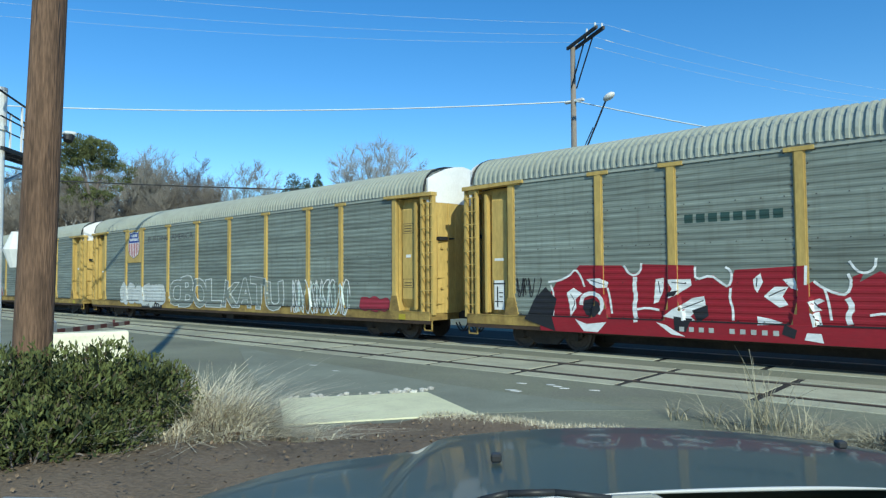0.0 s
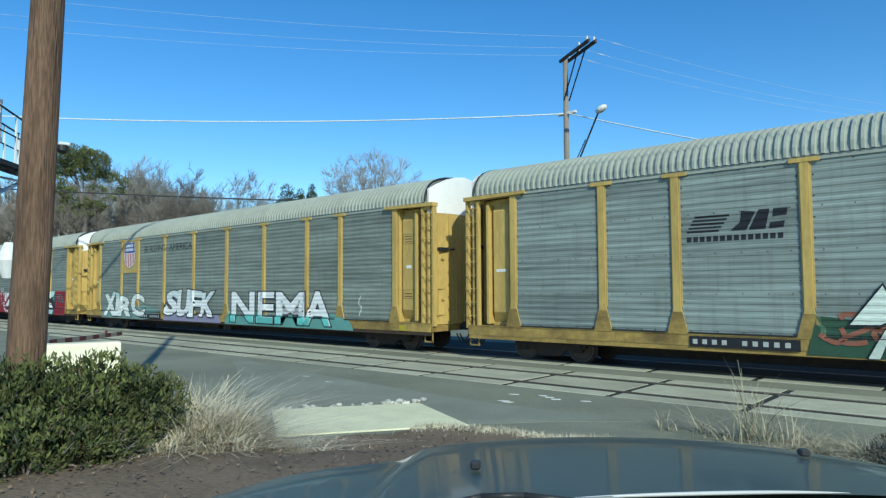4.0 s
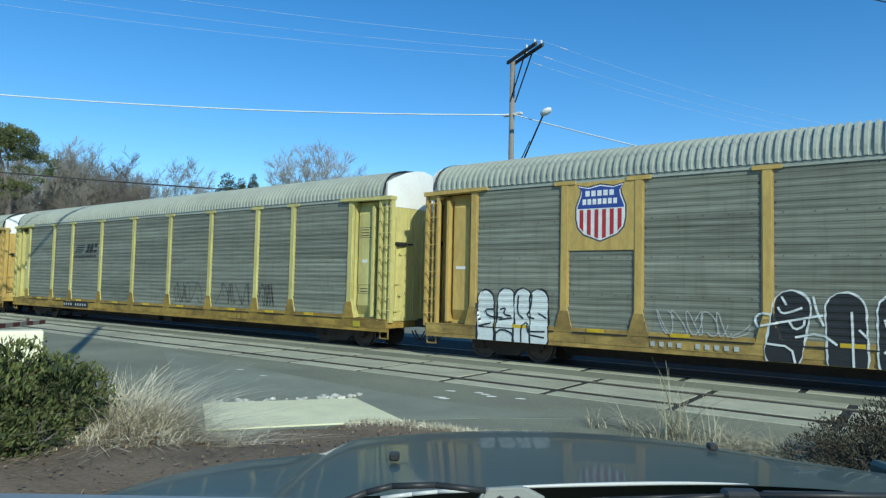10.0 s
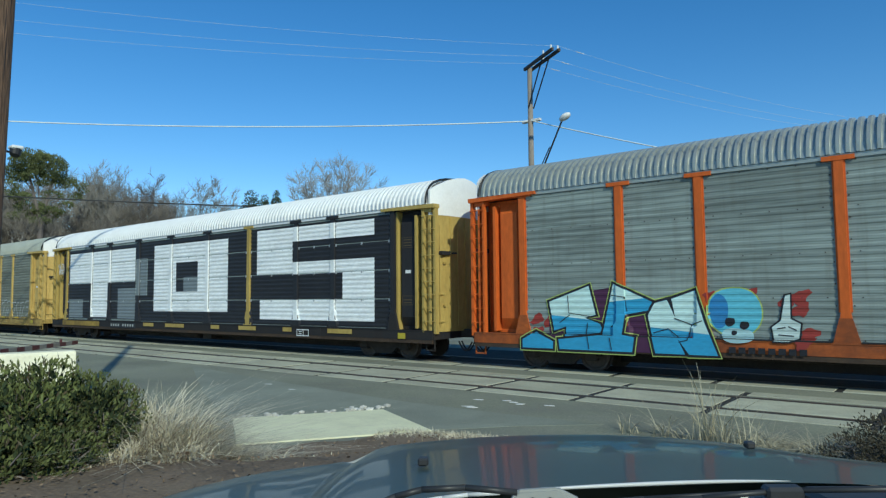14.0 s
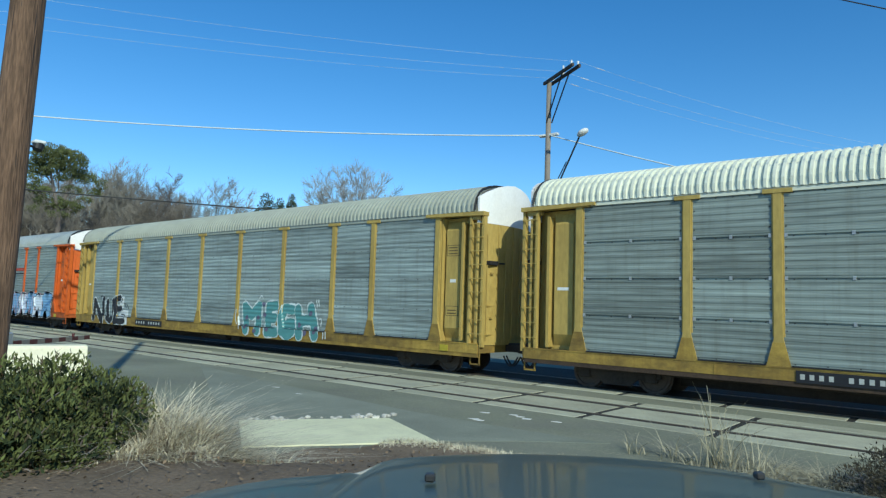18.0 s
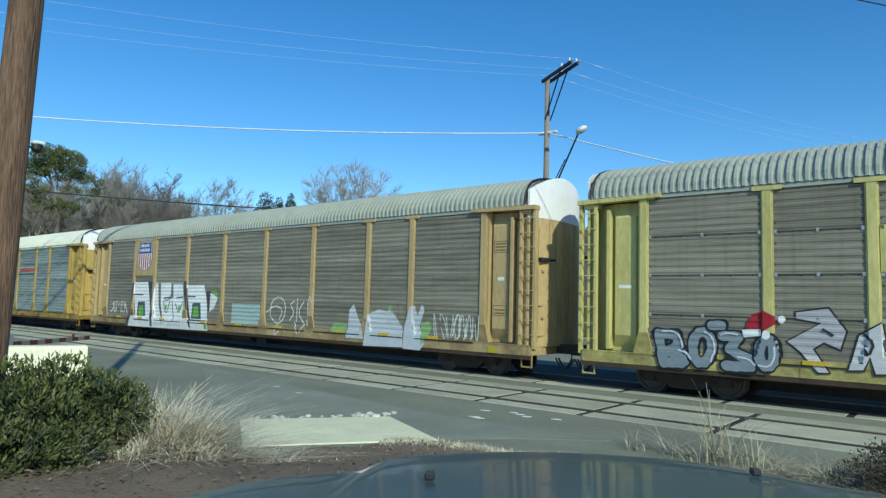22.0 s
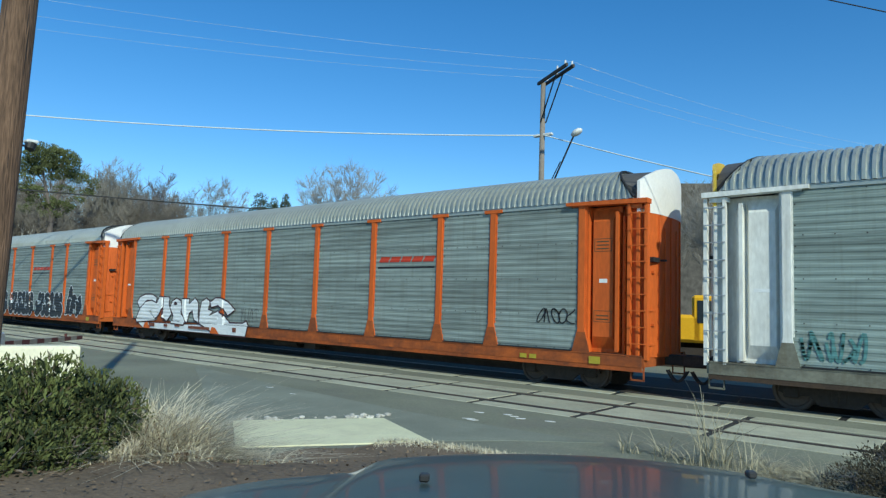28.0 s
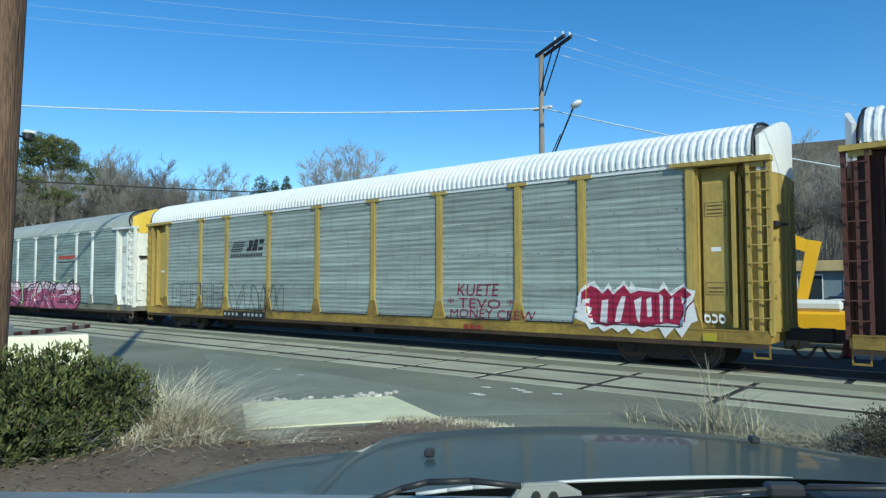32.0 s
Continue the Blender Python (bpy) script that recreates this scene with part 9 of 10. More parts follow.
def verge_litter():
    """Short dead grass along the bed's edge and leaf litter on the soil."""
    rnd = random.Random(9)
    verts, faces = [], []
    for _ in range(9000):
        a = rnd.uniform(8, 44)
        r = bed_edge(a) - abs(rnd.gauss(0, 0.22)) + 0.05
        x, y = -r * math.sin(radians(a)), r * math.cos(radians(a))
        z = ground_z(x, y) + 0.01
        d = Vector((rnd.gauss(0, 1), rnd.gauss(0, 1), rnd.uniform(0.1, 0.9))).normalized() * rnd.uniform(0.03, 0.10)
        s = d.cross(Vector((0, 0, 1))).normalized() * 0.004
        b = len(verts)
        p = Vector((x, y, z))
        verts += [p - s, p + s, p + d + s * 0.3, p + d - s * 0.3]
        faces.append((b, b + 1, b + 2, b + 3))
    me = bpy.data.meshes.new("verge_grass")
    me.from_pydata(verts, [], faces)
    me.materials.append(M["straw"])
    tagged(new("verge_grass", me), "short dead grass along the road's edge", "grass", kind="stuff")
    verts, faces = [], []
    for _ in range(3000):
        a, q = rnd.uniform(5, 78), rnd.random() ** 0.7
        r = 4.5 + (bed_edge(a) - 4.6) * q
        x, y = -r * math.sin(radians(a)), r * math.cos(radians(a))
        p = Vector((x, y, ground_z(x, y) + 0.05 * min(1, (1 - q) * 5) + 0.035))
        u = Vector((rnd.gauss(0, 1), rnd.gauss(0, 1), rnd.gauss(0, 0.35))).normalized() * rnd.uniform(0.01, 0.035)
        w = u.cross(Vector((rnd.gauss(0, 0.3), rnd.gauss(0, 0.3), 1))).normalized() * rnd.uniform(0.006, 0.02)
        b = len(verts)
        verts += [p - u, p + w, p + u, p - w]
        faces.append((b, b + 1, b + 2, b + 3))
    me = bpy.data.meshes.new("leaf_litter")
    me.from_pydata(verts, [], faces)
    me.materials.append(surface("leaf_litter", (0.19, 0.135, 0.085), 0.9, vary=0.6, big=5, fine=30, bump=0))
    tagged(new("leaf_litter", me), "dead brown leaves and chips scattered on soil", "leaf litter", kind="stuff")


verge_litter()


# ---------------------------------------------------------------- woods
def bare_tree(seed, height, spread, limbs, trunk_mat, twig_mat, first=0.35, thick=0.2, depth=4, label="bare winter tree"):
    rnd = random.Random(seed)
    trunk, crown = ([], []), ([], [])

    def seg(out, a, b, r0, r1):
        verts, faces = out
        d = (b - a).normalized()
        u = d.orthogonal().normalized()
        v = d.cross(u)
        k = len(verts)
        for p, r in ((a, r0), (b, r1)):
            for t in (0, 2.094, 4.189):
                verts.append(p + r * (math.cos(t) * u + math.sin(t) * v))
        for i in range(3):
            faces.append((k + i, k + (i + 1) % 3, k + 3 + (i + 1) % 3, k + 3 + i))

    def grow(a, d, length, r, level):
        n = 4 if level < 2 else 3
        for i in range(n):
            d = (d + Vector((rnd.gauss(0, 0.13), rnd.gauss(0, 0.13), rnd.gauss(0.05, 0.08)))).normalized()
            b = a + d * (length / n)
            r1 = max(0.013, r * (0.78 if level else 0.86))
            seg(trunk if level == 0 else crown, a, b, r, r1)
            a, r = b, r1
            if level < depth and (level > 0 or i >= n * first):
                for _ in range(limbs if level < 3 else 3):
                    t = rnd.uniform(0, 2 * math.pi)
                    side = Vector((math.cos(t), math.sin(t), 0))
                    nd = (d * rnd.uniform(0.5, 1.0) + side * spread * rnd.uniform(0.5, 1.1) + Vector((0, 0, 0.25))).normalized()
                    grow(a, nd, length * rnd.uniform(0.38, 0.58), r * 0.55, level + 1)
    grow(Vector((0, 0, -0.3)), Vector((rnd.gauss(0, 0.04), rnd.gauss(0, 0.04), 1)).normalized(), height * 0.72, thick, 0)
    ob = thing("bare_tree", label, "tree", "winter woods")
    for name, (v, f), mt in (("trunk", trunk, trunk_mat), ("crown", crown, twig_mat)):
        me = bpy.data.meshes.new(name)
        me.from_pydata(v, [], f)
        me.materials.append(mt)
        o = new(name, me)
        o.parent = ob
    return ob


def fan_tree(seed, height, width, fork, limbs, trunk_mat, twig_mat, thick=0.3, base=0.45, label=""):
    """A tree whose limbs rise from a fork and fan out to a rounded, airy crown of fine twigs."""
    rnd = random.Random(seed)
    trunk, crown = ([], []), ([], [])

    def seg(out, a, b, r0, r1):
        verts, faces = out
        d = (b - a).normalized()
        u = d.orthogonal().normalized()
        v = d.cross(u)
        k = len(verts)
        for p, r in ((a, r0), (b, r1)):
            for t in (0, 2.094, 4.189):
                verts.append(p + r * (math.cos(t) * u + math.sin(t) * v))
        for i in range(3):
            faces.append((k + i, k + (i + 1) % 3, k + 3 + (i + 1) % 3, k + 3 + i))
    top = Vector((0, 0, fork * height))
    seg(trunk, Vector((0, 0, -0.3)), top, thick, thick * 0.75)
    mid, rz = (base + 1.0) / 2 * height, (1.0 - base) / 2 * height
    for i in range(limbs):
        t = 2 * math.pi * (i + rnd.uniform(-0.35, 0.35)) / limbs
        e = rnd.uniform(-0.25, 1.35)
        goal = Vector((width / 2 * math.cos(e) * math.cos(t), width / 2 * math.cos(e) * math.sin(t), mid + rz * math.sin(e)))
        bend = top.lerp(goal, 0.45) + Vector((0, 0, -0.04 * height)) + Vector((rnd.gauss(0, 0.35), rnd.gauss(0, 0.35), 0))
        prev, r = top, thick * 0.30
        for j in range(1, 8):
            q = j / 7
            p = top * (1 - q) ** 2 + bend * 2 * q * (1 - q) + goal * q * q + Vector((rnd.gauss(0, 0.12), rnd.gauss(0, 0.12), rnd.gauss(0, 0.1)))
            r1 = max(0.016, r * 0.74)
            seg(trunk if j < 4 else crown, prev, p, r, r1)
            d = (p - prev).normalized()
            prev, r = p, r1
            if j < 2:
                continue
            for _ in range(3):
                s = Vector((rnd.gauss(0, 1), rnd.gauss(0, 1), 0)).normalized()
                nd = (d * 0.8 + s * rnd.uniform(0.4, 1.1) + Vector((0, 0, 0.2))).normalized()
                ln = height * rnd.uniform(0.06, 0.13) * (1.25 - 0.6 * q)
                a, rr = p, r * 0.55
                for k in range(3):
                    b2 = a + nd * ln / 3
                    seg(crown, a, b2, max(rr, 0.013), max(rr * 0.75, 0.010))
                    a, rr = b2, rr * 0.75
                    nd = (nd + Vector((rnd.gauss(0, 0.15), rnd.gauss(0, 0.15), 0.05))).normalized()
                    for _ in range(5):
                        w = (nd + Vector((rnd.gauss(0, 0.6), rnd.gauss(0, 0.7), rnd.gauss(0.2, 0.4)))).normalized()
                        c2 = a + w * height * rnd.uniform(0.025, 0.06)
                        seg(crown, a, c2, 0.012, 0.007)
    ob = thing("bare_tree", label, "tree", "winter woods")
    for name, (v, f), mt in (("trunk", trunk, trunk_mat), ("crown", crown, twig_mat)):
        me = bpy.data.meshes.new(name)
        me.from_pydata(v, [], f)
        me.materials.append(mt)
        o = new(name, me)
        o.parent = ob
    return ob


def woods():
    rnd = random.Random(77)
    kinds = [fan_tree(11, 16.8, 10.0, 0.52, 34, M["bark"], M["pale_twig"], 0.34, 0.62, "lone bare tree with a broad rounded airy crown"),
             bare_tree(5, 14.2, 0.85, 2, M["bark"], M["dark_twig"], 0.5, 0.26, 4, "tall dark gnarled bare winter tree"),
             fan_tree(12, 15.6, 5.4, 0.5, 12, M["bark"], M["twig"], 0.22, 0.55, "bare winter tree with a small rounded crown"),
             bare_tree(2, 12.8, 0.45, 2, M["pale_bark"], M["twig"], 0.4, 0.15, 4, "slim pale-barked bare winter tree"),
             fan_tree(13, 16.5, 5.0, 0.45, 10, M["pale_bark"], M["red_twig"], 0.16, 0.42, "bare winter tree with reddish twigs"),
             fan_tree(14, 17.0, 4.2, 0.4, 9, M["pale_bark"], M["twig"], 0.16, 0.40, "tall narrow bare winter tree"),
             fan_tree(16, 14.0, 2.6, 0.70, 4, M["birch"], M["red_twig"], 0.18, 0.70, "slim bare tree with a long pale trunk")]
    # (bearing left of +y, distance, kind, height factor)
    spots = [(47.2, 78, 0, 1.0), (62.3, 84, 1, 1.02), (57.5, 84, 2, 1.0), (56.2, 90, 5, 0.86), (60.0, 92, 4, 0.84), (58.8, 96, 5, 0.82), (44.4, 90, 5, 0.90), (45.2, 95, 4, 0.86), (49.8, 92, 5, 0.86), (48.8, 96, 4, 0.86), (51.0, 93, 3, 0.80)]
    for i in range(74):
        b = 61 + 14.5 * rnd.random()
        f = 0.84 + 0.22 * smooth01(60, 66, b) - 0.14 * smooth01(68, 70, b) + rnd.uniform(-0.08, 0.06)
        spots.append((b, rnd.uniform(92, 118), rnd.choice((3, 4, 5, 4, 3)), f))
    for i in range(26):
        spots.append((60 + 15 * (i + rnd.random()) / 26, rnd.uniform(74, 90), 6, rnd.uniform(0.62, 0.90)))
    for i in range(12):
        spots.append((48 + 13 * rnd.random(), rnd.uniform(96, 118), rnd.choice((4, 5)), rnd.uniform(0.76, 0.86)))
    for i in range(38):
        spots.append((rnd.uniform(-14, 22), rnd.uniform(82, 112), rnd.choice((3, 4, 5, 0)), rnd.uniform(0.9, 1.15)))
    used = set()
    for b, dist, k, f in spots:
        m = pose(-dist * math.sin(radians(b)), dist * math.cos(radians(b)), 0, 0, 0, rnd.uniform(0, 360)) @ Matrix.Diagonal((f, f, f, 1))
        if k not in used:
            used.add(k)
            kinds[k].matrix_basis = m
        else:
            c = copy_thing(kinds[k], m)
            c.matrix_basis = m
    bm = bmesh.new()
    rnd2 = random.Random(13)
    for i in range(2600):
        b, dist = rnd2.uniform(44, 80) if i % 4 else rnd2.uniform(-14, 14), rnd2.uniform(95, 128)
        x, y = -dist * math.sin(radians(b)), dist * math.cos(radians(b))
        h = rnd2.uniform(5, 11.5) + 2.5 * smooth01(60, 65, b)
        tube(bm, (x, y, 0), (x + rnd2.gauss(0, 0.8), y, h), 0.07, 0.03, n=3, cap=False)
        for _ in range(3):
            z = rnd2.uniform(0.3, 0.9) * h
            tube(bm, (x, y, z), (x + rnd2.gauss(0, 1.2), y + rnd2.gauss(0, 1.2), z + rnd2.uniform(0.5, 2.2)), 0.035, 0.02, n=3, cap=False)
    tagged(new("undergrowth", mesh_of(bm, "undergrowth", M["red_twig"])), "dense brown leafless undergrowth of the woods", "undergrowth", kind="stuff")
    bm = bmesh.new()
    n = 90
    rows = []
    for i in range(n):
        b = radians(-60 + 170 * i / (n - 1))
        d = 150
        h = 11.5 + 2.2 * noise.noise((i * 0.17, 0, 0)) + 1.2 * noise.noise((i * 0.8, 3, 0)) + 23 * smooth01(34, 20, math.degrees(b))
        rows.append([bm.verts.new((-d * math.sin(b), d * math.cos(b), -1)), bm.verts.new((-(d + 25) * math.sin(b), (d + 25) * math.cos(b), h))])
    for a, c in zip(rows, rows[1:]):
        bm.faces.new((a[0], c[0], c[1], a[1]))
    tagged(new("wooded_hill", mesh_of(bm, "wooded_hill", surface("far_winter_woods", (0.10, 0.088, 0.070), 0.95, vary=0.55, big=0.25, fine=1.2, bump=0.0, stretch=(1, 1, 0.35)), True)), "distant brown wooded rise", "hill", kind="structure")


M["birch"] = surface("pale_grey_bark", (0.44, 0.41, 0.36), 0.9, vary=0.35, big=3, stretch=(2, 2, 0.3))
M["dark_twig"] = surface("dark_gnarled_twigs", (0.17, 0.145, 0.13), 0.9, vary=0.3)
woods()


def pine_tree():
    px, py = polar(69.6, 80)
    ob = thing("pine_tree", "tall pine with bare trunk and flat olive-green crown", "tree", m=pose(px, py, 0))
    side, near = Vector((math.cos(radians(69.6)), math.sin(radians(69.6)), 0)), Vector((0.94, -0.35, 0))
    bm = tubes(((0, 0, 0), side * 0.3 + Vector((0, 0, 10)), 0.36, 0.26), (side * 0.3 + Vector((0, 0, 10)), side * -0.9 + Vector((0, 0, 15)), 0.22, 0.1), (side * 0.3 + Vector((0, 0, 10)), side * 1.3 + Vector((0, 0, 15)), 0.20, 0.09), n=8)
    rnd = random.Random(2)
    shells = []
    for s, z, w, h in ((-0.7, 16.3, 2.0, 1.2), (0.9, 15.9, 1.8, 1.2), (-1.9, 15.2, 1.6, 1.0), (2.3, 14.6, 1.4, 0.9), (0.0, 14.7, 1.9, 0.9), (-2.6, 13.6, 1.2, 0.7), (4.0, 13.9, 0.8, 0.6), (3.4, 13.0, 0.8, 0.5), (-1.5, 12.6, 1.3, 0.5), (1.2, 12.9, 1.2, 0.5), (2.4, 12.0, 0.9, 0.4), (-0.6, 11.6, 1.6, 0.7), (1.0, 11.2, 1.4, 0.6), (-1.8, 10.6, 1.1, 0.5), (0.3, 10.2, 1.2, 0.5)):
        c = side * s + near * rnd.uniform(-0.8, 0.8) + Vector((0, 0, z))
        shells.append((tuple(c), (w, w, h)))
        tube(bm, side * (0.3 * s) + Vector((0, 0, z - 1.8)), c, 0.08, 0.03, n=4, cap=False)
    part("trunk", bm, M["dark_twig"], ob)
    leaf_cloud("crown", M["pine"], shells, 30000, 0.24, 41, ob, 0.6, 2.6, 0.9)


def small_conifers():
    for i, (b, d, h, w) in enumerate(((54.26, 86, 15.4, 2.3), (53.2, 86, 14.9, 1.3), (52.25, 86, 15.5, 1.3))):
        ob = thing("conifer_tree", "small dark green conifer among bare trees", "tree", "conifers", m=pose(*polar(b, d), 0))
        part("trunk", tubes(((0, 0, 0), (0, 0, h - 1), 0.25, 0.06), n=6), M["bark"], ob)
        shells = [((0, 0, h - 0.6 - k * 0.9), (w * (0.38 + 0.16 * k), w * (0.38 + 0.16 * k), 0.75)) for k in range(6)]
        leaf_cloud("crown", M["conifer"], shells, 5200, 0.28, 50 + i, ob, 0.1, 2.2)


pine_tree()
small_conifers()


# ---------------------------------------------------------------- the parked car whose bonnet is seen
HEAD = pose(0, 0, 0, 0, 0, 37.0)       # car's heading: local x to its right, y ahead, from below the camera
EYE_Z = 2.026


HOOD_EDGE = ((-1.4, 0.60), (-1.2, 0.557), (-1.07, 0.535), (-0.96, 0.521), (-0.834, 0.520), (-0.688, 0.528), (-0.613, 0.527), (-0.559, 0.508), (-0.525, 0.497), (-0.342, 0.495), (-0.15, 0.493),
             (0.04, 0.491), (0.228, 0.488), (0.396, 0.487), (0.552, 0.488), (0.687, 0.494), (0.806, 0.496), (0.90, 0.492), (1.1, 0.49))


def hood_edge(u):
    """Drop of the hood's front edge below the eye: a raised centre between two lower wings."""
    for (a, p), (b, q) in zip(HOOD_EDGE, HOOD_EDGE[1:]):
        if a <= u <= b:
            return p + (q - p) * (u - a) / (b - a)
    return HOOD_EDGE[-1][1]


def hood_front(u):
    return 2.30 - 0.50 * u * u


def hood_rear(u):
    return 1.25 + 0.17 * max(0, u + 0.2) - 0.12 * max(0, -u - 0.2)


def hood_drop(u, v):
    v0, v1 = hood_rear(u), hood_front(u)
    q = max(0.0, min(1.0, (v - v0) / (v1 - v0)))
    valley = 0.012 * math.exp(-((u + 0.60) / 0.022) ** 2) * (0.35 + 0.65 * q)
    return hood_edge(u) - 0.113 * (v1 - v) - 0.016 * math.sin(math.pi * q) + valley - 0.004 * q ** 12


def parked_car():
    paint = surface("slate_metallic_car_paint", (0.045, 0.072, 0.066), 0.38, 0.0, vary=0.05, big=3, fine=200, bump=0.0, spec=0.35)
    b = paint.node_tree.nodes["Principled BSDF"]
    b.inputs["Coat Weight"].default_value = 0.28
    b.inputs["Coat Roughness"].default_value = 0.05
    trim = surface("black_plastic_trim", (0.035, 0.036, 0.038), 0.45, vary=0.2, bump=0.1)
    bright_grey = surface("bright_grey_rim_and_glint", (0.60, 0.61, 0.60), 0.3, 0.0, vary=0.03, bump=0)
    # Paints the sunlit glint on the hood's front edge, and the hinge cover.
    pale_grey = surface("pale_grey_glint_and_cover", (0.33, 0.34, 0.32), 0.5, vary=0.08, bump=0)
    grey = surface("grey_plastic", (0.20, 0.22, 0.225), 0.35, vary=0.15)
    car = thing("parked_car", "dark slate-blue parked car seen across its glossy hood", "car", m=HEAD)

    def at(u, v, d):
        return (u + 0.3, v, EYE_Z - d)
    us = [-1.32, -1.26, -1.19, -1.12, -1.05, -0.98, -0.9, -0.82, -0.74, -0.68, -0.64, -0.62, -0.605, -0.59, -0.575, -0.56, -0.545, -0.5, -0.4, -0.3, -0.2, -0.1, 0, 0.1, 0.2, 0.3, 0.4, 0.5, 0.56, 0.62, 0.66, 0.7, 0.75, 0.8, 0.88, 0.95]
    bm = bmesh.new()
    grid = []
    for u in us:
        col = []
        v0, v1 = hood_rear(u), hood_front(u)
        for q in (0, 0.1, 0.2, 0.3, 0.4, 0.5, 0.6, 0.7, 0.8, 0.88, 0.935, 0.96, 0.98, 1.0):
            v = v0 + (v1 - v0) * q
            d = hood_drop(u, v)
            col.append(bm.verts.new(at(u, v, d)))
        d = hood_drop(u, v1)
        for dv, dd in ((0.018, 0.010), (0.030, 0.030), (0.034, 0.07)):
            col.append(bm.verts.new(at(u, v1 + dv, d + dd)))
        grid.append(col)
    for a, c in zip(grid, grid[1:]):
        for k in range(len(a) - 1):
            bm.faces.new((a[k], c[k], c[k + 1], a[k + 1]))
    part("hood", bm, paint, car, "glossy slate-blue hood with a raised centre", smooth=True)
    # Bead added along the front edge; its pale colour stands for caught sunlight.
    bm = bmesh.new()
    bead = [Vector(at(u, hood_front(u) - 0.006, hood_edge(u) + 0.005)) for u in us]
    for a, c in zip(bead, bead[1:]):
        tube(bm, a, c, 0.0075, n=6, cap=False)
    part("hood_moulding", bm, pale_grey, car, "bead along the hood's front edge, painted pale as sunlight on it", smooth=True)
    # front, wings and wheels below the hood
    bm = bmesh.new()
    rows = []
    for u in us:
        v1 = hood_front(u) + 0.034
        d = hood_drop(u, hood_front(u)) + 0.07
        rows.append([bm.verts.new(at(u, v1, d + 0.003)), bm.verts.new(at(u, v1 + 0.03, d + 0.2)), bm.verts.new(at(u, v1 + 0.10, d + 0.35)), bm.verts.new(at(u, v1 + 0.08, d + 0.62)), bm.verts.new(at(u, v1 - 0.05, d + 0.72))])
    for a, c in zip(rows, rows[1:]):
        for k in range(4):
            bm.faces.new((a[k], c[k], c[k + 1], a[k + 1]))
    part("front_bumper", bm, paint, car, smooth=True)
    for u, s in ((-1.30, -1), (0.95, 1)):
        z0 = EYE_Z - hood_drop(u, 1.4)
        part("wing", boxes((u + 0.3 - 0.02, u + 0.3 + 0.02, 0.2, hood_front(u), 0.95, z0 - 0.01), bevel=0.01), paint, car)
        for v in (1.15, -1.75):
            wheel = part("wheel", tubes(((u + 0.3 - s * 0.26, v, 0.46 + 0.33), (u + 0.3 - s * 0.03, v, 0.46 + 0.33), 0.33), n=24), trim, car, "black tyre")
            part("rim", tubes(((u + 0.3 - s * 0.05, v, 0.79), (u + 0.3 - s * 0.02, v, 0.79), 0.2), n=16), bright_grey, wheel)
        x = u + 0.3
        for name, v0, v1 in (("front_door", -0.55, 0.55), ("rear_door", -1.45, -0.57), ("rear_wing", -2.75, -1.47), ("front_wing", 0.57, 0.92)):
            pts = [(v0, 0.72), (v1, 0.72), (v1, 1.62), (v0, 1.60)] if name != "rear_wing" else [(v0, 0.85), (v0 + 0.55, 0.72), (-2.15, 1.10), (-1.40, 1.10), (v1, 0.72), (v1, 1.60), (v0 + 0.1, 1.52)]
            bm = bmesh.new()
            prism(bm, pts, "x", x - 0.02, x + 0.02)
            panel = part(name, bm, paint, car)
            if "door" in name:
                part("door_handle", boxes((x + s * 0.021, x + s * 0.045, v0 + 0.1, v0 + 0.26, 1.46, 1.49), bevel=0.006), paint, panel)
        part("sill_panel", boxes((x - 0.03, x + 0.03, -1.4, 0.8, 0.62, 0.71), bevel=0.01), trim, car)
        inner = x - s * 0.22
        part("windscreen_pillar", tubes(((x, 0.74, 1.62), (inner, 0.20, 2.26), 0.035), n=8), paint, car)
        part("rear_pillar", tubes(((x - s * 0.04, -1.95, 1.58), (inner, -1.35, 2.24), 0.05), n=8), paint, car)
    part("roof_panel", boxes((-0.56, 1.06, -1.40, 0.22, 2.24, 2.29), bevel=0.02), paint, car)
    part("boot_lid", boxes((-0.74, 1.24, -2.72, -1.95, 1.52, 1.58), bevel=0.02), paint, car)
    part("rear_bumper", boxes((-0.75, 1.25, -2.86, -2.74, 0.75, 1.25), bevel=0.04), paint, car)
    part("tail_panel", boxes((-0.74, 1.24, -2.74, -2.70, 1.25, 1.52)), paint, car)
    part("floor_pan", boxes((-0.72, 1.22, -2.7, 0.9, 0.66, 0.70)), trim, car)
    # cowl, rear lip, wipers, washer nozzles
    # Rear lip in bright grey: the sun's glint on the edge, painted on.
    for u0, u1 in ((-0.19, 0.36),):
        bm = bmesh.new()
        rings = []
        for i in range(15):
            q = i / 14
            u = u0 + (u1 - u0) * q
            r = 0.0006 + 0.0038 * math.sin(math.pi * q) ** 0.6
            p = Vector(at(u, hood_rear(u) + 0.004, hood_drop(u, hood_rear(u)) - 0.002))
            rings.append([bm.verts.new(p + Vector((0, r * math.cos(t), r * math.sin(t)))) for t in [k * math.pi / 3 for k in range(6)]])
        for a, c in zip(rings, rings[1:]):
            for k in range(6):
                bm.faces.new((a[k], a[(k + 1) % 6], c[(k + 1) % 6], c[k]))
        bmesh.ops.recalc_face_normals(bm, faces=bm.faces[:])
        part("hood_lip", bm, bright_grey, car, "hood's rear edge with the sun's glint painted bright", smooth=True)
    part("cowl", boxes((-0.95, 1.25, 0.60, 1.225, EYE_Z - 0.46, EYE_Z - 0.385), bevel=0.01), grey, car, "grey plastic cowl below the windscreen")
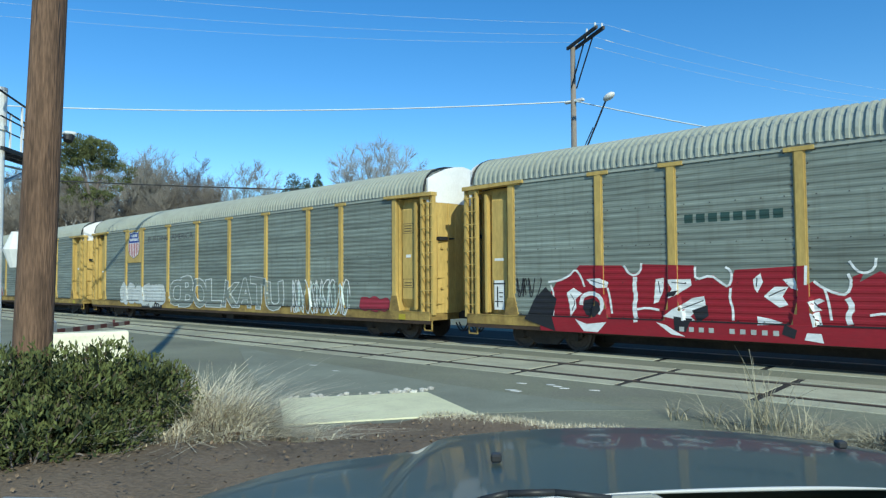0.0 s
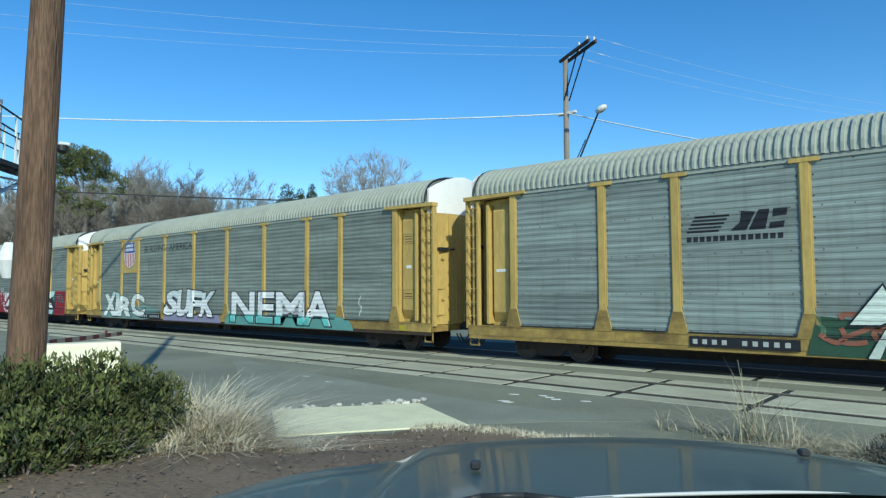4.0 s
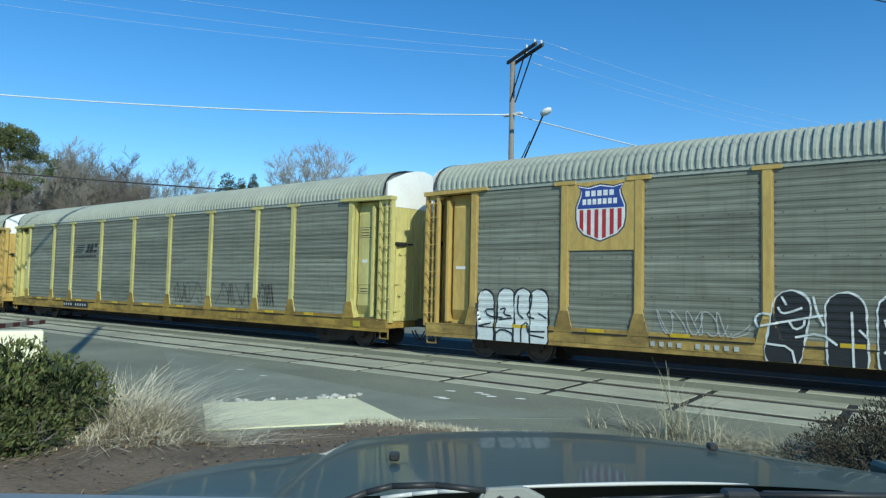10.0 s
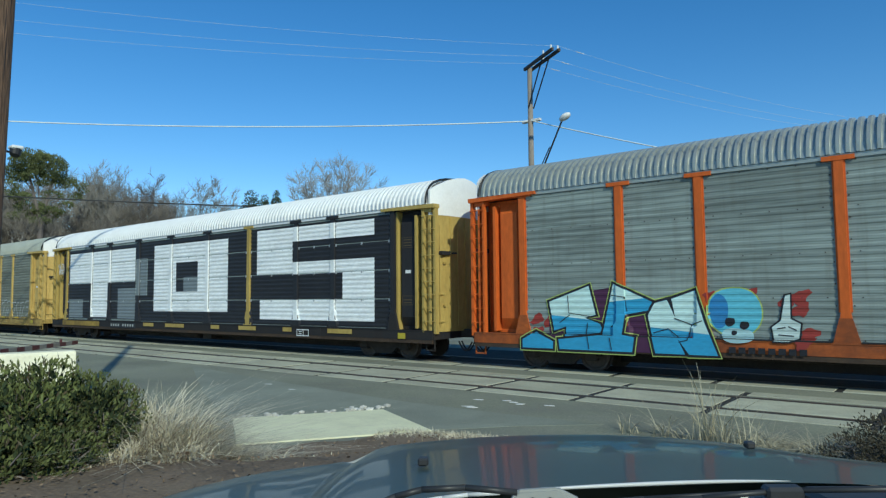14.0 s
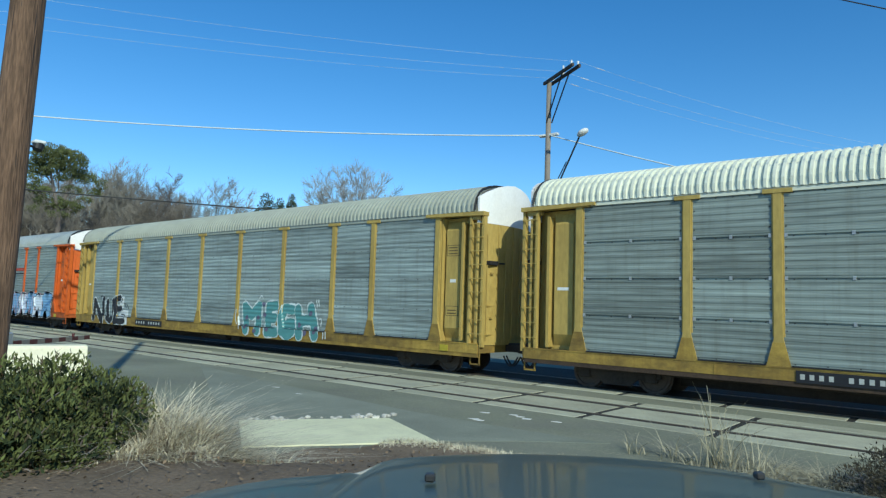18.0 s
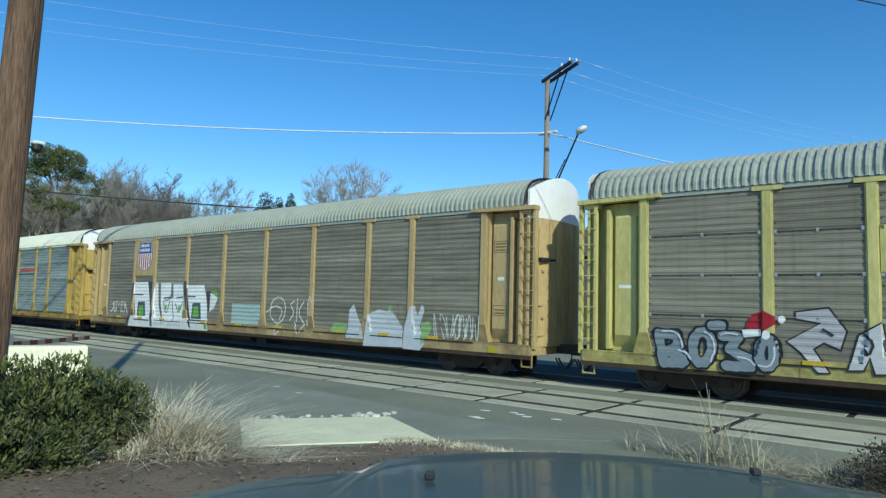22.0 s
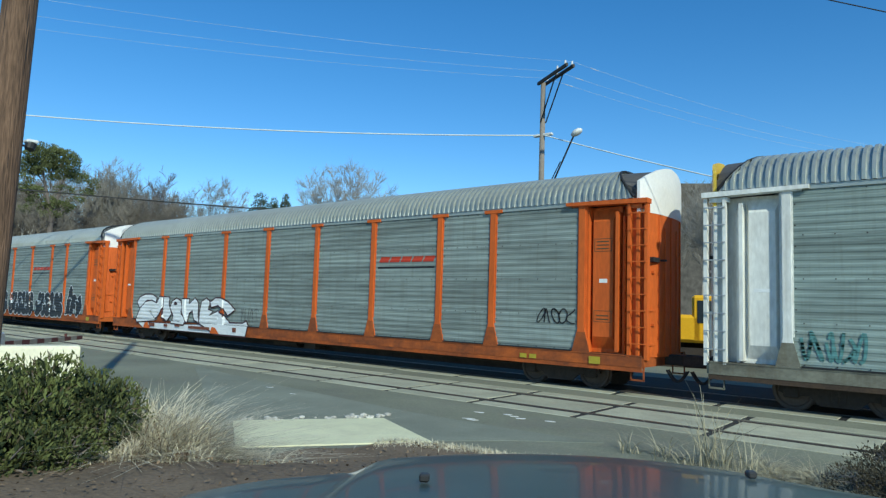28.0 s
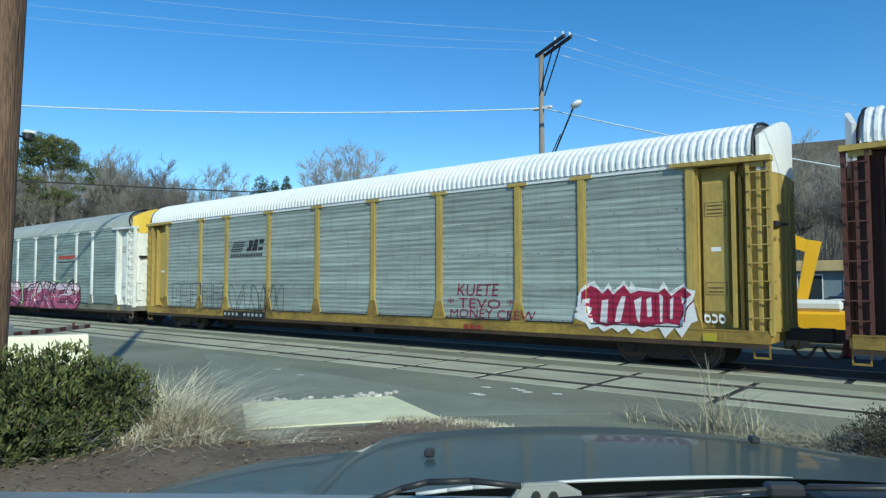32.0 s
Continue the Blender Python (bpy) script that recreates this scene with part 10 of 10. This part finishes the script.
    for x in (0.30, 0.52, 0.74, 0.96):
        part("cowl_slot", boxes((x, x + 0.15, 1.13, 1.15, EYE_Z - 0.386, EYE_Z - 0.383)), trim, car)
    bm = bmesh.new()
    prism(bm, [(0.112, EYE_Z - 0.343), (0.179, EYE_Z - 0.339), (0.217, EYE_Z - 0.358), (0.203, EYE_Z - 0.388), (0.080, EYE_Z - 0.388)], "y", 1.145, 1.160)
    bmesh.ops.bevel(bm, geom=bm.edges[:], offset=0.004, segments=2, affect="EDGES")
    latch = part("hood_hinge_cover", bm, pale_grey, car, "pale grey hinge cover")
    for x in (0.137, 0.166):
        part("bolt", tubes(((x, 1.139, EYE_Z - 0.360), (x, 1.146, EYE_Z - 0.360), 0.007), n=8), trim, latch)

    def run(name, pts, r, material, label=""):
        bm = bmesh.new()
        for a, c in zip(pts, pts[1:]):
            tube(bm, a, c, r, n=6)
        return part(name, bm, material, car, label, smooth=True)
    w = run("wiper", [(0.062, 1.12, EYE_Z - 0.369), (0.175, 1.12, EYE_Z - 0.358), (0.314, 1.12, EYE_Z - 0.348), (0.48, 1.12, EYE_Z - 0.340)], 0.0035, trim, "black wiper arm")
    part("blade", tubes(((0.07, 1.135, EYE_Z - 0.378), (0.55, 1.135, EYE_Z - 0.350), 0.003), n=5), grey, w)
    w = run("wiper", [(0.254, 1.10, EYE_Z - 0.357), (0.40, 1.10, EYE_Z - 0.342), (0.535, 1.10, EYE_Z - 0.331), (0.80, 1.06, EYE_Z - 0.318)], 0.005, trim, "black wiper arm")
    part("pivot", boxes((0.50, 0.56, 1.09, 1.12, EYE_Z - 0.345, EYE_Z - 0.325), bevel=0.005), trim, w)
    part("cowl_cover", boxes((0.60, 1.2, 1.02, 1.20, EYE_Z - 0.385, EYE_Z - 0.350), bevel=0.01), trim, car, "black plastic cover beside the wiper")
    run("hood_seal", [(-0.24, 1.13, EYE_Z - 0.40), (-0.153, 1.13, EYE_Z - 0.373), (-0.09, 1.13, EYE_Z - 0.347), (-0.047, 1.13, EYE_Z - 0.336), (0.025, 1.13, EYE_Z - 0.333), (0.11, 1.13, EYE_Z - 0.341)], 0.006, trim, "black rubber seal")
    # Left stretch of the rear edge, its glint likewise painted in bright grey.
    run("hood_lip", [(-0.071, 1.20, EYE_Z - 0.378), (-0.015, 1.20, EYE_Z - 0.370), (0.03, 1.20, EYE_Z - 0.365), (0.086, 1.20, EYE_Z - 0.362)], 0.004, bright_grey, "hood's rear edge with the sun's glint painted bright")
    for u, v in ((-0.366, 1.548), (0.48, 1.81)):
        bm = boxes((-0.012, 0.012, -0.012, 0.014, -0.004, 0.014), bevel=0.004)
        part("washer_nozzle", bm, trim, car, "small black washer nozzle", m=Matrix.Translation(Vector(at(u, v, hood_drop(u, v) - 0.008))))


parked_car()


# ---------------------------------------------------------------- beyond the tracks
def beyond():
    brick = surface("blue_grey_siding", (0.16, 0.21, 0.25), 0.85, vary=0.2, big=0.5, fine=12)
    glass = surface("dark_window", (0.03, 0.04, 0.05), 0.1, 0, vary=0.1, bump=0)
    yellow = surface("machine_yellow", (0.85, 0.46, 0.02), 0.4, vary=0.08)
    blue = surface("blue_paint", (0.03, 0.06, 0.20), 0.3, vary=0.05, bump=0)
    b = thing("low_building", "low blue-grey building with beige fascia beyond the tracks", "building", m=pose(-3.0, 47.0, 0, 0, 0, 6))
    part("wall", boxes((-7, 5.5, 0, 8, 0, 2.75)), brick, b)
    part("fascia", boxes((-7.2, 5.7, -0.5, 8.2, 2.75, 3.4), bevel=0.03), P["tan"], b)
    part("canopy", boxes((-2, 5.9, -2.6, -0.5, 2.6, 2.9), bevel=0.03), P["tan"], b)
    for x in (-1.7, 1.9, 5.5):
        part("canopy_post", boxes((x, x + 0.2, -2.4, -2.2, 0, 2.6)), M["white"], b)
    for x in (-6, -3.5, -1, 1.5, 3.8):
        w = part("window", boxes((x, x + 1.3, -0.06, -0.01, 1.0, 2.5)), glass, b)
        part("window_frame", boxes((x - 0.06, x, -0.08, -0.01, 0.95, 2.55), (x + 1.3, x + 1.36, -0.08, -0.01, 0.95, 2.55), (x, x + 1.3, -0.08, -0.01, 2.5, 2.56), (x, x + 1.3, -0.08, -0.01, 0.94, 1.0)), M["white"], w)
    ex = thing("excavator", "yellow excavator standing beyond the tracks", "excavator", m=pose(-8.67, 26.9, 0, 0, 0, 15))
    for y in (-1.1, 0.7):
        bm = bmesh.new()
        prism(bm, [(-1.7, 0.1), (-1.3, 0.0), (1.3, 0.0), (1.7, 0.1), (1.8, 0.4), (1.5, 0.75), (-1.5, 0.75), (-1.8, 0.4)], "y", y, y + 0.45)
        part("crawler_track", bm, M["under"], ex)
    part("upper_body", boxes((-1.6, 0.3, -1.2, 1.2, 0.95, 2.0), bevel=0.12), yellow, ex)
    part("slew_ring", tubes(((0, 0, 0.7), (0, 0, 0.95), 0.6), n=16), M["under"], ex)
    cab = part("cab", boxes((-0.1, 1.4, -1.2, -0.2, 0.95, 2.75), bevel=0.1), yellow, ex)
    part("cab_glass", boxes((0.1, 1.42, -1.22, -0.3, 1.7, 2.55)), glass, cab)
    part("boom", tubes(((0.8, 0.2, 1.6), (2.6, 0.2, 3.9), 0.42, 0.38), ((2.6, 0.2, 3.9), (4.0, 0.2, 3.3), 0.38, 0.30), n=4), yellow, ex)
    part("stick", tubes(((4.0, 0.2, 3.6), (3.5, 0.2, 1.2), 0.34, 0.26), n=4), yellow, ex)
    part("bucket", boxes((3.0, 3.8, -0.3, 0.7, 0.4, 1.2), bevel=0.12), yellow, ex)
    part("ram", tubes(((1.0, 0.2, 1.4), (2.2, 0.2, 3.2), 0.06), n=6), M["galv"], ex)

    def car(x, y, rz, mat, label):
        c = thing("car", label, "car", "parked cars", m=pose(x, y, 0, 0, 0, rz))
        bm = bmesh.new()
        prism(bm, [(-2.2, 0.35), (2.2, 0.35), (2.25, 0.75), (1.3, 0.9), (-2.1, 0.95), (-2.25, 0.7)], "y", -0.88, 0.88)
        bmesh.ops.bevel(bm, geom=bm.edges[:], offset=0.06, segments=2, affect="EDGES")
        part("body", bm, mat, c, smooth=False)
        bm = bmesh.new()
        prism(bm, [(-1.9, 0.93), (1.2, 0.9), (0.5, 1.42), (-1.3, 1.45)], "y", -0.78, 0.78)
        bmesh.ops.bevel(bm, geom=bm.edges[:], offset=0.05, segments=2, affect="EDGES")
        part("cabin", bm, glass, c)
        part("roof_panel", boxes((-1.25, 0.45, -0.7, 0.7, 1.43, 1.47), bevel=0.015), mat, c)
        for wx in (-1.4, 1.4):
            for wy in (-0.8, 0.8):
                part("wheel", tubes(((wx, wy - 0.1, 0.33), (wx, wy + 0.1, 0.33), 0.33), n=16), M["black"], c)
    car(-4.6, 33.0, 175, blue, "dark blue car parked beyond the tracks")
    car(-3.6, 26.2, 178, M["white"], "white car parked beyond the tracks")
    mc = thing("road_roller", "bright yellow road machine parked beside the rails", "machine", m=pose(-3.75, 23.7, 0, 0, 0, 8))
    part("chassis", boxes((-1.3, 1.3, -0.7, 0.7, 0.55, 1.15), bevel=0.08), yellow, mc)
    part("engine_hood", boxes((-1.2, 0.4, -0.6, 0.6, 1.15, 1.5), bevel=0.1), M["white"], mc)
    for x in (-0.85, 0.85):
        part("drum", tubes(((x, -0.65, 0.42), (x, 0.65, 0.42), 0.42), n=20), M["black"], mc)
    cn = [(-2.9, 21.0), (-1.9, 20.9), (1.4, 20.8)]
    for x, y in cn:
        c = thing("traffic_cone", "orange-red traffic cone beyond the rails", "traffic cone", "traffic cones", m=pose(x, y, 0))
        part("base", boxes((-0.18, 0.18, -0.18, 0.18, 0, 0.04)), M["black"], c)
        part("cone", tubes(((0, 0, 0.04), (0, 0, 0.7), 0.15, 0.03), n=12), M["red"], c)


beyond()


# ---------------------------------------------------------------- movement
TRAIN = ((0, -39.75), (1, -54.07), (2, -67.80), (3, -82.08), (4, -96.22), (5, -110.42), (6, -124.58), (7, -138.69), (8, -152.76), (9, -166.81), (10, -180.76),
         (11, -194.86), (12, -208.84), (13, -222.79), (14, -236.73), (15, -250.65), (16, -264.55), (17, -278.41), (18, -292.20), (19, -306.04), (20, -319.76),
         (21, -333.53), (22, -347.24), (23, -360.95), (24, -374.64), (25, -388.30), (26, -401.94), (27, -415.54), (28, -429.14), (29, -442.76), (30, -456.39),
         (31, -469.72), (32, -483.24))


def motions():
    for k, car in CARS.items():
        walk(car, [(t, pose(s + k * CAR_PITCH, TRACK_B, 0)) for t, s in TRAIN])


motions()
